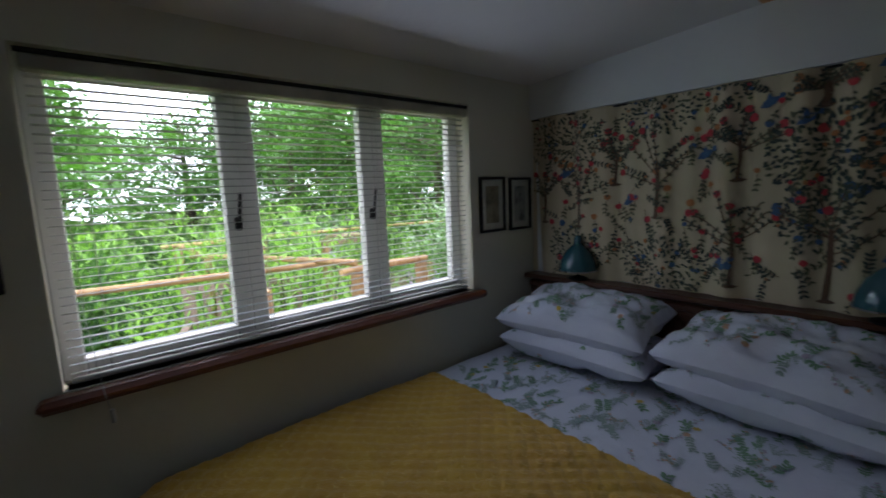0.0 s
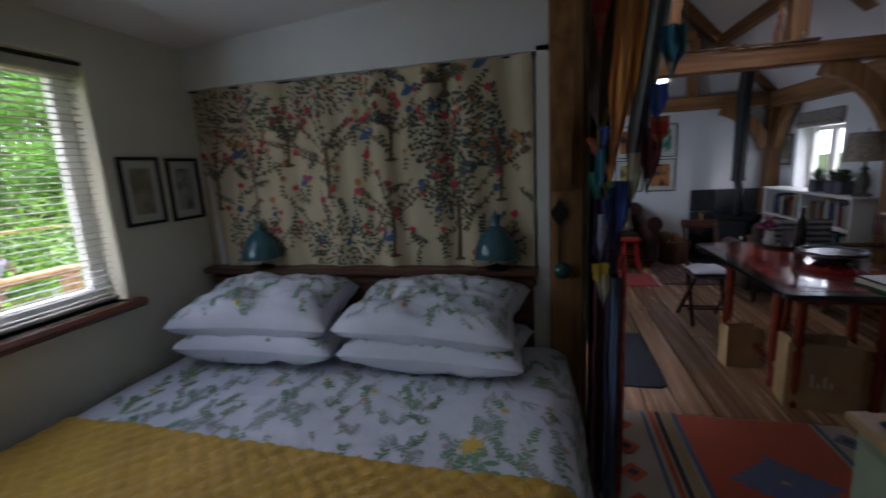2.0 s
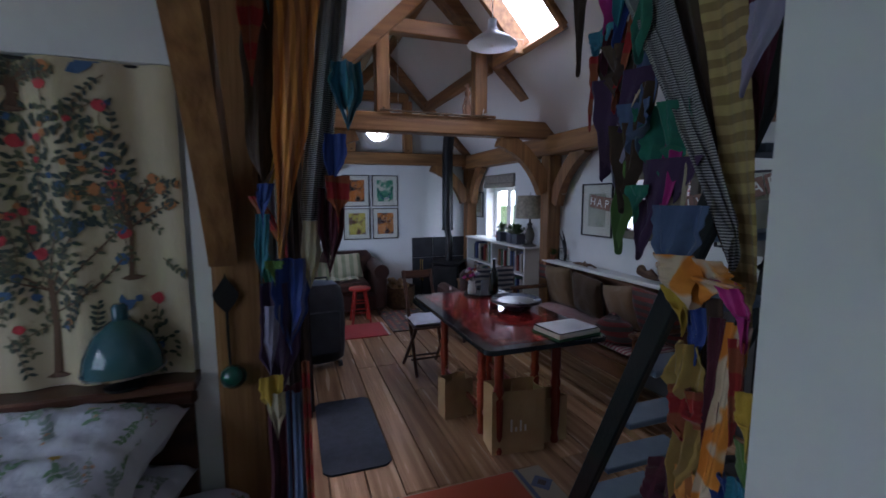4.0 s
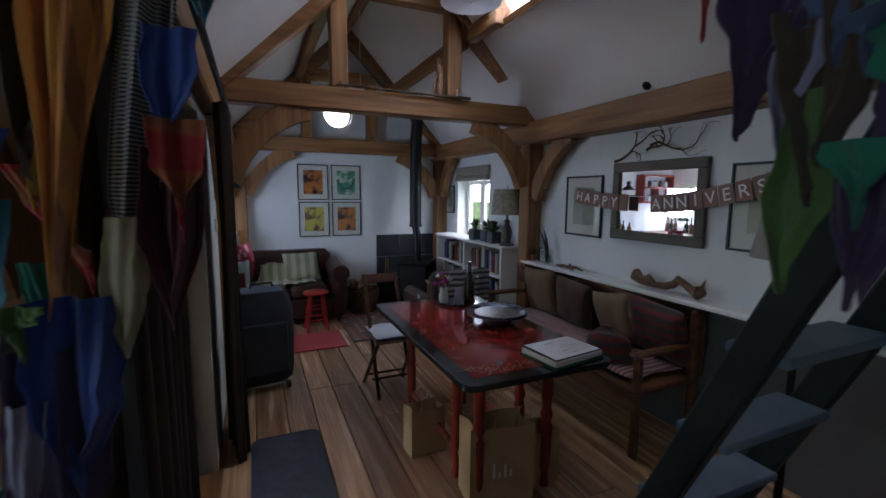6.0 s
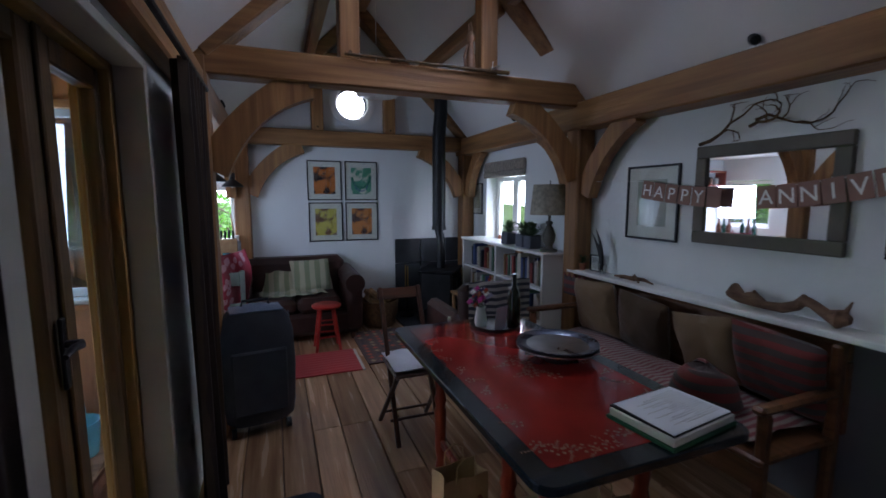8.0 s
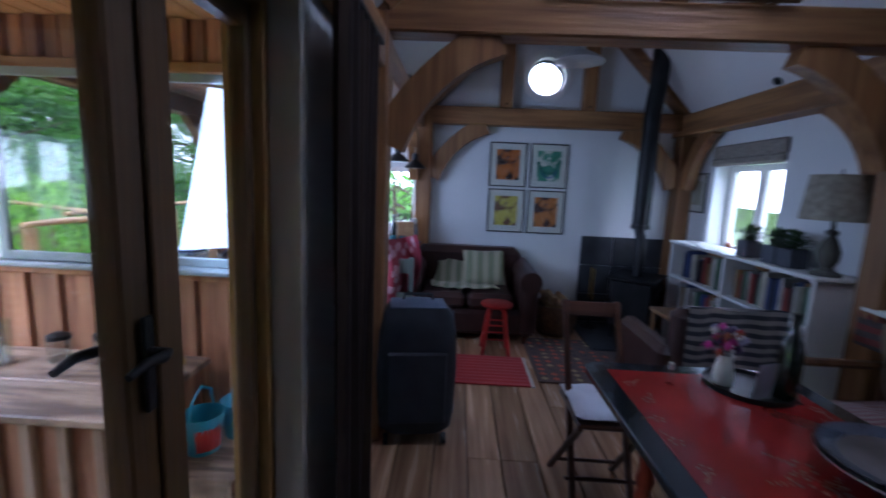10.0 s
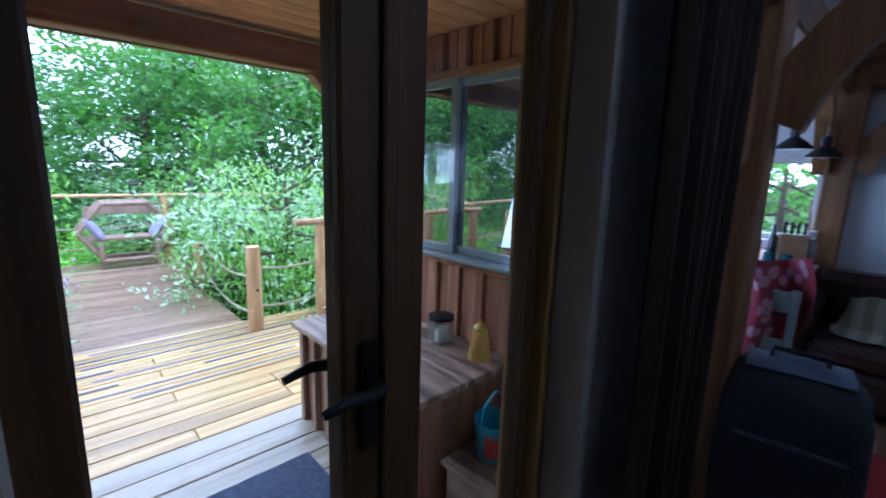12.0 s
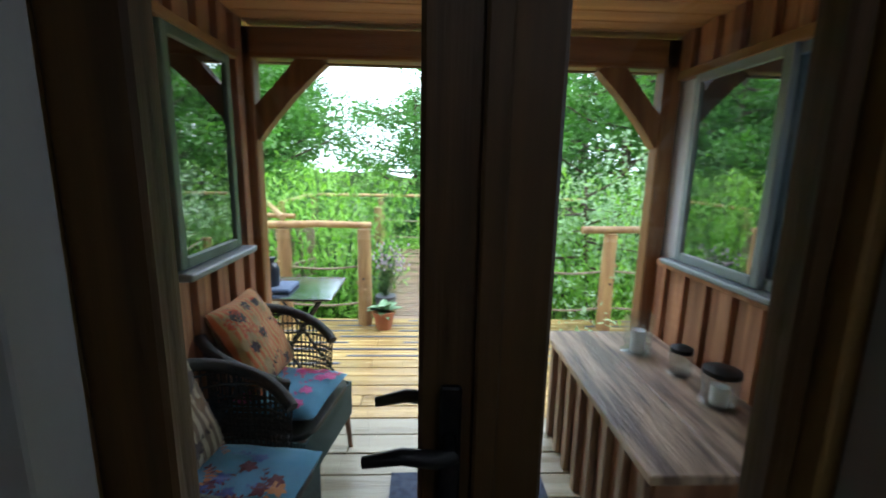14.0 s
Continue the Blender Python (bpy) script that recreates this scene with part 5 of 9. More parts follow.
part("rim", Geo().lathe([(0.178, 0.058), (0.184, 0.059), (0.184, 0.065), (0.178, 0.065)], n=40), CHROME, bo)
pa = thing("papers", "stack of printed sheets on a green folder", "papers", (4.06, -1.56, 0.752), 8)
part("folder", Geo().cbox(-0.12, 0.12, -0.16, 0.165, 0, 0.012, 0.002), material("green_card", (0.03, 0.16, 0.07), 0.6, bump=0.03), pa, "green card folder")
part("sheets", Geo().cbox(-0.115, 0.112, -0.155, 0.158, 0.012, 0.036, 0.002), PAPER, pa)
part("magazine", Geo().cbox(-0.108, 0.118, -0.15, 0.15, 0.0365, 0.041, 0.001), BLACK, pa)
SHEETW = material("printer_paper", (0.84, 0.87, 0.9), 0.7, dark=(0.78, 0.81, 0.85), scale=4, bump=0.03)
part("top_sheet", Geo().sheet(lambda u, v: (-0.105 + u * 0.21, -0.15 + v * 0.297, 0.043 + 0.006 * u * v), 6, 8, 0.0006), SHEETW, pa)
g = Geo()
for i in range(17):
    g.box(-0.085 + i * 0.0098, -0.0828 + i * 0.0098, -0.12, 0.05 + 0.07 * math.sin(i * 2.3), 0.0492, 0.0495)
part("text_lines", g, ENGRAVE, pa, kind="stuff")
tr = thing("tray", "round black tray on the table", "tray", (5.2, -1.52, 0.754))
part("tray_body", Geo().lathe([(0.0, 0.004), (0.135, 0.004), (0.14, 0.018), (0.145, 0.018), (0.142, 0.0), (0.0, 0.0)], n=32), BLACK, tr, smooth=True)
va = thing("flower_vase", "white jug of sweet peas in pink, white and purple", "vase", (5.22, -1.44, 0.758))
part("jug", Geo().lathe([(0.0, 0), (0.03, 0), (0.036, 0.03), (0.03, 0.07), (0.024, 0.09), (0.03, 0.11), (0.026, 0.11), (0.02, 0.085), (0.0, 0.08)], n=20), WHITE, va, smooth=True)
random.seed(8)
for k, m in enumerate((SC["pink"], WHITE, SC["purple"], SC["red"], SC["lilac"])):
    g = Geo()
    for _ in range(9):
        a, r, z = random.uniform(0, 6.28), random.uniform(0.01, 0.07), random.uniform(0.13, 0.21)
        c = Vector((r * math.cos(a), r * math.sin(a), z))
        g.sheet(lambda u, v: c + Vector((0.017 * (u - 0.5) * 2, 0.013 * (v - 0.5) * 2, 0.012 * math.cos((u - .5) * 4) + 0.006 * math.sin(v * 5))), 4, 4)
    part("petals", g, m, va, smooth=True, kind="stuff")
g = Geo()
for k in range(14):
    a = k * 0.9
    g.tube([(0, 0, 0.08), (0.02 * math.cos(a), 0.02 * math.sin(a), 0.13), (0.05 * math.cos(a), 0.05 * math.sin(a), 0.19)], 0.0013, 4)
LEAFM = material("house_leaf", (0.06, 0.13, 0.035), 0.5, dark=(0.035, 0.08, 0.02), scale=6, bump=0.1)
part("stems", g, LEAFM, va)
bt = thing("wine_bottle", "dark green wine bottle", "bottle", (5.13, -1.60, 0.758))
BOT = material("dark_bottle_glass", (0.012, 0.02, 0.01), 0.06, bump=0.0, coat=1.0)
part("bottle", Geo().lathe([(0.0, 0), (0.036, 0), (0.037, 0.01), (0.037, 0.17), (0.03, 0.2), (0.014, 0.23), (0.013, 0.29), (0.015, 0.292), (0.015, 0.3), (0, 0.3)], n=24), BOT, bt, smooth=True)
cd = thing("card", "pale blue greeting card standing on the tray", "card", (5.12, -1.49, 0.758))
part("card_leaf", Geo().sheet(lambda u, v: (-0.02 - 0.03 * v, -0.045 + u * 0.09, v * 0.13), 2, 2, 0.001).move(pose(0, 0, 0, 0, 6, 20)), material("pale_card", (0.62, 0.68, 0.8), 0.6, bump=0.02), cd)
gb = thing("spray_bottle", "tiny clear bottle with a white cap", "bottle", (5.2, -1.24, 0.7535))
CLEAR = glass("clear_glass", (0.955, 0.985, 0.985), 0.01, 0.95, 0.08)
part("body", Geo().lathe([(0, 0), (0.014, 0), (0.015, 0.045), (0.008, 0.052), (0.007, 0.058), (0, 0.058)], n=16), CLEAR, gb, smooth=True)
part("cap", Geo().lathe([(0.008, 0.056), (0.009, 0.058), (0.008, 0.08), (0, 0.081)], n=12), WHITE, gb, smooth=True)

# folding chair
fc = thing("folding_chair", "dark wooden folding chair with a white seat pad", "chair")
for y in (-1.3, -0.98):
    part("back_leg", Geo().bar((5.78, y, 0.0), (5.40, y + (0.02 if y < -1.1 else -0.02), 0.44), 0.026, 0.022), DARKWOOD, fc)
    part("front_leg", Geo().bar((5.42, y + (0.03 if y < -1.1 else -0.03), 0.0), (5.86, y + (0.03 if y < -1.1 else -0.03), 0.88), 0.026, 0.03), DARKWOOD, fc)
part("back_rail", Geo().bar((5.845, -1.29, 0.84), (5.845, -0.99, 0.84), 0.018, 0.075, (0.3, 0, 1)), DARKWOOD, fc)
part("seat", Geo().cbox(5.40, 5.74, -1.29, -0.99, 0.43, 0.452, 0.006), DARKWOOD, fc)
for x, z in ((5.49, 0.14), (5.70, 0.095)):
    part("stretcher", Geo().tube([(x, -1.3, z), (x, -0.98, z)], 0.009, 8), DARKWOOD, fc)
g = Geo()
cushion(g, 0.34, 0.31, 0.05, n=12)
part("seat_pad", g.move(Matrix.Translation((5.57, -1.14, 0.478))), QW, fc, "white cotton seat pad", True)

# settle
st = thing("settle", "long oak settle with panelled back", "bench")
OLDOAK = material("dark_old_oak", (0.2, 0.085, 0.032), 0.4, dark=(0.09, 0.036, 0.015), scale=5, stretch=(0.3, 4, 4), bump=0.2, coat=0.2)
part("seat", Geo().cbox(4.12, 5.84, -2.66, -2.14, 0.40, 0.435, 0.01), OLDOAK, st)
part("front_rail", Geo().cbox(4.14, 5.82, -2.17, -2.15, 0.29, 0.40, 0.004), OLDOAK, st)
part("back_rail", Geo().cbox(4.12, 5.84, -2.70, -2.66, 0.765, 0.85, 0.012), OLDOAK, st)
part("low_rail", Geo().cbox(4.12, 5.84, -2.70, -2.665, 0.435, 0.5, 0.004), OLDOAK, st)
for i in range(5):
    x = 4.14 + i * 0.336
    part("stile", Geo().cbox(x - 0.02, x + 0.04, -2.70, -2.665, 0.5, 0.765, 0.003), OLDOAK, st)
    part("panel", Geo().cbox(x + 0.04, x + 0.316, -2.695, -2.68, 0.5, 0.765, 0.006), OLDOAK, st)
for x in (4.12, 5.79):
    part("end", Geo().cbox(x, x + 0.045, -2.66, -2.60, 0.0, 0.85, 0.012).cbox(x, x + 0.045, -2.20, -2.15, 0, 0.62, 0.012), OLDOAK, st)
    part("arm", Geo().cbox(x - 0.008, x + 0.053, -2.62, -2.12, 0.62, 0.655, 0.014), OLDOAK, st)
STR = stripes("pink_striped_pad", (0.24, 0.06, 0.07), (0.36, 0.30, 0.26), 9, (1, 0, 0))
g = Geo()
cushion(g, 1.6, 0.44, 0.07, n=20)
tagged(part("seat_pad", g.move(Matrix.Translation((4.98, -2.4, 0.468))), STR, smooth=True), "long pink and cream striped pad on the settle", "cushion")
part("foot_board", Geo().cbox(3.9, 5.9, -2.12, -2.06, 0.0, 0.05, 0.006), PALEWOOD, kind="structure", label="pale board along the floor by the settle")
KILIMC = stripes("kilim_cushion", (0.16, 0.025, 0.02), (0.06, 0.045, 0.04), 5, (0, 0, 1))
BEIGE = cloth("beige_linen", (0.21, 0.13, 0.065), weave=120)
OLIVE = cloth("olive_wool", (0.08, 0.045, 0.02))
for i, (x, m, lab, tilt, sz) in enumerate(((4.33, KILIMC, "dark red geometric kilim cushion leaning on the settle", 22, 0.40), (4.66, BEIGE, "beige linen cushion with a brown leaf on the settle", 16, 0.38), (5.12, OLIVE, "olive brown cushion leaning on the settle", 12, 0.38), (5.55, BEIGE, "beige cushion at the far end of the settle", 10, 0.4))):
    g = Geo()
    fns = cushion(g, sz, sz, 0.15, n=16, seed=i * 3)
    M = Matrix.Translation((x, -2.545, 0.50 + sz * 0.46)) @ pose(0, 0, 0, 90 - tilt, 0, 0) @ pose(0, 0, 0, 0, 0, (6, -10, 5, -4)[i])
    ob = thing("cushion", lab, "cushion", group="cushions on the settle")
    part("cover", g.move(M), m, ob, smooth=True)
    if i == 1:
        P = Print(lambda a, b: tuple(M @ (Vector(fns[0](a / sz + 0.5, b / sz + 0.5)) + Vector((0, 0, 0.003)))))
        for a in (-0.9, -0.2, 0.6, 1.3, 2.1, 2.9):
            P.leaf("b", 0.0, 0.02, a, 0.11, 0.05)
        P.stem("b", [(0, 0.02), (-0.02, -0.12)], 0.008)
        P.put({"b": TRUNK}, ob, "leaf_print")
    if i == 0:
        P = Print(lambda a, b: tuple(M @ (Vector(fns[0](a / sz + 0.5, b / sz + 0.5)) + Vector((0, 0, 0.003)))))
        for a in (-0.12, 0, 0.12):
            for b in (-0.12, 0, 0.12):
                P.poly("w", [(a - 0.045, b), (a, b - 0.045), (a + 0.045, b), (a, b + 0.045)])
                P.blob("k", a, b, 0.02, 6)
        P.put({"w": BEIGE, "k": SC["blue"]}, ob, "woven_print")
zz = Geo().sheet(lambda u, v: (5.66 + 0.24 * u, -2.52, 0.72 + v * (0.12 + 0.05 * abs(((u * 4) % 1) * 2 - 1))), 24, 2, 0.01)
tagged(part("throw_blanket", zz, KILIMC), "red and cream zigzag blanket over the settle end", "blanket")
dog = thing("cloth_bag", "crumpled dark patterned cloth bag on the settle", "bag", (4.5, -2.3, 0.505))
part("bag_body", Geo().sheet(lambda u, v: ((0.17 + 0.03 * noise.noise(Vector((u * 5, v * 4, 2)))) * math.cos(u * 6.283) * math.sin(v * 1.571 + 0.0), (0.13 + 0.03 * noise.noise(Vector((u * 5, v * 4, 7)))) * math.sin(u * 6.283) * math.sin(v * 1.571), 0.17 * math.cos(v * 1.571) * (1 + 0.3 * noise.noise(Vector((u * 4, v * 3, 1)))) - 0.0), 28, 12), KILIMC, dog, smooth=True)

# shelf ledge and its things
structure("wall_ledge", Geo().cbox(2.4, 5.99, -2.765, -2.60, 0.868, 0.90, 0.006), WHITE, "long white-painted ledge above the wainscot")
dw = thing("driftwood", "gnarled brown piece of driftwood", "driftwood", (4.35, -2.68, 0.90))
WOODY = material("driftwood_surface", (0.26, 0.15, 0.085), 0.8, dark=(0.12, 0.06, 0.035), scale=9, stretch=(1, 3, 3), bump=0.9, bump_scale=25)
part("trunk", Geo().tube([(0.33, 0, 0.05), (0.3, 0.0, 0.075), (0.25, 0.01, 0.05), (0.2, 0.0, 0.055), (0.14, 0, 0.035), (0.06, 0, 0.04), (0.0, 0, 0.065), (-0.03, 0, 0.10), (-0.07, 0, 0.085), (-0.12, 0.0, 0.055), (-0.17, 0, 0.045), (-0.21, 0, 0.05)], [0.02, 0.045, 0.03, 0.04, 0.022, 0.025, 0.025, 0.028, 0.022, 0.024, 0.045, 0.02], 12), WOODY, dw, smooth=True)
part("stub", Geo().tube([(0.2, 0, 0.06), (0.19, 0.01, 0.10)], [0.018, 0.007], 8).tube([(-0.19, 0, 0.08), (-0.21, 0, 0.13)], [0.012, 0.004], 8), WOODY, dw, smooth=True)
an = thing("antler_branch", "small bleached forked branch", "driftwood", (5.35, -2.67, 0.90))
part("branch", Geo().tube([(0.17, 0, 0.012), (0.08, 0, 0.02), (0.0, 0, 0.018), (-0.1, 0.01, 0.03), (-0.17, 0, 0.012)], [0.008, 0.014, 0.016, 0.012, 0.006], 8).tube([(0.0, 0, 0.02), (-0.04, 0.03, 0.05), (-0.1, 0.05, 0.012)], [0.012, 0.01, 0.006], 8).tube([(0.08, 0, 0.02), (0.1, 0.03, 0.012)], [0.01, 0.005], 8), WOODY, an, smooth=True)
fe = thing("feather_vase", "tall dark feathers in a small clear glass", "ornament", (5.66, -2.68, 0.90))
part("glass", Geo().lathe([(0.0, 0.003), (0.022, 0.003), (0.028, 0.08), (0.03, 0.08), (0.024, 0.0), (0, 0)], n=16), CLEAR, fe, smooth=True)
for k, (l, d) in enumerate(((0.36, 0.10), (0.3, 0.06), (0.33, 0.13))):
    part("feather", Geo().sheet(lambda u, v: (d * v * v + (u - 0.5) * 0.035 * math.sin(math.pi * min(1, v * 1.02)), 0.008 * k, 0.02 + l * v - 0.03 * v * v), 4, 14, 0.001), BLACK, fe)
sp = thing("small_plant", "little potted plant with red tips", "plant", (5.88, -2.67, 0.90))
TERRA = material("terracotta", (0.42, 0.15, 0.07), 0.75, dark=(0.3, 0.1, 0.05), scale=7, bump=0.2)
part("pot", Geo().lathe([(0.0, 0), (0.022, 0), (0.03, 0.045), (0.033, 0.045), (0.033, 0.055), (0.026, 0.055), (0, 0.05)], n=16), TERRA, sp, smooth=True)


def leafy(n, r, h, leaf, seed, droop=0.0, up=0.6):
    rnd = random.Random(seed)
    g = Geo()
    for _ in range(n):
        a, e, l = rnd.uniform(0, 6.283), rnd.uniform(0.1, 1.4), rnd.uniform(0.4, 1)
        d = Vector((math.cos(a) * math.cos(e), math.sin(a) * math.cos(e), math.sin(e) * up + 0.1)) * l
        c = Vector((d.x * r, d.y * r, d.z * h))
        s = Vector((-math.sin(a), math.cos(a), 0)) * leaf * 0.28
        t = (d.normalized() + Vector((0, 0, -droop))) * leaf
        g.add([c, c + t * 0.45 + s, c + t, c + t * 0.45 - s], [(0, 1, 2, 3)])
        g.tube([(0, 0, 0), c * 0.6 + Vector((0, 0, 0.02 * h)), c], 0.0012, 3, False)
    return g


part("leaves", leafy(40, 0.05, 0.09, 0.03, 3).move(Matrix.Translation((0, 0, 0.05))), LEAFM, sp)
picture("picture", "small leaning black-framed photograph on the ledge", (5.78, -2.72, 0.965), 0.11, 0.13, 180, BLACK, ENGRAVE, 0.012, 0.008)

# pictures, mirror
MURK = material("pale_watercolour", (0.5, 0.5, 0.42), 0.7, dark=(0.3, 0.32, 0.26), scale=6, bump=0.02)
LAND = material("faint_landscape", (0.55, 0.52, 0.4), 0.7, dark=(0.32, 0.3, 0.22), scale=5, bump=0.02)
picture("picture", "black-framed pale print on the white wall", (5.31, -2.763, 1.44), 0.43, 0.50, 180, BLACK, MURK, 0.08, 0.014)
picture("picture", "large black-framed faint landscape behind the bunting", (3.87, -2.763, 1.47), 0.43, 0.50, 180, BLACK, LAND, 0.09, 0.014)
picture("picture", "small dark-framed sketch beside the window", (8.07, -2.763, 1.46), 0.40, 0.38, 180, BLACK, LAND, 0.06, 0.014)
mi = thing("mirror", "wall mirror in a broad grey-brown frame", "mirror", (4.60, -2.763, 1.49), 180)
TAUPE = material("taupe_frame", (0.13, 0.115, 0.085), 0.6, dark=(0.1, 0.085, 0.06), scale=6, bump=0.15)
mw, mh, fw = 0.76, 0.565, 0.07
part("frame", Geo().cbox(-mw / 2, mw / 2, -0.03, 0, -mh / 2, -mh / 2 + fw, 0.006).cbox(-mw / 2, mw / 2, -0.03, 0, mh / 2 - fw, mh / 2, 0.006).cbox(-mw / 2, -mw / 2 + fw, -0.03, 0, -mh / 2 + fw, mh / 2 - fw, 0.006).cbox(mw / 2 - fw, mw / 2, -0.03, 0, -mh / 2 + fw, mh / 2 - fw, 0.006), TAUPE, mi)
MIRR = material("mirror_silver", (0.9, 0.9, 0.9), 0.02, metal=1.0, dark=(0.88, 0.88, 0.88), bump=0.0, rough_var=0.0)
part("glass", Geo().box(-mw / 2 + fw, mw / 2 - fw, -0.012, -0.006, -mh / 2 + fw, mh / 2 - fw), MIRR, mi)
tw = thing("twig", "dark contorted twig with fairy lights over the mirror", "branch", (4.62, -2.72, 1.775))
random.seed(21)
g = Geo()


def twig(p, d, l, r, depth):
    pts, rad = [p], [r]
    for i in range(5):
        d = (d + Vector((random.uniform(-0.7, 0.7), random.uniform(-0.15, 0.15), random.uniform(-0.6, 0.6)))).normalized()
        p = p + d * l / 5
        p.z = min(max(p.z, 0.008), 0.2)
        pts.append(p)
        rad.append(r * (1 - 0.13 * (i + 1)))
    g.tube(pts, rad, 6)
    if depth:
        for q in (pts[2], pts[3], pts[5]):
            twig(q, (d + Vector((random.uniform(-1, 1), 0, random.uniform(-0.4, 1)))).normalized(), l * 0.55, r * 0.5, depth - 1)


twig(Vector((0.33, 0, 0.008)), Vector((-0.9, 0, 0.12)), 0.34, 0.011, 2)
twig(Vector((0.05, 0, 0.07)), Vector((-0.7, 0, 0.5)), 0.22, 0.010, 2)
twig(Vector((0.02, 0, 0.10)), Vector((-1, 0, 0.1)), 0.32, 0.009, 2)
part("branch", g, DOORWOOD, tw)

# bunting
bu = thing("bunting", "pink card bunting with white letters HAPPY ANNIVERSARY", "bunting")
PINKC = material("dusty_pink_card", (0.3, 0.17, 0.13), 0.8, dark=(0.24, 0.13, 0.10), scale=8, bump=0.05)
text = "HAPPY   ANNIVERSARY"
XA, XB = 5.36, 3.54
def bun(t):
    return XA + (XB - XA) * t, 1.585 + 0.16 * t * t - 0.09 * math.sin(math.pi * t)
n = len(text)
for i, chx in enumerate(text):
    x, z = bun((i + 0.5) / n * 0.98 + 0.01)
    x2, z2 = bun((i + 1.5) / n * 0.98 + 0.01)
    tilt = math.degrees(math.atan2(z2 - z, x2 - x)) + 180
    if chx == " " and i != 5:
        continue
    c = Geo().cbox(-0.044, 0.044, -0.0015, 0.0015, -0.058, 0.058, 0.0008)
    card = part("pennant", c, PINKC, bu)
    card.matrix_basis = Matrix.Translation((x, -2.70, z - 0.05)) @ pose(0, 0, 0, 0, tilt, 180)
    if chx != " ":
        lt = lettering(chx, 0.105, (0, -0.0022, -0.036), 90, 0, 0, WHITE, "letter", card, 0.0006)
part("string", Geo().tube([(5.86, -2.66, 1.60)] + [(bun(t / 20)[0], -2.70, bun(t / 20)[1]) for t in range(21)] + [(2.9, -2.66, 1.95)], 0.0015, 5), WHITE, bu)

# floor lamp near
fl = thing("floor_lamp", "tall dark turned floor lamp with a cream drum shade", "floor lamp", (3.52, -2.42, 0))
SHADE = material("cream_shade", (0.26, 0.26, 0.24), 0.85, dark=(0.22, 0.22, 0.2), scale=6, bump=0.1, bump_scale=200)
part("base", Geo().lathe([(0, 0), (0.14, 0), (0.14, 0.02), (0.06, 0.035), (0.03, 0.06), (0.02, 0.09)], n=24), IRON, fl, smooth=True)
part("stem", Geo().lathe([(0.018, 0.09), (0.016, 0.9), (0.02, 1.0), (0.034, 1.02), (0.02, 1.03), (0.028, 1.10), (0.022, 1.16), (0.045, 1.18), (0.02, 1.20), (0.012, 1.22), (0.012, 1.36)], n=16), IRON, fl, smooth=True)
part("shade", Geo().lathe([(0.20, 1.26), (0.15, 1.54), (0.148, 1.54), (0.198, 1.26)], n=36), SHADE, fl, smooth=True)

# lamps on beams
def spot(at, rz):
    ob = thing("spotlight", "small dark adjustable spotlight on the oak beam", "spotlight", at, rz, group="beam spotlights")
    part("base", Geo().cbox(-0.04, 0.04, -0.015, 0.015, 0, 0.012, 0.004), WHITE, ob)
    part("head", Geo().lathe([(0.0, -0.03), (0.02, -0.028), (0.032, 0.0), (0.036, 0.03), (0.03, 0.032), (0.0, 0.02)], n=16).move(Matrix.Translation((0.01, 0.0, 0.05)) @ pose(0, 0, 0, 60, 0, 30)), IRON, ob, smooth=True)
    part("bracket", Geo().tube([(0, 0, 0.01), (0, 0.01, 0.05)], 0.005, 6), IRON, ob)
spot((4.6, -2.62, 2.202), 0)
spot((6.9, -2.62, 2.202), 20)
spot((7.2, 0.0, 2.187), 200)

sw = thing("light_switch", "white plastic light switch on the wall by the dark curtain", "light switch", (5.72, 0.03, 1.31))
part("plate", Geo().cbox(-0.043, 0.043, -0.01, 0.0, -0.043, 0.043, 0.003), WHITE, sw)
part("rocker", Geo().cbox(-0.012, 0.012, -0.015, -0.01, -0.02, 0.02, 0.002), WHITE, sw)

# tie beam things
sq = thing("hare_figure", "small brown wooden hare figure standing on the tie beam", "figurine", (5.95, -1.70, 2.335))
FIG = material("carved_wood", (0.26, 0.12, 0.06), 0.5, dark=(0.15, 0.07, 0.035), scale=10, bump=0.2)
part("figure", Geo().lathe([(0.0, 0), (0.035, 0), (0.032, 0.1), (0.024, 0.16), (0.018, 0.2), (0.03, 0.225), (0.03, 0.25), (0.015, 0.275), (0.0, 0.285)], n=16).tube([(0.0, 0.01, 0.27), (0, 0.02, 0.33)], [0.01, 0.004], 8).tube([(0.0, -0.01, 0.27), (0, 0.0, 0.34)], [0.01, 0.004], 8).tube([(-0.02, 0.03, 0.19), (-0.03, 0.06, 0.1), (-0.03, 0.05, 0.0)], [0.008, 0.009, 0.008], 8), FIG, sq, smooth=True)
tagged(part("stick", Geo().tube([(5.87, -0.82, 2.348), (5.87, -1.2, 2.346), (5.87, -1.7, 2.343), (5.87, -1.96, 2.345)], [0.01, 0.009, 0.012, 0.015], 8), DOORWOOD), "dark walking stick lying along the tie beam", "stick")
tagged(part("model_plane", Geo().tube([(5.9, -1.62, 2.345), (5.9, -1.92, 2.352)], 0.006, 6).bar((5.78, -1.84, 2.36), (6.0, -1.84, 2.36), 0.03, 0.004).tube([(5.9, -1.84, 2.34), (5.9, -1.85, 2.42)], 0.003, 5), WHITE), "white model on the tie beam", "ornament")


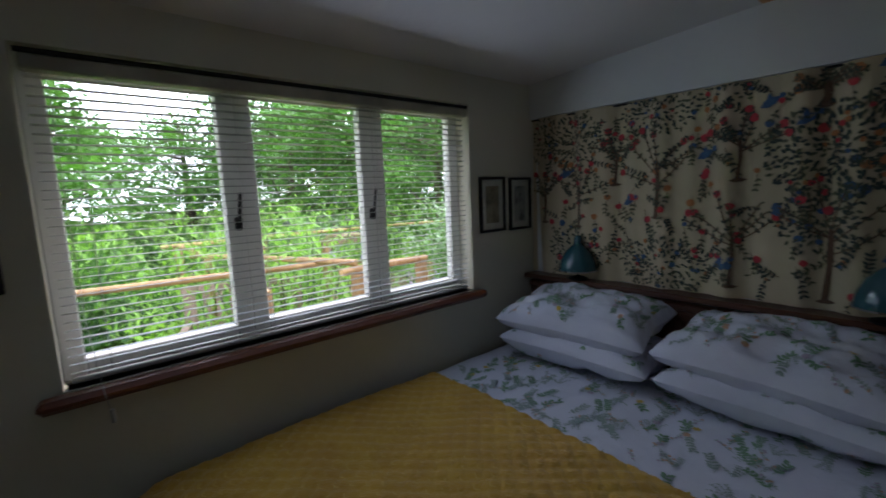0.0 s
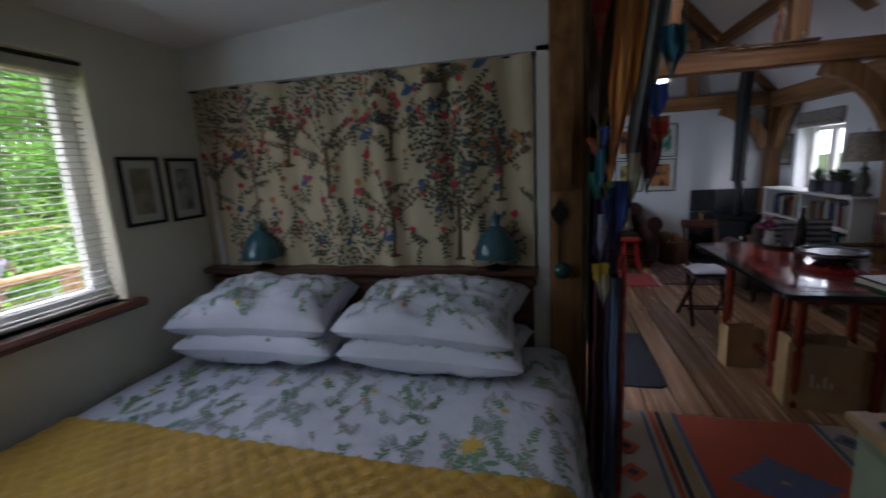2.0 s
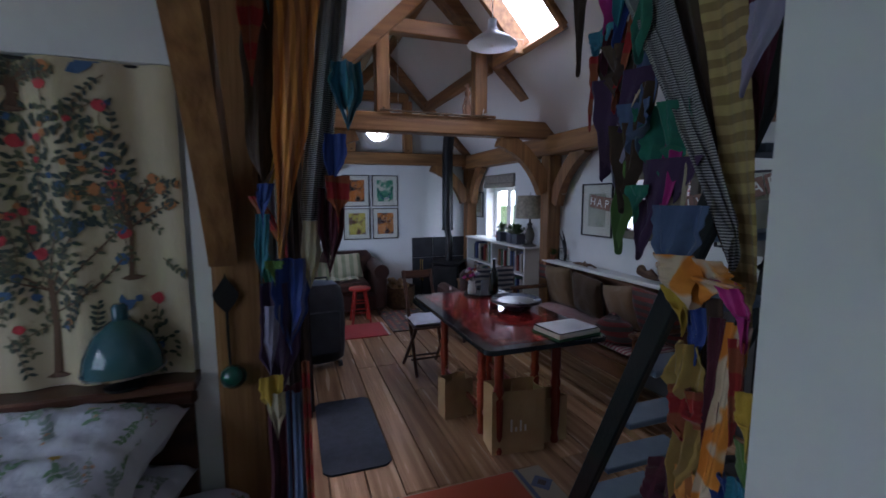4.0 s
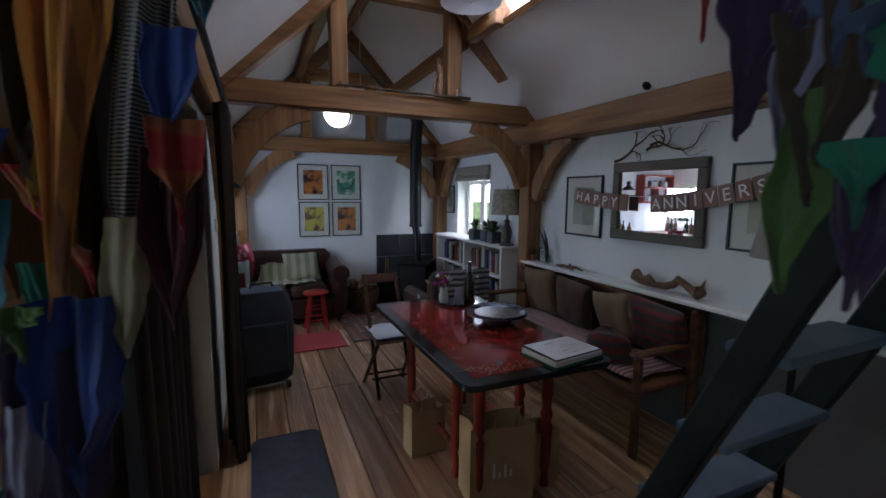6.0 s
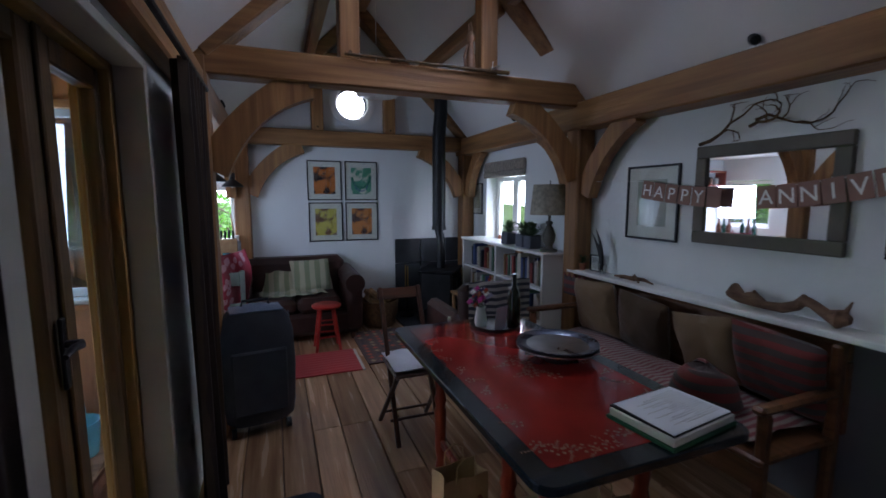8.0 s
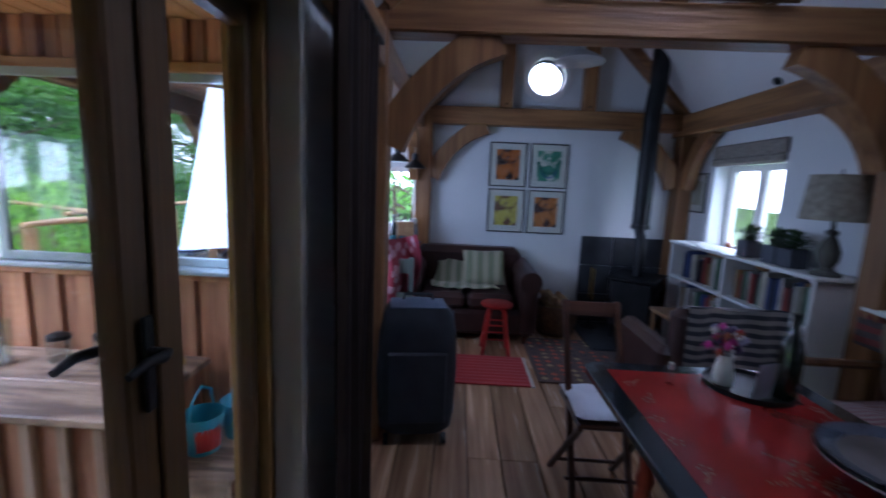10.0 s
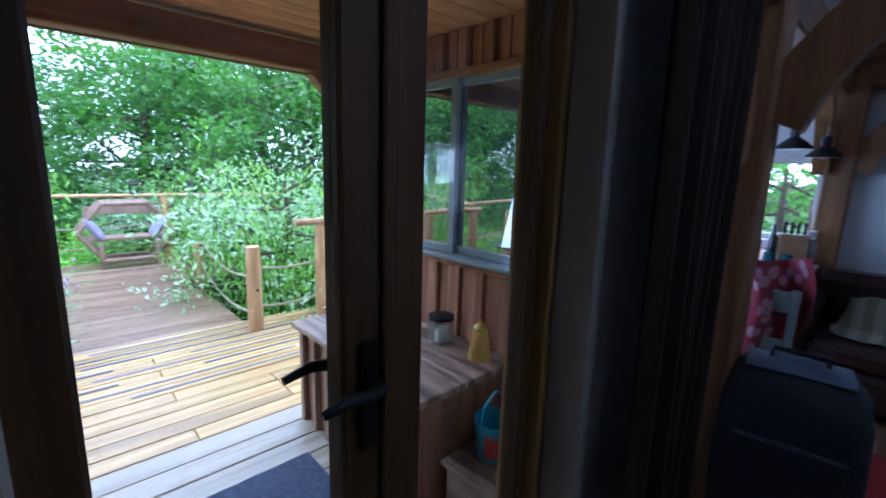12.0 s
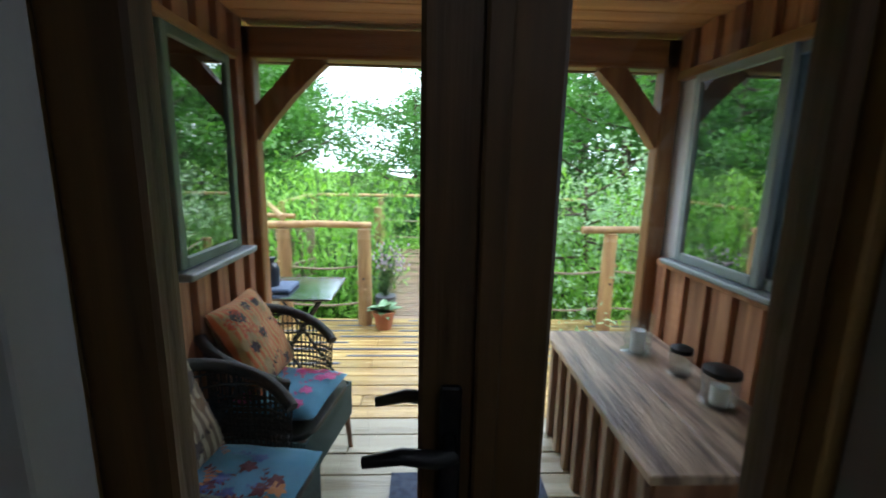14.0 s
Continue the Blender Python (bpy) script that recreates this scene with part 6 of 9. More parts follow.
def opal(name, c):
    """Thin white shade that lets some of the daylight through."""
    m = material(name, c, 0.35, bump=0.02, coat=0.3)
    N, L = m.node_tree.nodes, m.node_tree.links
    t, mx = N.new("ShaderNodeBsdfTranslucent"), N.new("ShaderNodeMixShader")
    t.inputs[0].default_value = (*c, 1)
    mx.inputs[0].default_value = 0.45
    L.new(N["Principled BSDF"].outputs[0], mx.inputs[1])
    L.new(t.outputs[0], mx.inputs[2])
    L.new(mx.outputs[0], N["Material Output"].inputs[0])
    return m


def pendant(at, top, r, m, lab, h=0.11):
    ob = thing("pendant_lamp", lab, "pendant lamp", at)
    part("shade", Geo().lathe([(r * 0.985, -0.002), (r, 0), (r * 0.97, 0.01), (r * 0.6, h * 0.5), (r * 0.25, h * 0.8), (0.03, h), (0.028, h * 1.5), (0.0, h * 1.55)], n=32), m, ob, smooth=True)
    part("cord", Geo().tube([(0, 0, h * 1.5), (0, 0, top - at[2])], 0.003, 6), WHITE, ob)
    part("bulb", Geo().lathe([(0.0, -0.01), (0.02, 0.0), (0.028, 0.02), (0.02, 0.045), (0.012, h * 0.9)], n=14), WHITE, ob, smooth=True)
pendant((4.70, -1.36, 2.58), 3.56, 0.17, opal("white_enamel", (0.8, 0.8, 0.82)), "white enamel coolie pendant lamp")
pendant((7.4, -1.36, 2.465), 3.56, 0.2, opal("grey_enamel", (0.75, 0.75, 0.75)), "grey enamel pendant lamp under the gable")
pendant((7.55, 0.12, 1.62), 2.1, 0.1, BLACK, "small black pendant lamp over the kitchen counter", 0.09)
pendant((7.85, 0.0, 1.58), 2.1, 0.1, BLACK, "small black pendant lamp over the kitchen counter", 0.09)

# curtains at the doors
VELV = stripes("dark_brown_velvet", (0.04, 0.022, 0.012), (0.022, 0.011, 0.008), 5, (1, 0, 0))
VELV.node_tree.nodes["Principled BSDF"].inputs["Sheen Weight"].default_value = 0.0
def drape(x0, x1, y, lab, n, z1=1.99, deep=1.0):
    g = Geo().sheet(lambda u, v: (x0 + u * (x1 - x0) + 0.01 * math.sin(v * 4 + u * 9) * (1 - v), y - deep * (0.035 * math.sin(u * n * 6.283) + 0.03 * (1 - v) * math.sin(u * 7)), 0.01 + v * (z1 - 0.01)), n * 10, 14, 0.002)
    tagged(part("door_curtain", g, VELV, smooth=True), lab, "curtain", "door curtains")
drape(4.965, 5.46, -0.075, "heavy dark brown curtain gathered beside the glazed doors", 6)
drape(3.3, 3.87, -0.02, "heavy dark brown curtain drawn back at the door", 6, 2.0, 0.4)
part("curtain_pole", Geo().tube([(3.55, -0.1, 1.99), (5.5, -0.1, 1.99)], 0.012, 8), IRON, kind="structure")

# suitcase
sc = thing("suitcase", "large dark grey-blue suitcase standing upright", "suitcase", (5.99, -0.24, 0), 8)
NYL = material("dark_nylon", (0.03, 0.035, 0.045), 0.55, dark=(0.02, 0.023, 0.03), scale=8, bump=0.3, bump_scale=250)
NYL2 = material("blue_grey_nylon", (0.13, 0.17, 0.24), 0.5, dark=(0.09, 0.12, 0.18), scale=8, bump=0.3, bump_scale=250)
body = Geo()
prof = [(0.0, 0.06), (0.75, 0.06), (0.95, 0.10), (1.0, 0.2), (1.04, 0.45), (1.0, 0.68), (0.9, 0.78), (0.72, 0.83), (0.0, 0.84)]
rings = []
for s, z in prof:
    for k in range(28):
        a = 2 * math.pi * k / 28
        cx, sy_ = math.cos(a), math.sin(a)
        q = 1 / (abs(cx) ** 4 + abs(sy_) ** 4) ** 0.25
        rings.append((0.13 * s * q * cx, 0.215 * s * q * sy_, z))
rings = [(x, y, z * 0.94) for x, y, z in rings]
body.add(rings, [(i * 28 + k, i * 28 + (k + 1) % 28, (i + 1) * 28 + (k + 1) % 28, (i + 1) * 28 + k) for i in range(len(prof) - 1) for k in range(28)])
part("body", body, NYL, sc, smooth=True)
part("lid_pad", Geo().sheet(lambda u, v: (-0.1 + 0.2 * u, -0.15 + 0.3 * v, 0.785 + 0.03 * math.sin(math.pi * u) * math.sin(math.pi * v)), 8, 10, 0.006), NYL2, sc, "blue-grey padded top", True)
part("handle", Geo().tube([(0, -0.08, 0.80), (0, -0.075, 0.835), (0, 0.075, 0.835), (0, 0.08, 0.80)], 0.009, 8), NYL, sc)
part("pocket", Geo().cbox(-0.155, -0.128, -0.16, 0.16, 0.15, 0.55, 0.012), NYL, sc)
for x, y in ((-0.09, -0.16), (-0.09, 0.16), (0.09, -0.16), (0.09, 0.16)):
    part("wheel", Geo().tube([(x - 0.0, y - 0.014, 0.03), (x, y + 0.014, 0.03)], 0.03, 14), IRON, sc)
part("zip", Geo().tube([(0.02, 0.222, 0.12), (0.02, 0.226, 0.45), (0.02, 0.2, 0.74)], 0.004, 5).tube([(0.02, -0.222, 0.12), (0.02, -0.226, 0.45), (0.02, -0.2, 0.74)], 0.004, 5), NYL2, sc)

# stool, red mat, patterned rug, basket
so = thing("stool", "small round red-painted wooden stool", "stool", (7.33, -0.81, 0))
RP = material("red_paint", (0.42, 0.03, 0.02), 0.4, dark=(0.32, 0.02, 0.015), scale=6, bump=0.1)
part("seat", Geo().lathe([(0, 0.415), (0.13, 0.415), (0.14, 0.425), (0.14, 0.437), (0.13, 0.445), (0, 0.445)], n=24), RP, so, smooth=True)
for a in (45, 135, 225, 315):
    c, s = math.cos(radians(a)), math.sin(radians(a))
    part("leg", Geo().tube([(0.16 * c, 0.16 * s, 0), (0.085 * c, 0.085 * s, 0.42)], [0.015, 0.017], 10), RP, so, smooth=True)
for z, r in ((0.14, 0.135), (0.26, 0.113)):
    k = [(r * math.cos(radians(a)), r * math.sin(radians(a)), z) for a in (45, 135, 225, 315)]
    g = Geo()
    for i in range(4):
        g.tube([k[i], k[(i + 1) % 4]], 0.008, 8)
    part("stretcher", g, RP, so)
rm = thing("mat", "bright red cotton mat with a cream edge", "mat")
part("weave", Geo().sheet(lambda u, v: (6.66 + 0.54 * u, -1.03 + 0.62 * v, 0.010 + 0.0012 * math.sin(u * 60)), 40, 6, 0.008), cloth("red_cotton_mat", (0.45, 0.02, 0.018), weave=150), rm)
part("fringe", Geo().box(6.66, 7.20, -1.055, -1.031, 0.001, 0.009), cloth("cream_fringe", (0.6, 0.55, 0.48)), rm, "cream edge")
pr = thing("patterned_rug", "dark brown patterned wool rug before the stove", "rug")
part("weave", Geo().sheet(lambda u, v: (6.75 + 0.95 * u, -2.35 + 1.25 * v, 0.012), 10, 10, 0.010), cloth("brown_wool", (0.1, 0.05, 0.035), weave=120), pr)
random.seed(9)
P = Print(lambda a, b: (6.75 + a, -2.35 + b, 0.0135))
for i in range(11):
    for j in range(14):
        a, b = 0.06 + i * 0.083, 0.05 + j * 0.088
        P.poly(random.choice(("r", "b", "o")), [(a - 0.03, b), (a, b - 0.03), (a + 0.03, b), (a, b + 0.03)])
P.put({"r": KM["red"], "b": KM["sandy"], "o": KM["dk"]}, pr, "woven_pattern")
lb = thing("log_basket", "round wicker log basket full of split logs", "basket", (7.95, -1.47, 0))
WICK = material("wicker", (0.22, 0.12, 0.055), 0.7, dark=(0.1, 0.05, 0.025), scale=30, bump=0.8, bump_scale=120)
part("basket_wall", Geo().lathe([(0.0, 0.01), (0.16, 0.01), (0.2, 0.15), (0.21, 0.3), (0.225, 0.3), (0.215, 0.15), (0.17, 0.0), (0, 0)], n=28), WICK, lb, smooth=True)
for k in range(7):
    part("rim_weave", Geo().tube([((0.178 + k * 0.0065) * math.cos(a), (0.178 + k * 0.0065) * math.sin(a), 0.03 + k * 0.042) for a in (2 * math.pi * i / 24 for i in range(25))], 0.008, 5), WICK, lb)
for k in range(9):
    a = k * 1.1
    tagged(part("log", Geo().tube([(7.95 + 0.1 * math.cos(a) - 0.07, -1.47 + 0.1 * math.sin(a), 0.27 + 0.012 * k), (7.95 + 0.1 * math.cos(a) + 0.08, -1.44 + 0.1 * math.sin(a), 0.3 + 0.012 * k)], 0.035, 7), LOG), "split firewood log in the wicker basket", "log", "firewood logs")

# sofa
sf = thing("sofa", "dark brown leather sofa with worn arms", "sofa")
LEA = material("brown_leather", (0.06, 0.025, 0.018), 0.4, dark=(0.03, 0.013, 0.01), scale=5, bump=0.3, bump_scale=80, coat=0.1)
def soft(x0, x1, y0, y1, z0, z1, r=0.06):
    return rounded(x0, x1, y0, y1, r, z0, z1, c=min(r * 0.7, (z1 - z0) * 0.4))
part("base", soft(7.5, 8.26, -1.12, 0.0, 0.08, 0.32), LEA, sf, smooth=True)
part("seat_cushion", soft(7.48, 8.1, -0.98, -0.55, 0.32, 0.47), LEA, sf, smooth=True)
part("seat_cushion", soft(7.48, 8.1, -0.54, -0.11, 0.32, 0.47), LEA, sf, smooth=True)
part("backrest", soft(8.03, 8.28, -1.1, -0.02, 0.3, 0.82, 0.09), LEA, sf, smooth=True)
for y in (-1.2, -0.12):
    part("armrest", soft(7.46, 8.24, y, y + 0.17, 0.08, 0.6, 0.08).tube([(7.44, y + 0.085, 0.6), (8.2, y + 0.085, 0.62)], 0.1, 16), LEA, sf, smooth=True)
for x, y in ((7.56, -1.1), (7.56, -0.04), (8.2, -1.1), (8.2, -0.04)):
    part("foot", Geo().lathe([(0.02, 0), (0.03, 0.04), (0.025, 0.08)], (x, y, 0), 10), DARKWOOD, sf)
LEAFC = stripes("leaf_print_cream", (0.4, 0.36, 0.24), (0.22, 0.24, 0.14), 3, (0, 1, 0))
sb = part("sofa_blanket", Geo().sheet(lambda u, v: (7.62 + 0.62 * u + 0.02 * math.sin(v * 14), -0.85 + 0.62 * v + 0.03 * math.sin(u * 8), (0.50 + 0.40 * max(0, (u - 0.35)) ** 0.7 if u > 0.35 else 0.50) + 0.03 * noise.noise(Vector((u * 6, v * 6, 3))) ), 30, 30, 0.012), LEAFC, smooth=True)
tagged(sb, "cream leaf-printed blanket thrown over the sofa", "blanket")
g = Geo()
cushion(g, 0.36, 0.42, 0.14, n=14)
tagged(part("cushion", g.move(Matrix.Translation((7.9, -0.72, 0.64)) @ pose(0, 0, 0, 0, -62, 10)), LEAFC, smooth=True), "cream and olive leaf cushion on the leather sofa", "cushion")

# gable pictures
AB = [("rust and black abstract print in a black frame", (0.55, 0.16, 0.03), (0.04, 0.02, 0.02)), ("green swirling abstract print in a black frame", (0.08, 0.32, 0.2), (0.62, 0.6, 0.5)), ("yellow marbled abstract print in a thin frame", (0.6, 0.5, 0.1), (0.2, 0.1, 0.06)), ("orange and black abstract print in a black frame", (0.6, 0.22, 0.06), (0.08, 0.04, 0.04))]
for i, (y, z) in enumerate(((-0.93, 1.67), (-1.355, 1.67), (-0.935, 1.19), (-1.355, 1.19))):
    lab, c1, c2 = AB[i]
    m = material("abstract_print", c1, 0.7, dark=c2, scale=9, bump=0.02, spread=(0.44, 0.52), detail=2)
    ob, iw, ih = picture("picture", lab, (8.303, y, z), 0.385, 0.455, -90, BLACK, m, 0.06, 0.012)
    if i == 1:
        P = Print(lambda a, b: (a, -0.009, b))
        P.stem("g", [(0.11 * math.cos(t) , 0.05 + 0.13 * math.sin(t)) for t in [3.2 + k * 0.32 for k in range(11)]], 0.035)
        P.stem("k", [(0.08 * math.cos(t) , -0.02 + 0.1 * math.sin(t)) for t in [3.2 + k * 0.32 for k in range(10)]], 0.012)
        P.put({"g": SC["emerald"], "k": SC["blue"]}, ob, "brush_stroke")

# stove and flue
sv = thing("stove", "black cast-iron wood stove on a slate hearth", "stove", (7.9, -2.22, 0.03), -35)
part("firebox", Geo().cbox(-0.24, 0.24, -0.19, 0.19, 0.12, 0.58, 0.02), IRON, sv)
part("top_plate", Geo().cbox(-0.27, 0.27, -0.22, 0.22, 0.58, 0.605, 0.008), IRON, sv)
part("stove_door", Geo().cbox(-0.19, 0.19, -0.215, -0.188, 0.18, 0.52, 0.01), IRON, sv)
part("door_glass", Geo().cbox(-0.14, 0.14, -0.222, -0.214, 0.24, 0.47, 0.004), material("sooty_glass", (0.01, 0.01, 0.01), 0.1, bump=0.0), sv)
part("stove_handle", Geo().tube([(0.165, -0.22, 0.3), (0.165, -0.25, 0.3), (0.165, -0.25, 0.42)], 0.007, 8), CHROME, sv)
for x in (-0.2, 0.2):
    for y in (-0.15, 0.15):
        part("leg", Geo().lathe([(0.015, 0), (0.025, 0.12)], (x, y, 0), 8), IRON, sv)
part("flue_pipe", Geo().tube([(0, 0, 0.6), (0, 0, 0.95), (0.03, 0.03, 1.05), (0.03, 0.03, 1.1)], 0.05, 18).tube([(0.03, 0.03, 1.08), (0.03, 0.03, 2.15), (0.0, 0.0, 2.40), (0, 0, 2.9)], 0.078, 20), IRON, sv, smooth=True)
part("flue_collar", Geo().tube([(0.03, 0.03, 1.06), (0.03, 0.03, 1.1)], 0.085, 20), IRON, sv)
tool = thing("fire_tools", "brass-handled fire tools beside the stove", "fire tools", (8.1, -1.85, 0.03))
BRASS = material("brass", (0.6, 0.4, 0.12), 0.3, metal=1.0, bump=0.03)
part("stand", Geo().lathe([(0, 0), (0.09, 0), (0.09, 0.015), (0.01, 0.03), (0.008, 0.6), (0, 0.61)], n=16), IRON, tool)
part("tool_handle", Geo().tube([(0.05, 0, 0.3), (0.05, 0, 0.62)], 0.008, 8).tube([(-0.05, 0, 0.3), (-0.05, 0, 0.62)], 0.008, 8), BRASS, tool)

# bookcase, books, plants, lamp
bk = thing("bookcase", "cream painted bookcase under the window", "bookcase")
for x in (6.14, 6.98, 7.79):
    part("side", Geo().cbox(x, x + 0.03, -2.74, -2.47, 0, 0.985, 0.004), WHITE, bk)
part("top", Geo().cbox(6.12, 7.84, -2.745, -2.455, 0.985, 1.01, 0.006), WHITE, bk)
for z in (0.05, 0.36, 0.67):
    part("shelf", Geo().cbox(6.17, 7.79, -2.74, -2.48, z, z + 0.022, 0.003), WHITE, bk)
part("back_panel", Geo().box(6.17, 7.79, -2.745, -2.74, 0.0, 0.985), WHITE, bk)
random.seed(12)
BM = [material("book_cloth", c, 0.6, bump=0.05) for c in ((0.05, 0.08, 0.2), (0.3, 0.05, 0.04), (0.5, 0.45, 0.35), (0.03, 0.03, 0.035), (0.1, 0.2, 0.12), (0.55, 0.5, 0.45), (0.35, 0.2, 0.08))]
BN = ["dark blue", "red", "cream", "black", "green", "off-white", "tan"]
for z in (0.695, 0.385, 0.075):
    for xa, xb in ((6.19, 6.95), (7.03, 7.76)):
        x = xa
        while x < xb - 0.04:
            w, h, d = random.uniform(0.018, 0.042), random.uniform(0.18, 0.255), random.uniform(0.13, 0.18)
            k = random.randrange(7)
            ob = part("book", Geo().cbox(x, x + w, -2.70, -2.70 + d, z - 0.003, z - 0.003 + h, 0.002), BM[k])
            tagged(ob, BN[k] + " cloth-bound book on the bookcase shelf", "book", "books in the bookcase")
            x += w + 0.0015
tl = thing("table_lamp", "turned grey table lamp with a linen drum shade", "table lamp", (6.22, -2.58, 1.01))
part("base", Geo().lathe([(0, 0), (0.075, 0), (0.078, 0.015), (0.04, 0.03), (0.03, 0.05), (0.05, 0.09), (0.055, 0.14), (0.035, 0.2), (0.018, 0.23), (0.03, 0.245), (0.03, 0.26), (0.012, 0.27), (0.01, 0.34)], n=24), material("weathered_grey_wood", (0.16, 0.15, 0.12), 0.7, bump=0.3), tl, smooth=True)
part("shade", Geo().lathe([(0.165, 0.32), (0.14, 0.575), (0.137, 0.575), (0.162, 0.32)], n=32), material("linen_shade", (0.42, 0.37, 0.28), 0.9, scale=30, bump=0.3, bump_scale=300), tl, smooth=True)
part("finial", Geo().tube([(0, 0, 0.34), (0, 0, 0.61)], 0.004, 6).tube([(-0.137, 0, 0.57), (0.137, 0, 0.57)], 0.002, 5), IRON, tl)
for x, s, r in ((6.62, 1, 0.13), (6.9, 2, 0.11), (6.48, 7, 0.1)):
    pp = thing("potted_plant", "bushy green plant in a dark square pot on the bookcase", "plant", (x, -2.58, 1.01), group="plants on the bookcase")
    part("pot", Geo().cbox(-0.06, 0.06, -0.06, 0.06, 0, 0.12, 0.006), LEADGREY, pp)
    part("leaves", leafy(150, r, 0.16, 0.05, s, 0.3).move(Matrix.Translation((0, 0, 0.11))), LEAFM, pp)
rgb = thing("figurine", "small orange-red figure on the window sill", "figurine", (7.5, -2.8, 0.94))
part("figure", Geo().lathe([(0, 0), (0.03, 0), (0.036, 0.03), (0.02, 0.07), (0.024, 0.09), (0.0, 0.115)], n=14), TERRA, rgb, smooth=True)

# armchair with blanket, side table
ac = thing("armchair", "dark red-brown armchair seen from behind the table", "armchair")
part("seat", soft(6.1, 6.75, -2.3, -1.72, 0.12, 0.42), LEA, ac, smooth=True)
part("backrest", soft(6.05, 6.22, -2.32, -1.7, 0.12, 0.80, 0.07), LEA, ac, smooth=True)
for y in (-2.38, -1.78):
    part("armrest", soft(6.1, 6.78, y, y + 0.14, 0.12, 0.56, 0.06), LEA, ac, smooth=True)
for x, y in ((6.15, -2.3), (6.15, -1.75), (6.7, -2.3), (6.7, -1.75)):
    part("foot", Geo().lathe([(0.018, 0), (0.026, 0.12)], (x, y, 0), 8), DARKWOOD, ac)
BLK = stripes("striped_wool", (0.04, 0.045, 0.06), (0.3, 0.28, 0.26), 6, (0, 0, 1))
bl = part("wool_blanket", Geo().sheet(lambda u, v: (6.035 + 0.21 * (v > 0.5) * min(1, (v - 0.5) * 8) + 0.012 * math.sin(u * 19), -2.28 + 0.54 * u, 0.40 + 0.42 * (1 - abs(2 * v - 1)) ** 0.8 + 0.01 * math.sin(u * 9)), 30, 24, 0.006), BLK, smooth=True)
tagged(bl, "dark striped wool blanket over the armchair back", "blanket")
stb = thing("side_table", "small wooden side table near the stove", "side table", (7.22, -2.3, 0))
part("top", Geo().cbox(-0.2, 0.2, -0.15, 0.15, 0.43, 0.46, 0.006), PALEWOOD, stb)
for x, y in ((-0.17, -0.12), (-0.17, 0.12), (0.17, -0.12), (0.17, 0.12)):
    part("leg", Geo().cbox(x - 0.015, x + 0.015, y - 0.015, y + 0.015, 0, 0.43, 0.003), PALEWOOD, stb)

# paper bags
KRAFT = material("kraft_paper", (0.5, 0.34, 0.18), 0.8, dark=(0.42, 0.27, 0.13), scale=8, bump=0.2, bump_scale=30)
def paper_bag(at, rz, w, d, h, lab, mark=False):
    ob = thing("paper_bag", lab, "paper bag", at, rz, group="brown paper bags")
    g = Geo()
    t = 0.0015
    corners = [(-1, -1), (1, -1), (1, 1), (-1, 1), (-1, -1)]

    def fn(u, v):
        k = min(int(u * 4), 3)
        q = u * 4 - k
        (sx, sy), (ex, ey) = corners[k], corners[k + 1]
        x, y = (sx + (ex - sx) * q) * w / 2, (sy + (ey - sy) * q) * d / 2
        if sx == ex:
            x -= sx * 0.35 * d / 2 * math.sin(math.pi * q) * v ** 1.5
        else:
            y += 0.008 * math.sin(q * 7 + v * 3) * v * math.sin(math.pi * q)
        return (x, y, 0.003 + (h - 0.003) * v)

    part("paper", g.sheet(fn, 40, 8, t), KRAFT, ob)
    part("bag_base", Geo().box(-w / 2, w / 2, -d / 2, d / 2, 0, 0.003), KRAFT, ob)
    for y in (-d / 2, d / 2):
        part("string_handle", Geo().tube([(-0.05, y, h - 0.02), (-0.045, y, h + 0.06), (0, y, h + 0.09), (0.045, y, h + 0.06), (0.05, y, h - 0.02)], 0.0025, 6), KRAFT, ob)
    if mark:
        m = Geo()
        for k, (x, b, tp) in enumerate(((-0.05, 0.14, 0.18), (-0.02, 0.14, 0.21), (0.01, 0.14, 0.17), (0.04, 0.14, 0.22))):
            m.cbox(x, x + 0.012, d / 2 + 0.001, d / 2 + 0.0025, b, tp, 0.0003)
        part("printed_mark", m, PAPER, ob, "white printed mark")
paper_bag((4.22, -1.30, 0), 82, 0.34, 0.18, 0.40, "large brown paper carrier bag under the table edge", True)
paper_bag((4.72, -1.10, 0), 95, 0.22, 0.12, 0.28, "smaller brown paper bag beside the table leg")
paper_bag((4.24, -1.52, 0), 88, 0.28, 0.14, 0.30, "brown paper bag in shadow under the table")

# kitchen corner
kc = thing("kitchen_counter", "pale green kitchen cupboards with a wooden end", "kitchen unit")
GRNP = material("pale_green_paint", (0.24, 0.28, 0.24), 0.5, bump=0.05)
part("carcass", Geo().cbox(7.35, 8.28, 0.02, 1.9, 0.08, 0.84, 0.004), GRNP, kc)
part("end_panel", Geo().cbox(7.33, 8.28, -0.005, 0.018, 0.0, 0.84, 0.003), OAK_Z, kc)
for k in range(4):
    part("cupboard_door", Geo().cbox(7.33, 7.349, 0.05 + k * 0.45, 0.47 + k * 0.45, 0.12, 0.8, 0.004), GRNP, kc)
    part("knob", Geo().lathe([(0, 0), (0.012, 0.002), (0.015, 0.018), (0, 0.024)], n=10).move(Matrix.Translation((7.33, 0.42 + k * 0.45, 0.7)) @ pose(0, 0, 0, 0, -90, 0)), CHROME, kc)
tagged(part("worktop", Geo().cbox(7.3, 8.29, -0.03, 1.95, 0.842, 0.88, 0.005), OAK_Y), "thick oak kitchen worktop", "worktop")
kb = thing("knife_block", "wooden knife block with black handles", "knife block", (7.7, 0.06, 0.88), 20)
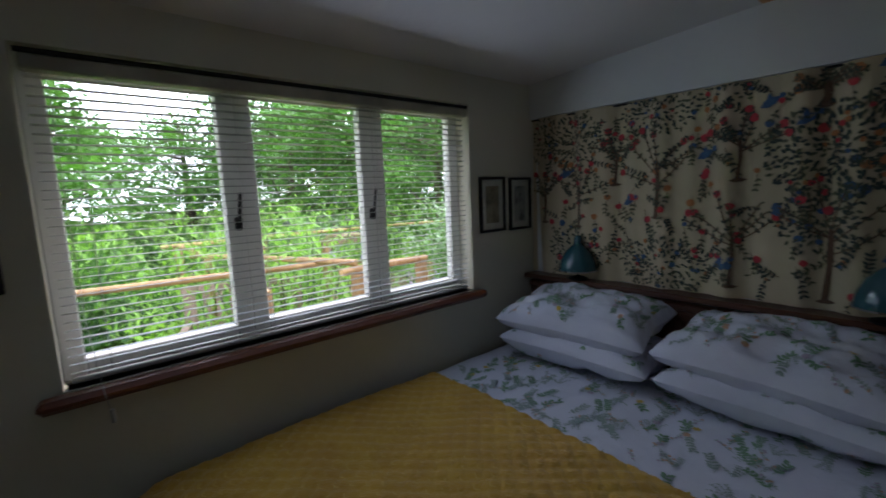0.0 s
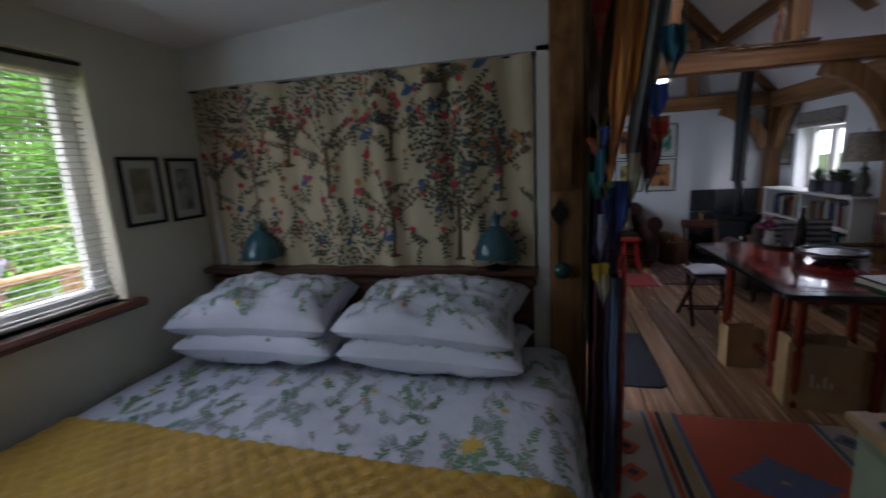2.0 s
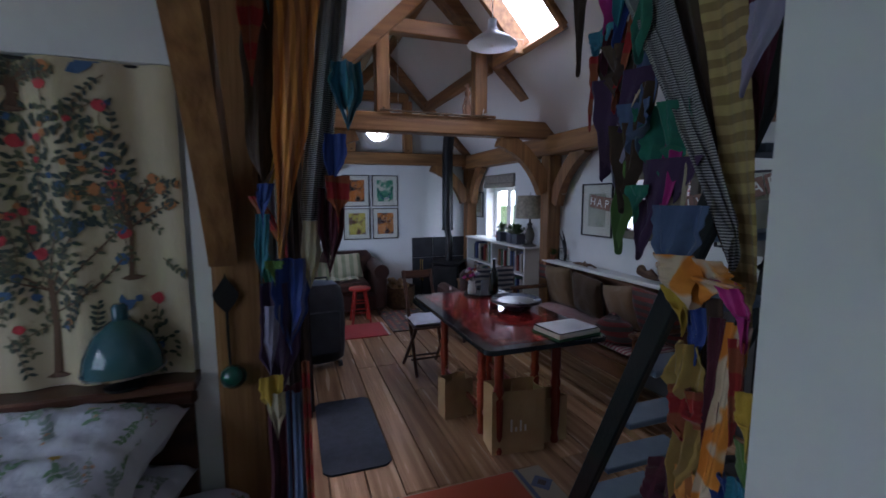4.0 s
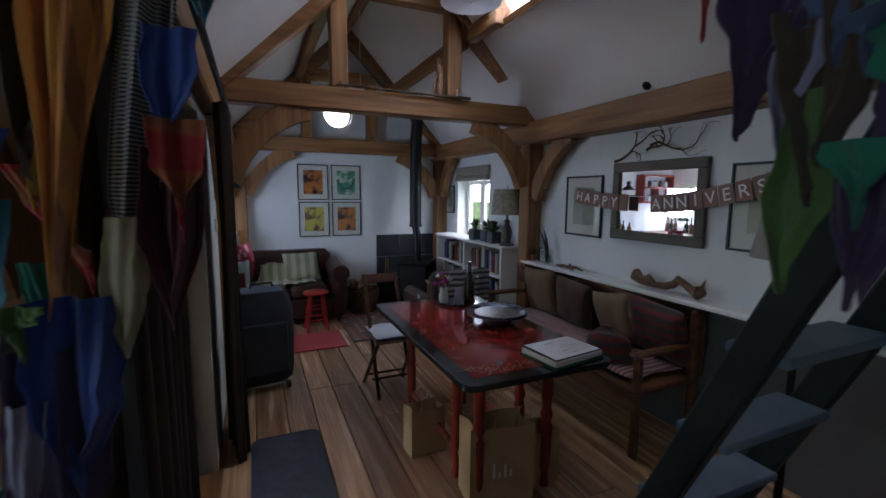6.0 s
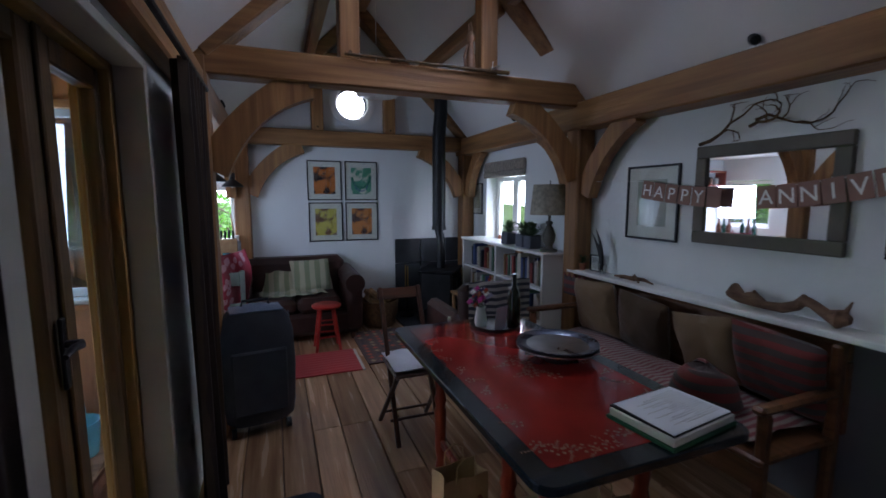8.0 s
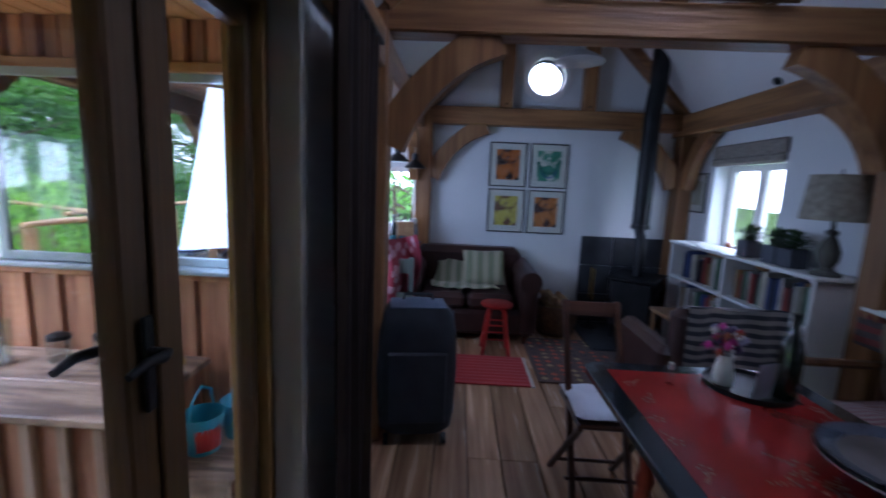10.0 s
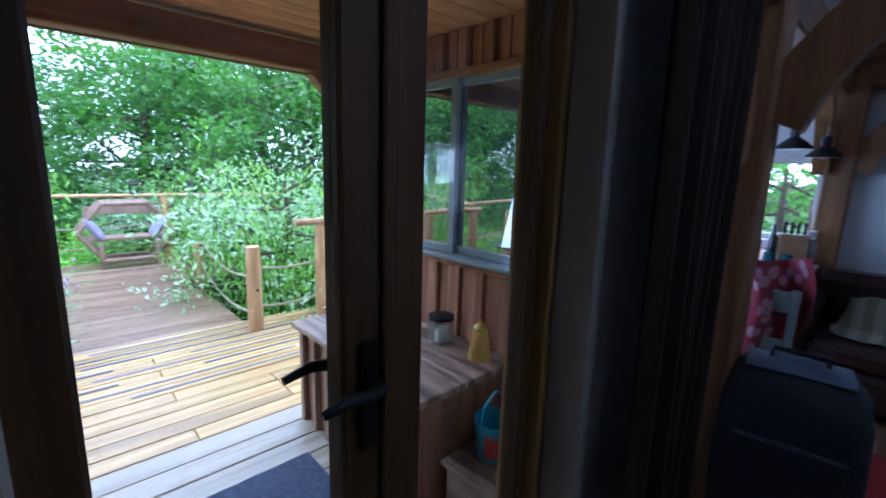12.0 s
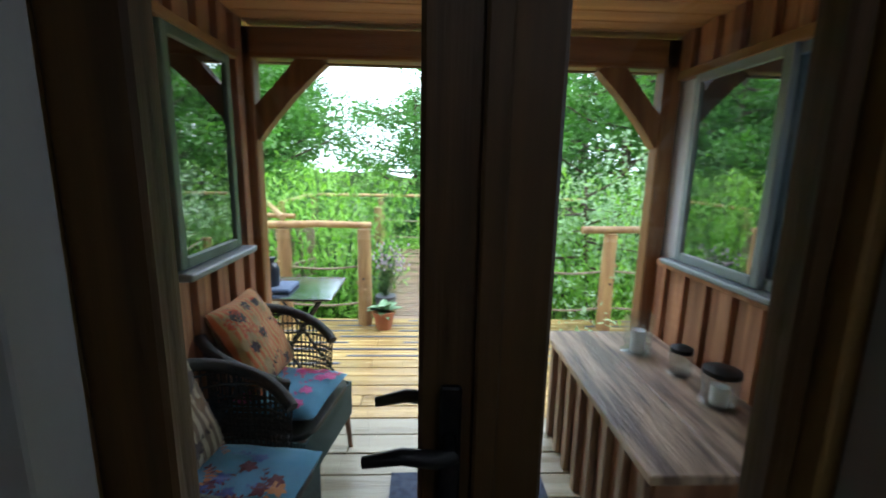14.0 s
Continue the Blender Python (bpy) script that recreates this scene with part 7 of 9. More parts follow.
part("block", Geo().cbox(-0.05, 0.05, -0.08, 0.08, 0, 0.2, 0.008), PALEWOOD, kb)
for k in range(4):
    part("knife_handle", Geo().cbox(-0.02, 0.0, -0.06 + k * 0.035, -0.042 + k * 0.035, 0.2, 0.28, 0.004), BLACK, kb)
for i, (x, y, h, r, m, lab) in enumerate(((7.6, 0.24, 0.22, 0.03, TERRA, "amber oil bottle on the worktop"), (7.65, 0.16, 0.26, 0.028, BOT, "dark glass bottle on the worktop"), (7.9, 0.0, 0.16, 0.045, CHROME, "steel coffee pot on the worktop"), (8.05, 0.02, 0.2, 0.04, WHITE, "white utensil jar on the worktop"), (7.5, 0.14, 0.09, 0.035, ENAMEL, "turquoise mug on the worktop"), (7.48, 0.05, 0.09, 0.035, ENAMEL, "turquoise mug on the worktop"))):
    ob = thing("jar" if i > 1 else "bottle", lab, "kitchenware", (x, y, 0.88))
    part("body", Geo().lathe([(0, 0), (r, 0), (r * 1.05, h * 0.1), (r, h * 0.65), (r * (0.45 if i < 2 else 0.95), h * 0.78), (r * (0.4 if i < 2 else 1.0), h), (0, h)], n=18), m, ob, smooth=True)
g = Geo().tube([(8.05, 0.02, 1.0), (8.08, 0.05, 1.3)], 0.008, 6)
tagged(part("wooden_spoon", g, PALEWOOD), "wooden spoon standing in the utensil jar", "spoon")
tagged(part("tea_towel", Geo().sheet(lambda u, v: (7.38 + 0.22 * u, -0.1 + 0.2 * v, 0.90 + 0.03 * noise.noise(Vector((u * 5, v * 5, 1))) + 0.01), 14, 12, 0.004), SC["slate"], smooth=True), "crumpled blue tea towel on the worktop", "towel")
ap = part("oilcloth_apron", Geo().sheet(lambda u, v: (6.48 + 0.06 * math.sin(u * 9 + v * 2) + 0.12 * u, 0.10 - 0.28 * u + 0.02 * math.sin(v * 7), 0.55 + 0.56 * v - 0.05 * math.sin(u * 3)), 24, 20, 0.003), cloth("red_apron", (0.35, 0.03, 0.05), rough=0.5), smooth=True)
tagged(ap, "red and pink floral apron hung over a chair back", "apron")
random.seed(14)
P = Print(lambda a, b: (6.478 + 0.06 * math.sin(a * 9 + b * 2) + 0.12 * a, 0.10 - 0.28 * a + 0.02 * math.sin(b * 7), 0.55 + 0.56 * b - 0.05 * math.sin(a * 3)))
for _ in range(45):
    P.blob("p", random.uniform(0.05, 0.95), random.uniform(0.05, 0.95), 0.05, 7)
P.put({"p": cloth("pink_petal", (0.6, 0.35, 0.38))}, ap, "flower_print")
kch = thing("kitchen_chair", "grey painted wooden chair behind the suitcase", "chair", (6.68, 0.06, 0), 10)
for x, y in ((-0.17, -0.17), (-0.17, 0.17), (0.17, -0.17), (0.17, 0.17)):
    part("leg", Geo().cbox(x - 0.017, x + 0.017, y - 0.017, y + 0.017, 0, 0.44 if x > 0 else 0.94, 0.004), GRNP, kch)
part("seat", Geo().cbox(-0.2, 0.2, -0.2, 0.2, 0.44, 0.465, 0.008), GRNP, kch)
part("back_rail", Geo().cbox(-0.18, -0.16, -0.153, 0.153, 0.83, 0.93, 0.004).cbox(-0.18, -0.16, -0.153, 0.153, 0.64, 0.70, 0.004), GRNP, kch)
kt = thing("tiled_counter_window", "yellow bowl on the kitchen window ledge", "bowl", (5.99, 0.55, 0.972))
part("bowl_body", Geo().lathe([(0, 0.003), (0.05, 0.003), (0.09, 0.08), (0.095, 0.08), (0.055, 0.0), (0, 0)], n=20), material("yellow_glaze", (0.6, 0.42, 0.03), 0.2, bump=0.02), kt, smooth=True)
kt.name = "yellow_bowl"
structure("window_ledge_kitchen", Geo().cbox(5.9, 6.25, 0.3, 1.95, 0.93, 0.97, 0.005), OAK_Y)
for k in range(4):
    ob = thing("blue_glass", "small blue glass on the kitchen ledge", "glass", (6.1, 0.75 + k * 0.13, 0.972), group="blue glasses")
    part("body", Geo().lathe([(0, 0.003), (0.03, 0.003), (0.036, 0.1), (0.039, 0.1), (0.033, 0), (0, 0)], n=14), SC["blue"], ob, smooth=True)

# kitchen worktop under its north window, seen in the mirror
kc = thing("kitchen_cabinet", "cream painted kitchen cabinets under a timber worktop", "cabinet")
KCREAM = material("cream_cabinet_paint", (0.5, 0.46, 0.36), 0.5, dark=(0.42, 0.38, 0.3), scale=3, bump=0.08)
part("body", Geo().cbox(6.28, 7.24, 1.45, 1.995, 0.05, 0.86, 0.004), KCREAM, kc)
for k in range(2):
    part("door", Geo().cbox(6.3 + k * 0.46, 6.72 + k * 0.46, 1.43, 1.449, 0.1, 0.82, 0.004), KCREAM, kc)
    part("knob", Geo().tube([(6.62 + k * 0.46, 1.43, 0.7), (6.62 + k * 0.46, 1.405, 0.7)], 0.012, 8), IRON, kc)
tagged(part("kitchen_worktop", Geo().cbox(6.27, 7.29, 1.41, 1.995, 0.862, 0.9, 0.006), PALEWOOD), "oiled timber kitchen worktop on the cream cabinets", "worktop")
ps = thing("wall_shelf", "dark red-brown wooden shelf with jars beside the window", "shelf")
part("shelf", Geo().cbox(8.12, 8.3, 1.12, 1.82, 1.40, 1.43, 0.004).cbox(8.12, 8.3, 1.12, 1.82, 1.66, 1.69, 0.004).cbox(8.12, 8.3, 1.12, 1.82, 1.88, 1.91, 0.004), LEGRED, ps)
part("side", Geo().cbox(8.12, 8.3, 1.095, 1.12, 1.40, 1.91, 0.004).cbox(8.12, 8.3, 1.82, 1.845, 1.40, 1.91, 0.004).cbox(8.12, 8.3, 1.46, 1.48, 1.43, 1.66, 0.004), LEGRED, ps)
for k in range(10):
    y, z = 1.19 + (k % 5) * 0.135, 1.431 if k < 5 else 1.691
    jj = thing("storage_jar", ("dark brown kitchen jar on the shelf", "cream pottery jar on the shelf")[k % 2], "jar", (8.21, y, z), group="jars on the kitchen shelf")
    part("body", Geo().lathe([(0, 0), (0.032, 0), (0.036, 0.05), (0.034, 0.09), (0.02, 0.1), (0, 0.1)], n=16), (OLDOAK, WHITE)[k % 2], jj, smooth=True)
    part("lid", Geo().lathe([(0, 0.1), (0.026, 0.1), (0.026, 0.118), (0, 0.12)], n=16), IRON, jj, smooth=True)
for k in range(6):
    bt = thing("bottle", ("dark green glass bottle on the worktop", "amber oil bottle on the worktop")[k % 2], "bottle", (7.45 + k * 0.13, 1.6 + 0.06 * (k % 3), 0.88), group="bottles on the kitchen worktop")
    part("body", Geo().lathe([(0, 0), (0.035, 0), (0.036, 0.14), (0.014, 0.19), (0.013, 0.25), (0, 0.25)], n=16), (KNOB, SILLWOOD)[k % 2], bt, smooth=True)
    part("cap", Geo().lathe([(0, 0.25), (0.016, 0.25), (0.016, 0.27), (0, 0.27)], n=12), IRON, bt)
# ---------- boards and cladding ----------
def board_mesh(name, w, l, t, m, c=0.003):
    me = part(name, Geo().cbox(0, l, 0, w, -t, 0, c), m)
    data = me.data
    bpy.data.objects.remove(me)
    return data


def lay(name, data, parent, at, rz=0, m=None):
    o = new(name, data)
    o.parent = parent
    o.matrix_basis = (m or Matrix.Translation(at) @ pose(0, 0, 0, 0, 0, rz))
    return o


random.seed(3)
fl0 = structure("floor", Geo().box(-0.8, 8.3, -2.765, 0.2, -0.3, -0.03).box(-0.8, 3.46, 0.2, 2.0, -0.3, -0.03).box(5.8, 8.3, 0.2, 2.0, -0.3, -0.03), DARKWOOD, "worn reddish-brown wide floorboards")
y = -2.765
cache = {}
while y < 1.95:
    w = random.choice((0.16, 0.18, 0.2, 0.17))
    if y + w > 1.97:
        w = 1.97 - y
    x = -0.8
    porch = y + w > 0.22
    while x < 8.29:
        if porch and 3.4 < x < 5.8:
            x = 5.8
        end = 3.46 if porch and x < 3.4 else 8.3
        l = random.choice((1.8, 2.4, 3.0))
        if x + l > end - 0.3:
            l = end - x
        l = round(l, 3)
        key = (round(w, 3), l)
        if key not in cache:
            cache[key] = board_mesh("floorboard", w - 0.005, l - 0.002, 0.03, FLOORWOOD, 0.004)
        lay("floorboard", cache[key], fl0, (x, y, random.uniform(-0.0015, 0.0)))
        x += l
    y += w

dk = structure("deck", Geo().box(2.2, 7.2, 0.24, 3.75, -0.28, -0.16).box(3.92, 5.42, 3.75, 7.4, -0.28, -0.16).box(2.4, 6.2, 5.6, 7.6, -0.29, -0.165), DOORWOOD, "wet weathered timber deck")
cache = {}
y = 0.245
STRIP = material("anti_slip_strip", (0.09, 0.11, 0.15), 0.8, bump=0.5, bump_scale=200)
while y < 3.72:
    w = 0.165 if y < 1.93 else 0.135
    x = 2.2 + random.choice((0, -0.6, -1.2))
    while x < 7.2:
        l = random.choice((1.2, 1.8, 2.4))
        if (w, l) not in cache:
            cache[(w, l)] = board_mesh("deck_board", w - 0.007, l - 0.004, 0.035, DECK if w > 0.15 else DECKY, 0.004)
        lay("deck_board", cache[(w, l)], dk, (x, y, -0.08 + random.uniform(-0.002, 0.002)))
        if y > 2.6:
            part("anti_slip_strip", Geo().cbox(x + 0.1 + 0.3 * random.random(), x + l - 0.25, y + 0.05, y + 0.075, -0.081, -0.076, 0.001), STRIP, dk)
        x += l
    y += w
wb = board_mesh("deck_board", 0.128, 1.5, 0.035, DECKF, 0.004)
y = 3.76
while y < 5.6:
    lay("deck_board", wb, dk, (3.92, y, -0.08 - 0.0 * y))
    y += 0.136
wb = board_mesh("deck_board", 0.128, 3.8, 0.035, DECKF, 0.004)
while y < 7.5:
    lay("deck_board", wb, dk, (2.4, y, -0.08))
    y += 0.136

# porch cladding: boards and cover battens
pw = structure("porch_wall_right", Geo().box(5.77, 5.79, 0.24, 2.1, -0.25, 0.945).box(5.77, 5.79, 0.24, 2.1, 1.93, 2.2), CLAD, "red-brown larch board-and-batten porch wall")
pl = structure("porch_wall_left", Geo().box(3.422, 3.44, 0.248, 2.1, -0.25, 1.02).box(3.422, 3.44, 0.248, 2.1, 1.93, 2.2).box(3.422, 3.44, 0.248, 1.3, 1.02, 1.93).box(3.422, 3.44, 1.845, 2.1, 1.02, 1.93), CLAD, "red-brown larch board-and-batten porch wall")
def vb(parent, x, y, w, z0, z1, face, t=0.022):
    part("cladding_board", Geo().cbox(min(x, x + face * t), max(x, x + face * t), y, y + w, z0, z1, 0.003), CLAD, parent)
y = 0.25
i = 0
while y < 2.08:
    w = 0.075
    far = i % 2
    vb(pw, 5.77 if not far else 5.77, y, 0.085 if far else w, -0.1, 0.94, -1, 0.034 if far else 0.014)
    vb(pw, 5.77, y, 0.06, 1.93, 2.14, -1, 0.034 if far else 0.014)
    vb(pl, 3.44, y, 0.06, -0.1, 0.985 if 1.2 < y < 1.9 else 2.14, 1, 0.034 if far else 0.014)
    if 1.2 < y < 1.9:
        vb(pl, 3.44, y, 0.06, 1.96, 2.14, 1, 0.034 if far else 0.014)
    y += 0.088
    i += 1
part("window_head_trim", Geo().cbox(5.72, 5.772, 0.26, 2.0, 1.90, 1.945, 0.004), OAK_Y, pw)
part("window_head_trim", Geo().cbox(3.44, 3.49, 1.24, 1.9, 1.925, 1.965, 0.004), OAK_Y, pl)
part("sill_trim", Geo().cbox(5.72, 5.772, 0.26, 2.0, 0.91, 0.945, 0.004), CLAD, pw)
for x, p_ in ((3.45, pl), (5.73, pw)):
    part("corner_post", Geo().cbox(x - 0.05, x + 0.05, 2.05, 2.15, -0.08, 2.12, 0.008), OAK_Z, kind="structure", label="oak corner post of the porch")
pc = structure("porch_ceiling", Geo().box(3.42, 5.85, 0.24, 2.2, 2.17, 2.2), CLADCEIL, "boarded honey-coloured porch ceiling")
y = 0.245
cb = board_mesh("ceiling_board", 0.13, 2.34, 0.02, CLADCEIL, 0.006)
while y < 2.1:
    lay("ceiling_board", cb, pc, (3.46, y, 2.165))
    y += 0.137
structure("porch_beam", Geo().bar((3.3, 2.10, 2.045), (5.85, 2.10, 2.045), 0.1, 0.15, c=0.008), OAK_X, "dark oak porch beam")
structure("porch_fascia", Geo().cbox(3.0, 6.4, 2.42, 2.46, 2.02, 2.10, 0.004), DOORWOOD, "dark fascia board beyond the porch beam")
structure("porch_roof", Geo().box(3.0, 6.4, 0.3, 2.46, 2.2, 2.26), CLADCEIL)
for x0, x1 in ((3.46, 3.83), (5.72, 5.37)):
    part("porch_brace", curve_brace((x0, 2.10, 1.60), (x1, 2.10, 2.0), (0.0, 0, 0.004), 0.08, 0.11, up=(0, 1, 0)), OAK_Z, kind="structure", label="dark oak porch brace")
# ---------- porch things ----------
BATTEN = material("weathered_batten", (0.42, 0.3, 0.2), 0.65, dark=(0.2, 0.12, 0.075), scale=4, stretch=(4, 4, 0.35), bump=0.4, bump_scale=18)
bn = thing("storage_bench", "low slatted timber storage bench with a thick plank top", "bench")
WORN = material("worn_plank", (0.44, 0.31, 0.215), 0.4, dark=(0.13, 0.08, 0.055), scale=5, stretch=(3.5, 0.45, 1), spread=(0.4, 0.6), bump=0.6, bump_scale=22, detail=9, rough_var=0.15)
part("plank", Geo().cbox(5.09, 5.36, 0.77, 1.945, 0.495, 0.53, 0.005), WORN, bn)
part("plank", Geo().cbox(5.365, 5.70, 0.77, 1.945, 0.495, 0.53, 0.005), WORN, bn)
part("end_panel", Geo().cbox(5.14, 5.68, 0.82, 0.845, -0.08, 0.495, 0.004), CLAD, bn)
part("end_panel", Geo().cbox(5.14, 5.68, 1.9, 1.925, -0.08, 0.495, 0.004), CLAD, bn)
part("front_board", Geo().cbox(5.15, 5.17, 0.85, 1.9, -0.08, 0.495, 0.003), CLAD, bn)
for i in range(8):
    y = 0.845 + i * 0.145
    part("batten", Geo().cbox(5.118, 5.15, y, y + 0.045, -0.08, 0.49, 0.005), BATTEN, bn)


def hurricane(at, h, r, lab, dark=False, candle=0.12):
    ob = thing("glass_jar", lab, "candle jar", at, group="glass jars on the bench")
    part("glass", Geo().lathe([(0.0, 0.004), (r * 0.8, 0.004), (r * 0.95, 0.02), (r, h * 0.5), (r * 1.05, h), (r * 1.08, h), (r * 1.03, h * 0.5), (r, 0.015), (r * 0.85, 0), (0, 0)], n=28), CLEAR, ob, smooth=True)
    if candle:
        part("candle", Geo().lathe([(0, 0.006), (r * 0.5, 0.006), (r * 0.5, candle), (r * 0.46, candle - 0.004), (0, candle - 0.008)], n=20), WHITE, ob, "white candle", True)
    if dark:
        part("lid", Geo().lathe([(r * 0.6, h - 0.005), (r * 1.06, h), (r * 1.06, h + 0.018), (r * 0.5, h + 0.03), (0, h + 0.03)], n=24), IRON, ob, "dark metal lid", True)
    part("base", Geo().lathe([(0, 0), (r * 1.15, 0), (r * 1.18, 0.008), (r * 0.9, 0.014), (0, 0.014)], n=28), CLEAR, ob, smooth=True)
hurricane((5.48, 1.66, 0.53), 0.2, 0.065, "tall clear glass hurricane jar with a candle")
hurricane((5.56, 1.42, 0.53), 0.11, 0.045, "small clear glass jar with a dark lid", True, 0)
hurricane((5.57, 1.17, 0.53), 0.13, 0.065, "round clear glass jar with a dark rim and candle", True, 0.08)
cp = thing("coffee_pot", "yellow enamel coffee pot", "coffee pot", (5.58, 0.90, 0.53), 30)
YEN = material("yellow_enamel", (0.6, 0.38, 0.08), 0.25, dark=(0.52, 0.31, 0.06), scale=4, bump=0.03, coat=0.4)
part("pot", Geo().lathe([(0, 0), (0.06, 0), (0.062, 0.008), (0.036, 0.15), (0.038, 0.16), (0.03, 0.168), (0.012, 0.185), (0, 0.187)], n=26), YEN, cp, smooth=True)
part("knob", Geo().lathe([(0.005, 0.185), (0.01, 0.192), (0.006, 0.2), (0, 0.202)], n=12), YEN, cp, smooth=True)
part("spout", Geo().tube([(0.035, 0, 0.11), (0.055, 0, 0.15), (0.06, 0, 0.155)], [0.014, 0.008, 0.008], 10), YEN, cp, smooth=True)
part("handle", Geo().tube([(-0.036, 0, 0.14), (-0.075, 0, 0.13), (-0.08, 0, 0.09), (-0.05, 0, 0.05)], 0.006, 8), YEN, cp, smooth=True)
bs = thing("bench_end_shelf", "low brick-red shelf at the end of the storage bench", "shelf")
part("shelf", Geo().cbox(5.2, 5.7, 0.42, 0.76, 0.21, 0.235, 0.004), WORN, bs)
part("bracket", Geo().cbox(5.22, 5.26, 0.44, 0.74, -0.08, 0.21).cbox(5.62, 5.66, 0.44, 0.74, -0.08, 0.21), WORN, bs)
def bucket(at, m, m2, lab, r=0.085, h=0.17):
    ob = thing("watering_can", lab, "bucket", at)
    part("pail", Geo().lathe([(0, 0.003), (r * 0.75, 0.003), (r, h), (r * 1.04, h), (r * 0.8, 0), (0, 0)], n=24), m, ob, smooth=True)
    part("panel", Geo().sheet(lambda u, v: ((r * (0.8 + 0.2 * (0.15 + 0.6 * v)) + 0.002) * math.cos(3.3 + u * 1.5), (r * (0.8 + 0.2 * (0.15 + 0.6 * v)) + 0.002) * math.sin(3.3 + u * 1.5), h * (0.12 + 0.62 * v)), 10, 3, 0.0008), m2, ob, "painted side panel")
    part("handle", Geo().tube([(-r, 0, h), (-r * 0.8, 0, h + 0.08), (0, 0, h + 0.12), (r * 0.8, 0, h + 0.08), (r, 0, h)], 0.006, 8), m, ob)
TURQ = material("turquoise_tin", (0.03, 0.3, 0.42), 0.35, bump=0.05)
CYAN = material("pale_blue_tin", (0.1, 0.45, 0.62), 0.35, bump=0.05)
bucket((5.40, 0.64, 0.235), TURQ, material("red_tin", (0.5, 0.04, 0.03), 0.4, bump=0.05), "turquoise tin bucket with a red painted panel")
bucket((5.54, 0.54, 0.235), CYAN, CYAN, "pale blue tin bucket")
cr_ = thing("brick_stack", "stack of old red bricks under the shelf", "bricks")
BR = material("old_brick", (0.26, 0.09, 0.055), 0.8, dark=(0.14, 0.05, 0.035), scale=12, bump=0.5, per_object=0.3)
for j in range(4):
    for i in range(4):
        part("brick", Geo().cbox(5.28 + 0.012 * (j % 2), 5.50 + 0.012 * (j % 2), 0.43 + i * 0.075, 0.43 + i * 0.075 + 0.066, -0.08 + j * 0.064, -0.02 + j * 0.064, 0.004), BR, cr_)
mt = part("outdoor_mat", Geo().sheet(lambda u, v: (4.25 + 0.74 * u, 1.02 + 0.54 * v, -0.068 + 0.003 * noise.noise(Vector((u * 9, v * 9, 0)))), 40, 26, 0.008), material("blue_grey_mat", (0.13, 0.16, 0.24), 0.95, dark=(0.07, 0.09, 0.14), scale=30, bump=1.0, bump_scale=250))
tagged(mt, "blue-grey woven mat on the deck outside the doors", "doormat")

# wicker chairs
DWICK = material("dark_wicker", (0.035, 0.035, 0.032), 0.55, dark=(0.015, 0.015, 0.014), scale=50, bump=0.8, bump_scale=160)
TWICK = material("teal_grey_wicker", (0.09, 0.15, 0.15), 0.6, dark=(0.05, 0.09, 0.09), scale=50, bump=0.8, bump_scale=160)


def wicker_chair():
    ob = thing("wicker_chair", "dark woven wicker tub chair with tapered wooden legs", "chair", group="porch chairs")
    def shell(t):
        """t from -1 (one arm's front) through 0 (middle of the back) to 1."""
        a = t * radians(128)
        return Vector((-0.28 * math.cos(a), 0.29 * math.sin(a), 0)), 0.80 - 0.18 * abs(t) ** 2.2
    pts = []
    for k in range(41):
        p, h = shell(-1 + k / 20)
        pts.append((p.x * 1.06, p.y * 1.04, h))
    part("rim", Geo().tube(pts, 0.024, 10), DWICK, ob, smooth=True)
    g = Geo()
    for k in range(57):
        p, h = shell(-1 + k / 28)
        g.tube([(p.x * 0.98, p.y * 0.98, 0.40), (p.x * 1.05, p.y * 1.03, h)], 0.0045, 4, False)
    for j in range(16):
        z = 0.42 + j * 0.026
        row = []
        for k in range(41):
            p, h = shell(-1 + k / 20)
            if z < h:
                row.append((p.x * (0.98 + 0.06 * (z - 0.4)) + 0.004 * (-1) ** (k + j), p.y * 1.01, z))
        if len(row) > 2 and (j < 7 or j % 2 == 0):
            g.tube(row, 0.0055, 4, False)
    part("backrest", g, DWICK, ob, kind="stuff")
    def seat(u, v):
        return (-0.27 + 0.55 * u, (-0.27 + 0.54 * v), 0.40)
    part("seat", rounded(-0.26, 0.27, -0.27, 0.27, 0.1, 0.375, 0.405), DWICK, ob, smooth=True)
    s = Geo()
    for k in range(36):
        y = -0.262 + k * 0.015
        s.tube([(0.262, y, 0.385), (0.262, y, 0.20)], 0.007, 5)
        x = -0.25 + k * 0.0146
        for sy in (-0.268, 0.268):
            s.tube([(x, sy, 0.385), (x, sy, 0.20 + 0.08 * (k / 35 - 1) * 0)], 0.007, 5)
    part("skirt", s, TWICK, ob, "teal-grey woven skirt", kind="stuff")
    for x, y in ((-0.22, -0.22), (-0.22, 0.22), (0.23, -0.24), (0.23, 0.24)):
        part("leg", Geo().tube([(x * 1.12, y * 1.1, 0), (x, y, 0.38)], [0.012, 0.02], 10), OLDOAK, ob, smooth=True)
    return ob


wc = wicker_chair()
wc2 = copy_thing(wc, pose(3.71, 0.92, -0.08, 0, 0, -6))
wc.matrix_world = pose(3.71, 1.57, -0.08, 0, 0, -10)
BLUEC = cloth("blue_flower_cushion", (0.09, 0.27, 0.42))
ORC = stripes("orange_ikat", (0.5, 0.13, 0.04), (0.45, 0.3, 0.12), 10, (0, 1, 1))
BROWNC = stripes("brown_cream_ikat", (0.16, 0.11, 0.07), (0.45, 0.38, 0.26), 8, (0, 1, 0))
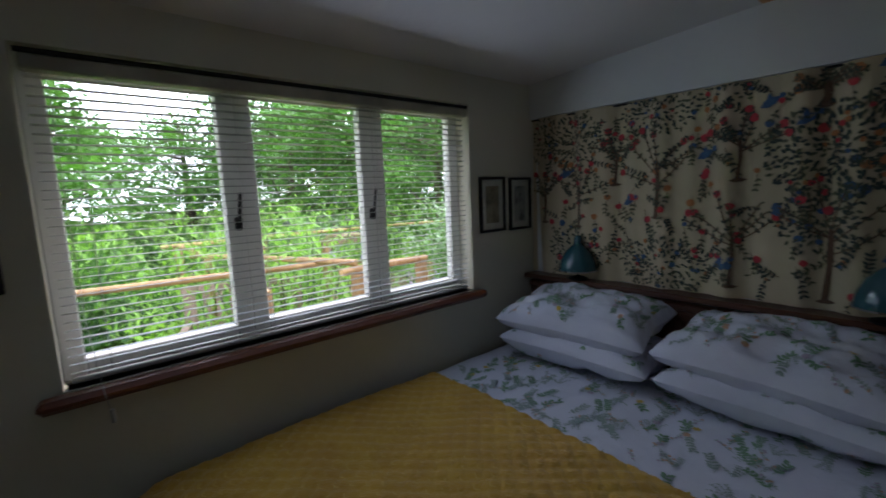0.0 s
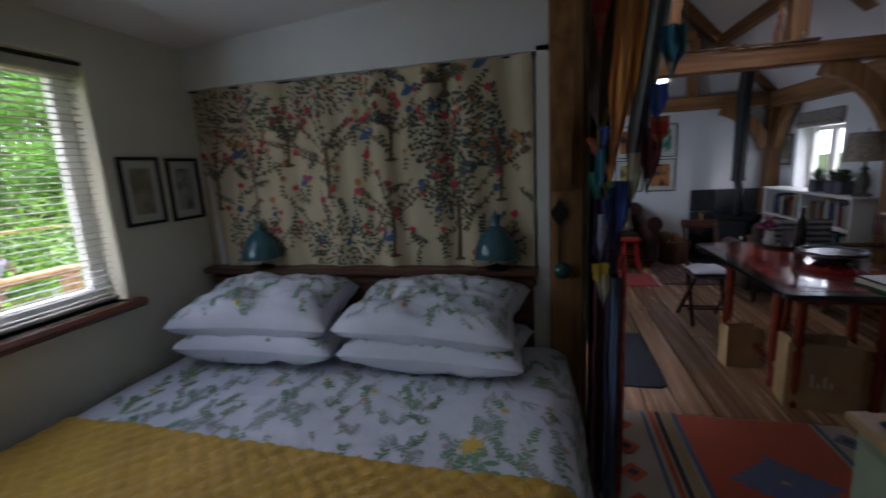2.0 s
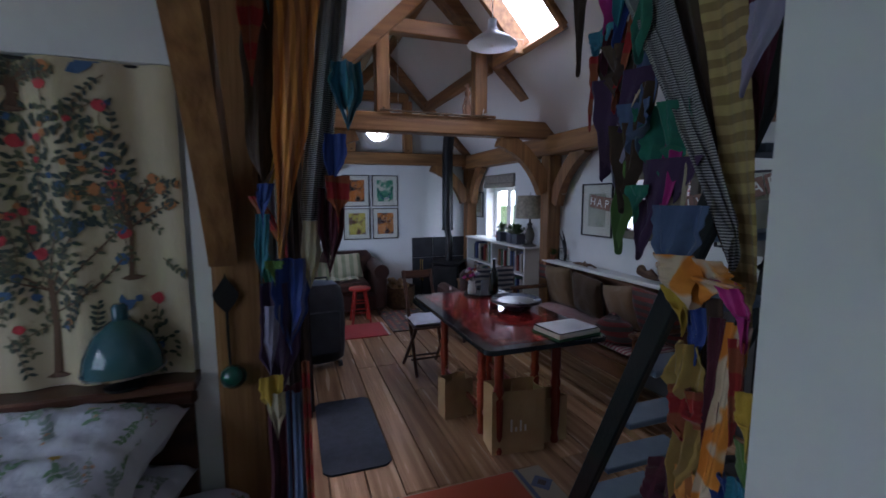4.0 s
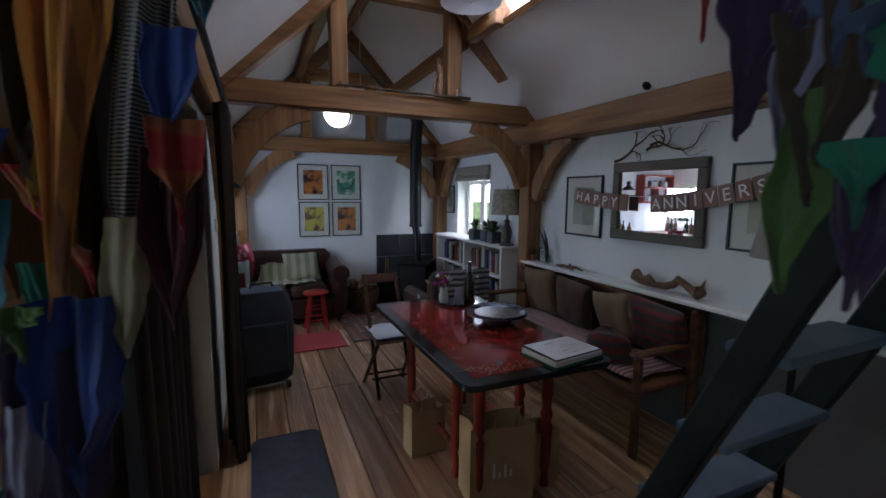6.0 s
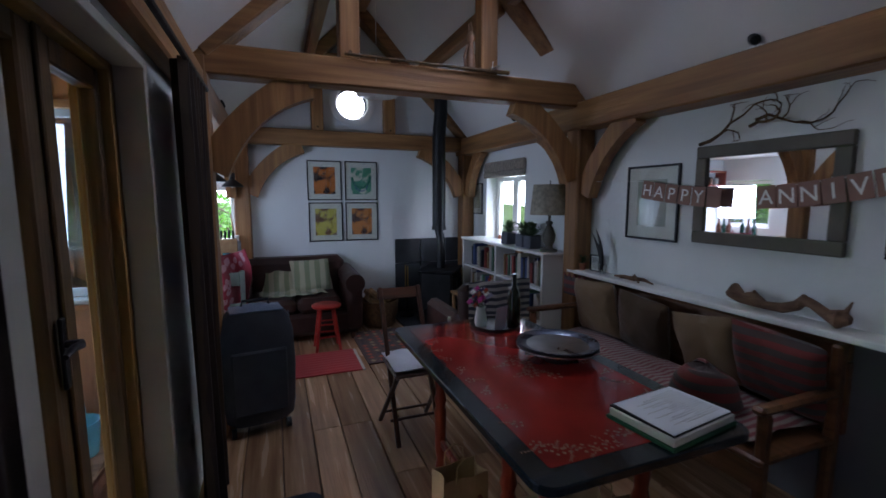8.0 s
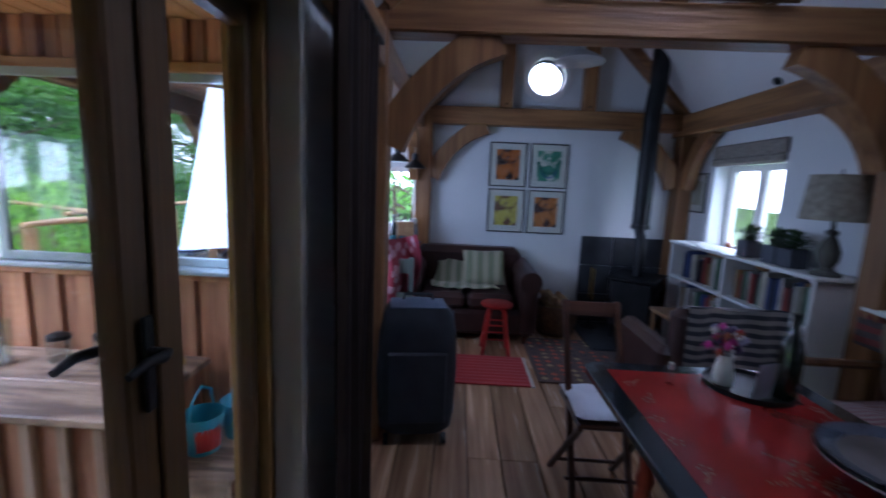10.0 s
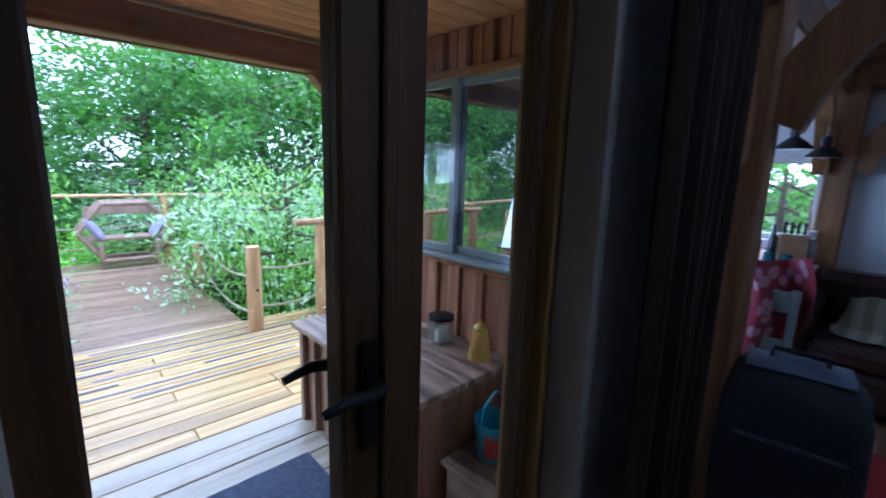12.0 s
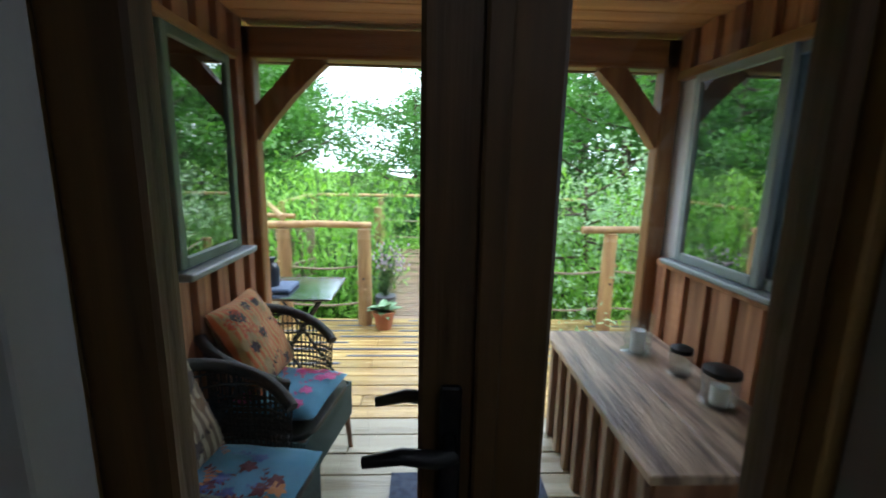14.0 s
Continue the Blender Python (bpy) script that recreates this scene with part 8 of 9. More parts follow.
def printed_cushion(M, w, h, m, lab, mats, seed, n=14):
    g = Geo()
    fns = cushion(g, w, w, h, n=16, seed=seed)
    ob = thing("cushion", lab, "cushion", group="cushions on the porch chairs")
    part("cover", g.move(M), m, ob, smooth=True)
    random.seed(seed)
    P = Print(lambda a, b: tuple(M @ (Vector(fns[0](min(max(a / w + 0.5, 0.04), 0.96), min(max(b / w + 0.5, 0.04), 0.96))) + Vector((0, 0, 0.003)))))
    for _ in range(n):
        a, b = random.uniform(-w * 0.42, w * 0.42), random.uniform(-w * 0.42, w * 0.42)
        k = random.choice(list(mats))
        for j in range(6):
            P.leaf(k, a, b, j * 1.05, 0.034, 0.024)
        P.sprig(random.choice(list(mats)), a, b, random.uniform(0, 6), 0.09, 0.02, 4)
    P.put(mats, ob, "flower_print")
RB = {"r": SC["red"], "p": PORANGE, "d": SC["blue"]}
C1 = pose(3.71, 1.57, -0.08, 0, 0, -10)
C2 = pose(3.71, 0.92, -0.08, 0, 0, -6)
printed_cushion(C1 @ Matrix.Translation((0.06, 0.0, 0.455)), 0.42, 0.09, BLUEC, "blue cushion with red flowers on the wicker chair", {"r": PRED, "p": SC["pink"]}, 31)
printed_cushion(C1 @ Matrix.Translation((-0.12, 0.03, 0.69)) @ pose(0, 0, 0, 0, 62, 8), 0.44, 0.13, ORC, "orange and cream ikat cushion leaning in the chair", {"r": KM["dk"], "o": KM["red"], "y": KM["sandy"]}, 32, 22)
printed_cushion(C2 @ Matrix.Translation((0.08, 0.0, 0.46)), 0.44, 0.10, BLUEC, "blue bird-printed cushion with coral flowers", {"r": PORANGE, "p": SC["wine"], "b": SC["blue"]}, 33)
printed_cushion(C2 @ Matrix.Translation((-0.15, 0.0, 0.67)) @ pose(0, 0, 0, 0, 68, 0), 0.42, 0.12, BROWNC, "brown and cream ikat cushion in the near chair", {"r": BEIGE, "k": KM["dk"]}, 34)

# folding metal table
ft = thing("bistro_table", "small dark folding metal table wet with rain", "table", (3.48, 2.44, -0.08), 0)
WETM = material("wet_blue_black_metal", (0.3, 0.34, 0.38), 0.14, metal=0.9, dark=(0.2, 0.23, 0.27), bump=0.05)
part("tabletop", rounded(-0.22, 0.36, -0.27, 0.27, 0.03, 0.70, 0.715), WETM, ft)
for y in (-0.2, 0.2):
    part("leg", Geo().tube([(-0.17, y, 0), (0.28, y, 0.70)], 0.009, 8).tube([(0.28, y * 0.9, 0), (-0.17, y * 0.9, 0.70)], 0.009, 8), IRON, ft)
part("crossbar", Geo().tube([(0.25, -0.2, 0.66), (0.25, 0.2, 0.66)], 0.007, 6).tube([(-0.14, -0.2, 0.05), (-0.14, 0.2, 0.05)], 0.007, 6), IRON, ft)
tagged(part("folded_cloth", Geo().cbox(3.30, 3.56, 2.28, 2.50, 0.636, 0.662, 0.008), SC["slate"]), "folded dark blue cloth on the metal table", "cloth")
vs = thing("stone_bottle", "dark blue-grey stoneware bottle", "bottle", (3.42, 2.38, 0.662))
part("body", Geo().lathe([(0, 0), (0.045, 0), (0.052, 0.02), (0.052, 0.11), (0.04, 0.135), (0.022, 0.15), (0.02, 0.165), (0.032, 0.172), (0.032, 0.185), (0, 0.19)], n=22), material("stoneware", (0.03, 0.04, 0.06), 0.3, bump=0.1), vs, smooth=True)


# ---------- railings ----------
ROPE = material("rope", (0.42, 0.36, 0.25), 0.9, dark=(0.3, 0.25, 0.17), scale=60, bump=0.8, bump_scale=200)
def log_post(x, y, h=0.93, r=0.065, z=-0.08, seed=0):
    rnd = random.Random(seed)
    g = Geo().tube([(x, y, z - 0.1), (x + rnd.uniform(-.008, .008), y, z + h * 0.4), (x + rnd.uniform(-.008, .008), y, z + h * 0.75), (x, y, z + h)], [r * 1.05, r, r * 0.96, r * 0.93], 14)
    for _ in range(3):
        a, zz_ = rnd.uniform(0, 6.28), rnd.uniform(0.2, 0.8)
        g.tube([(x + r * 0.9 * math.cos(a), y + r * 0.9 * math.sin(a), z + h * zz_), (x + r * 1.12 * math.cos(a), y + r * 1.12 * math.sin(a), z + h * zz_ + 0.01)], [0.022, 0.012], 8)
    ob = part("post", g, LOG, RAIL, smooth=True)
    part("bolt", Geo().tube([(x, y - r - 0.012, z + h * 0.5), (x, y - r + 0.01, z + h * 0.5)], 0.012, 8), IRON, RAIL)
def ropes(pts, zs=(0.58, 0.22), sag=0.03, r=0.011):
    for z in zs:
        for (x0, y0), (x1, y1) in zip(pts, pts[1:]):
            part("rope", Geo().tube([(x0 + (x1 - x0) * t, y0 + (y1 - y0) * t, -0.08 + z - sag * math.sin(math.pi * t)) for t in (k / 8 for k in range(9))], r, 6), ROPE, RAIL)
def toprail(p, q, z=0.885, r=0.035):
    m = Vector(p).lerp(Vector(q), 0.5)
    part("top_rail", Geo().tube([(p[0], p[1], z), (m.x, m.y + 0.01, z + 0.008), (q[0], q[1], z)], [r, r * 0.92, r * 0.85], 12), LOG, RAIL, smooth=True)
RAIL = thing("deck_railing", "peeled log railing with rope lines round the deck", "railing")
for k, (x, y) in enumerate(((3.83, 3.66), (3.10, 3.62), (2.3, 3.62), (5.44, 3.52), (6.13, 3.55), (7.1, 3.55), (1.0, 4.2), (-0.6, 4.5))):
    log_post(x, y, 0.78 if x == 5.44 else 0.93, 0.065, seed=k)
toprail((2.95, 3.62), (3.9, 3.66))
toprail((5.85, 3.54), (7.3, 3.55))
toprail((3.1, 3.62), (2.2, 5.6), 0.95, 0.03)
toprail((-0.9, 4.5), (3.1, 4.0), 0.92, 0.03)
ropes([(2.3, 3.62), (3.10, 3.62), (3.83, 3.66)])
ropes([(5.44, 3.52), (6.13, 3.55), (7.1, 3.55)])
ropes([(5.44, 3.52), (5.55, 5.6)], (0.5, 0.15), 0.12)
ropes([(-0.6, 4.5), (1.0, 4.2), (3.1, 3.62)])
RAIL = thing("far_railing", "grey weathered railing round the far platform", "railing")
for k, (x, y) in enumerate(((5.5, 5.6), (5.52, 7.5), (3.6, 7.5), (2.4, 7.5), (3.75, 5.6), (2.4, 5.7))):
    log_post(x, y, 0.95 if k else 0.5, 0.06, seed=20 + k)
toprail((2.2, 7.5), (5.6, 7.5), 0.9, 0.03)
toprail((2.4, 5.7), (2.4, 7.5), 0.9, 0.03)
toprail((5.52, 7.5), (7.2, 7.2), 0.9, 0.03)
ropes([(2.4, 7.5), (3.6, 7.5), (5.52, 7.5)], (0.55, 0.25))
GREYLOG = material("weathered_log", (0.36, 0.25, 0.17), 0.75, dark=(0.2, 0.13, 0.09), scale=6, stretch=(3, 3, 0.5), bump=0.5)
hx = thing("log_arch_seat", "hexagonal log-framed garden seat on the far platform", "garden seat", (4.98, 7.1, -0.08), 0)
hp = [(0.56 * math.cos(radians(60 * k)), 0.0, 0.50 + 0.46 * math.sin(radians(60 * k))) for k in range(6)]
for k in range(6):
    part("log_bar", Geo().tube([hp[k], hp[(k + 1) % 6]], [0.035, 0.032], 10), GREYLOG, hx, smooth=True)
    part("log_bar", Geo().tube([(hp[k][0], 0.35, hp[k][2]), (hp[(k + 1) % 6][0], 0.35, hp[(k + 1) % 6][2])], [0.035, 0.032], 10), GREYLOG, hx, smooth=True)
part("seat_plank", Geo().cbox(-0.5, 0.5, 0.0, 0.35, 0.38, 0.42, 0.006), GREYLOG, hx)
part("back_plank", Geo().cbox(-0.45, 0.45, 0.36, 0.39, 0.72, 0.84, 0.006), GREYLOG, hx)
part("step", Geo().cbox(-0.35, 0.35, -0.12, 0.0, 0.1, 0.13, 0.006).cbox(-0.35, -0.3, -0.1, 0.0, 0, 0.38).cbox(0.3, 0.35, -0.1, 0, 0, 0.38), GREYLOG, hx)
for x in (-0.42, 0.42):
    g = Geo()
    cushion(g, 0.34, 0.34, 0.12, n=10)
    tagged(part("garden_cushion", g.move(Matrix.Translation((4.98 + x * 0.9, 7.2, 0.46)) @ pose(0, 0, 0, 0, 60 if x < 0 else -60, 0)), SC["lilac"], smooth=True), "pale blue cushion on the log garden seat", "cushion")
for x, y, z in ((5.15, 7.5, 0.93), (4.0, 7.5, 0.93), (5.9, 7.42, 0.93)):
    ob = thing("lantern", "small dark metal garden lantern on the rail", "lantern", (x, y, z), group="garden lanterns")
    part("cage", Geo().cbox(-0.05, 0.05, -0.05, 0.05, 0, 0.012).cbox(-0.05, -0.04, -0.05, -0.04, 0, 0.15).cbox(0.04, 0.05, -0.05, -0.04, 0, 0.15).cbox(-0.05, -0.04, 0.04, 0.05, 0, 0.15).cbox(0.04, 0.05, 0.04, 0.05, 0, 0.15), IRON, ob)
    part("roof", Geo().lathe([(0.085, 0.15), (0.03, 0.2), (0.0, 0.22)], n=4), IRON, ob)
bg = thing("garden_bench", "weathered slatted garden bench", "garden bench", (2.55, 5.0, -0.3), -20)
GREYW = material("weathered_pinkish_wood", (0.4, 0.28, 0.23), 0.8, dark=(0.26, 0.18, 0.15), scale=6, stretch=(3, 3, 0.5), bump=0.3)
for k in range(9):
    part("back_slat", Geo().cbox(-0.5 + k * 0.12, -0.44 + k * 0.12, -0.02, 0.0, 0.45, 0.95, 0.004), GREYW, bg)
part("back_rail", Geo().cbox(-0.56, 0.56, -0.03, 0.01, 0.93, 1.0, 0.008), GREYW, bg)
part("seat_slat", Geo().cbox(-0.55, 0.55, -0.5, -0.02, 0.40, 0.43, 0.004), GREYW, bg)
for x in (-0.55, 0.51):
    part("leg", Geo().cbox(x, x + 0.05, -0.03, 0.02, -0.2, 0.95).cbox(x, x + 0.05, -0.5, -0.45, -0.2, 0.6), GREYW, bg)
    part("armrest", Geo().cbox(x - 0.01, x + 0.06, -0.52, 0.0, 0.6, 0.63), GREYW, bg)
cratew = thing("planter_box", "grey slatted timber planter beside the deck", "planter", (1.25, 3.4, -0.5), 0)
for k in range(7):
    part("slat", Geo().cbox(-0.35 + k * 0.1, -0.27 + k * 0.1, -0.2, -0.18, 0, 0.95, 0.004), LEADGREY, cratew)
part("rail", Geo().cbox(-0.37, 0.37, -0.22, 0.2, 0.95, 0.99, 0.004), LEADGREY, cratew)
part("box_body", Geo().cbox(-0.34, 0.34, -0.178, 0.18, 0, 0.95, 0.004), LEADGREY, cratew)

# potted plants
hp_ = thing("potted_hosta", "terracotta pot with a pale green hosta", "plant", (4.02, 3.55, -0.08))
part("pot", Geo().lathe([(0, 0.0), (0.07, 0), (0.095, 0.14), (0.105, 0.14), (0.105, 0.17), (0.09, 0.17), (0, 0.15)], n=22), TERRA, hp_, smooth=True)
HOSTA = material("hosta_leaf", (0.26, 0.42, 0.24), 0.4, dark=(0.16, 0.3, 0.16), scale=5, bump=0.1)
g = Geo()
rnd = random.Random(2)
for k in range(26):
    a, e, l = k * 2.4, rnd.uniform(0.15, 1.1), rnd.uniform(0.13, 0.2)
    d = Vector((math.cos(a) * math.cos(e), math.sin(a) * math.cos(e), math.sin(e)))
    s = Vector((-math.sin(a), math.cos(a), 0))
    g.sheet(lambda u, v: Vector((0, 0, 0.16)) + d * (l * v) + s * ((u - 0.5) * 0.085 * math.sin(math.pi * min(0.98, 0.08 + v * 0.9))) + Vector((0, 0, -0.07 * v * v + 0.012 * abs(u - 0.5) * 2)), 4, 6)
part("leaves", g, HOSTA, hp_, smooth=True)
lp = thing("lavender_pot", "pale purple flowering plant in a tub by the rail", "plant", (4.0, 3.95, -0.08))
part("tub", Geo().lathe([(0, 0), (0.09, 0), (0.11, 0.2), (0, 0.2)], n=18), LEADGREY, lp, smooth=True)
part("stems", leafy(170, 0.24, 0.55, 0.05, 5, 0.1, 0.9).move(Matrix.Translation((0, 0, 0.18))), LEAFM, lp)
g = Geo()
for k in range(60):
    a, r_ = rnd.uniform(0, 6.28), rnd.uniform(0.05, 0.25)
    g.lathe([(0, 0), (0.012, 0.01), (0.009, 0.03), (0, 0.035)], (r_ * math.cos(a), r_ * math.sin(a), rnd.uniform(0.45, 0.72)), 5)
part("flowers", g, SP, lp, kind="stuff")


# ---------- greenery ----------
def leaf_mat(name, c, d, tr=0.35):
    m = material(name, c, 0.5, dark=d, scale=0.9, bump=0.05, spread=(0.3, 0.65), per_object=0.15)
    t = m.node_tree
    N, L = t.nodes, t.links
    b = N["Principled BSDF"]
    src = b.inputs["Base Color"].links[0].from_socket
    tl_ = N.new("ShaderNodeBsdfTranslucent")
    hs = N.new("ShaderNodeHueSaturation")
    hs.inputs["Value"].default_value, hs.inputs["Saturation"].default_value = 1.9, 1.1
    L.new(src, hs.inputs["Color"])
    L.new(hs.outputs[0], tl_.inputs[0])
    mx = N.new("ShaderNodeMixShader")
    mx.inputs[0].default_value = tr
    L.new(b.outputs[0], mx.inputs[1])
    L.new(tl_.outputs[0], mx.inputs[2])
    L.new(mx.outputs[0], N["Material Output"].inputs[0])
    return m


TREEL = [leaf_mat("oak_leaves", (0.06, 0.17, 0.03), (0.025, 0.085, 0.016)), leaf_mat("hazel_leaves", (0.10, 0.25, 0.04), (0.045, 0.13, 0.022)), leaf_mat("bamboo_leaves", (0.24, 0.45, 0.07), (0.10, 0.25, 0.035)), leaf_mat("dogwood_leaves", (0.4, 0.52, 0.34), (0.18, 0.32, 0.13))]
BARK = material("bark", (0.1, 0.07, 0.045), 0.9, dark=(0.05, 0.035, 0.025), scale=8, stretch=(2, 2, 0.4), bump=1.0, bump_scale=20)


def foliage(g, centre, rad, n, leaf, rnd, narrow=0.5, droop=0.25, flat=1.0):
    c = np.array(centre)
    for _ in range(n):
        d = Vector((rnd.gauss(0, 1), rnd.gauss(0, 1), rnd.gauss(0, 1))).normalized()
        r = rnd.random() ** 0.45
        p = Vector(centre) + Vector((d.x * rad * r, d.y * rad * r, d.z * rad * r * flat))
        t = (d + Vector((rnd.uniform(-1, 1), rnd.uniform(-1, 1), rnd.uniform(-1, 1) - droop))).normalized() * leaf * rnd.uniform(0.6, 1.2)
        s = t.cross(Vector((rnd.uniform(-1, 1), rnd.uniform(-1, 1), 1))).normalized() * t.length * narrow * 0.5
        k = len(g.v)
        g.v += [tuple(p), tuple(p + t * 0.5 + s), tuple(p + t), tuple(p + t * 0.5 - s)]
        g.f.append((k, k + 1, k + 2, k + 3))


def leaf_part(g, m, parent, name="crown"):
    me = bpy.data.meshes.new(name)
    me.from_pydata(g.v, [], g.f)
    me.materials.append(m)
    ob = new(name, me)
    ob.parent = parent
    return ob


def make_tree(name, lab, mat, h, spread, n, leaf, seed, low=0.3, narrow=0.5):
    rnd = random.Random(seed)
    ob = thing(name, lab, "tree")
    tg, lg = Geo(), Geo()
    top = Vector((rnd.uniform(-0.3, 0.3), rnd.uniform(-0.3, 0.3), h * 0.8))
    tg.tube([(0, 0, -0.3), top * 0.3 + Vector((0.1, 0, 0)), top * 0.65, top], [h * 0.03, h * 0.023, h * 0.015, h * 0.005], 9)
    clumps = []
    for k in range(24):
        a, f = k * 2.4 + rnd.uniform(-0.4, 0.4), low + (0.95 - low) * k / 23
        st_ = top * min(f, 1.0)
        reach = spread * (1.0 - 0.55 * abs(f - 0.5)) * rnd.uniform(0.6, 1.1)
        end = st_ + Vector((math.cos(a) * reach, math.sin(a) * reach, rnd.uniform(-0.06, 0.30) * h * 0.6))
        mid = st_.lerp(end, 0.5) + Vector((0, 0, -0.05 * h * rnd.random()))
        tg.tube([st_, mid, end], [h * 0.006, h * 0.004, h * 0.0015], 5, False)
        clumps += [(end, 0.30), (mid, 0.22), (st_.lerp(end, 0.8), 0.25)]
    clumps.append((top, 0.3))
    per = n // len(clumps)
    for c, s in clumps:
        for _ in range(3):
            o = Vector((rnd.gauss(0, 1), rnd.gauss(0, 1), rnd.gauss(0, 0.6))) * spread * 0.13
            foliage(lg, c + o, spread * s * rnd.uniform(0.5, 1.0), per // 3, leaf, rnd, narrow, flat=0.6)
    part("trunk", tg, BARK, ob, smooth=True)
    leaf_part(lg, mat, ob)
    return ob


def make_bush(name, lab, mat, r, h, n, leaf, seed, narrow=0.45, cat="bush"):
    rnd = random.Random(seed)
    ob = thing(name, lab, cat)
    lg, sg_ = Geo(), Geo()
    for k in range(14):
        a, rr = rnd.uniform(0, 6.28), r * rnd.uniform(0.0, 0.75)
        c = Vector((rr * math.cos(a), rr * math.sin(a), h * rnd.uniform(0.25, 0.9)))
        sg_.tube([(rr * 0.3 * math.cos(a), rr * 0.3 * math.sin(a), 0), c * 0.6, c], [0.02, 0.012, 0.004], 5, False)
        foliage(lg, c, r * rnd.uniform(0.3, 0.5), n // 14, leaf, rnd, narrow, flat=0.8)
    part("stems", sg_, BARK, ob)
    leaf_part(lg, mat, ob, "leaves")
    return ob


def make_bamboo(seed, m):
    rnd = random.Random(seed)
    ob = thing("bamboo_clump", "arching clump of pale green bamboo", "bamboo")
    cg, lg = Geo(), Geo()
    for k in range(26):
        a, r0 = rnd.uniform(0, 6.28), rnd.uniform(0, 0.45)
        lean, hh = rnd.uniform(0.1, 0.5), rnd.uniform(2.2, 3.9)
        base = Vector((r0 * math.cos(a), r0 * math.sin(a), 0))
        d = Vector((math.cos(a), math.sin(a), 0))
        pts = [base + d * lean * 1.6 * t * t + Vector((0, 0, hh * t * (1 - 0.12 * t))) for t in (0, 0.3, 0.6, 0.85, 1.0)]
        cg.tube(pts, [0.012, 0.01, 0.008, 0.005, 0.002], 5, False)
        for _ in range(95):
            t = rnd.uniform(0.25, 1.0)
            i = min(int(t * 4), 3)
            p = pts[i].lerp(pts[i + 1], t * 4 - i) if i < 4 else pts[-1]
            p = p + Vector((rnd.gauss(0, 0.13), rnd.gauss(0, 0.13), rnd.gauss(0, 0.08)))
            q = Vector((rnd.uniform(-1, 1), rnd.uniform(-1, 1), rnd.uniform(-0.9, 0.1))).normalized() * rnd.uniform(0.09, 0.17)
            s = q.cross(Vector((0, 0, 1))).normalized() * 0.013 if abs(q.x) + abs(q.y) > 1e-3 else Vector((0.013, 0, 0))
            kk = len(lg.v)
            lg.v += [tuple(p), tuple(p + q * 0.4 + s), tuple(p + q), tuple(p + q * 0.4 - s)]
            lg.f.append((kk, kk + 1, kk + 2, kk + 3))
    part("canes", cg, LEAFM, ob)
    leaf_part(lg, m, ob, "leaves")
    return ob


T1 = make_tree("oak_tree", "tall broad-leaved tree with dense green crown", TREEL[0], 9, 3.3, 24000, 0.14, 1, 0.2, 0.7)
T2 = make_tree("hazel_tree", "slender bright green tree in the wood", TREEL[1], 7, 2.5, 18000, 0.12, 2, 0.15, 0.7)
T3 = make_tree("dogwood_tree", "pale-leaved spreading shrub tree by the deck", TREEL[3], 3.4, 1.6, 5200, 0.075, 3, 0.35)
B1 = make_bush("bush", "dense green woodland bush", TREEL[0], 1.5, 2.5, 8000, 0.10, 4, 0.65)
B2 = make_bush("bush", "light green leafy bush below the deck", TREEL[2], 1.3, 1.9, 4800, 0.09, 5, 0.3)
BA = make_bamboo(6, TREEL[2])
BLADE = TREEL[2]
random.seed(77)


def copies(ob, places):
    first = True
    for x, y, z, s, r in places:
        m = pose(x, y, z, 0, 0, r)
        if first:
            ob.matrix_world = m
            first = False
        else:
            copy_thing(ob, m)


GZ = -1.8
copies(T1, [(9.5, 13.5, GZ, 1, 0), (-2.6, 15.5, GZ, 1, 80), (-4.5, 11.0, GZ, 1, 150), (8.4, 17.5, GZ, 1, 210), (13, 9.5, GZ, 1, 300), (-9, 16, GZ, 1, 20), (-2.2, 19.0, GZ, 1, 33), (15, 18, GZ, 1, 100), (17.0, 5.0, GZ, 1, 130), (9.0, -12, GZ, 1, 60), (3.0, -13, GZ, 1, 190), (9, -13, GZ, 1, 240)])
copies(T2, [(8.6, 9.0, GZ, 1, 0), (4.1, 14.8, GZ, 1, 60), (-1.8, 12.0, GZ, 1, 140), (11, 6.4, GZ, 1, 200), (-6.8, 8.8, GZ, 1, 250), (5.9, 12.5, GZ, 1, 310), (12.6, 3.6, GZ, 1, 20), (0.0, 9.6, GZ, 1, 90), (9.0, -8, GZ, 1, 60), (5.5, -9, GZ, 1, 190), (14.5, 5.5, GZ, 1, 240), (-0.3, 11.2, GZ, 1, 15)])
copies(T3, [(6.6, 5.1, GZ + 0.3, 1, 0), (5.9, 9.6, GZ, 1, 80), (7.8, 6.2, GZ, 1, 220)])
copies(make_tree("small_maple", "low bright green leafy tree outside the kitchen", TREEL[1], 3.8, 1.5, 6500, 0.09, 12, 0.25, 0.65), [(10.5, 0.5, GZ + 0.3, 1, 0), (10.9, 1.9, GZ + 0.3, 1, 70), (10.4, -0.7, GZ + 0.2, 1, 140), (1.0, 8.6, GZ, 1, 30), (5.0, 11.2, GZ, 1, 200), (-0.8, 7.2, GZ, 1, 100)])
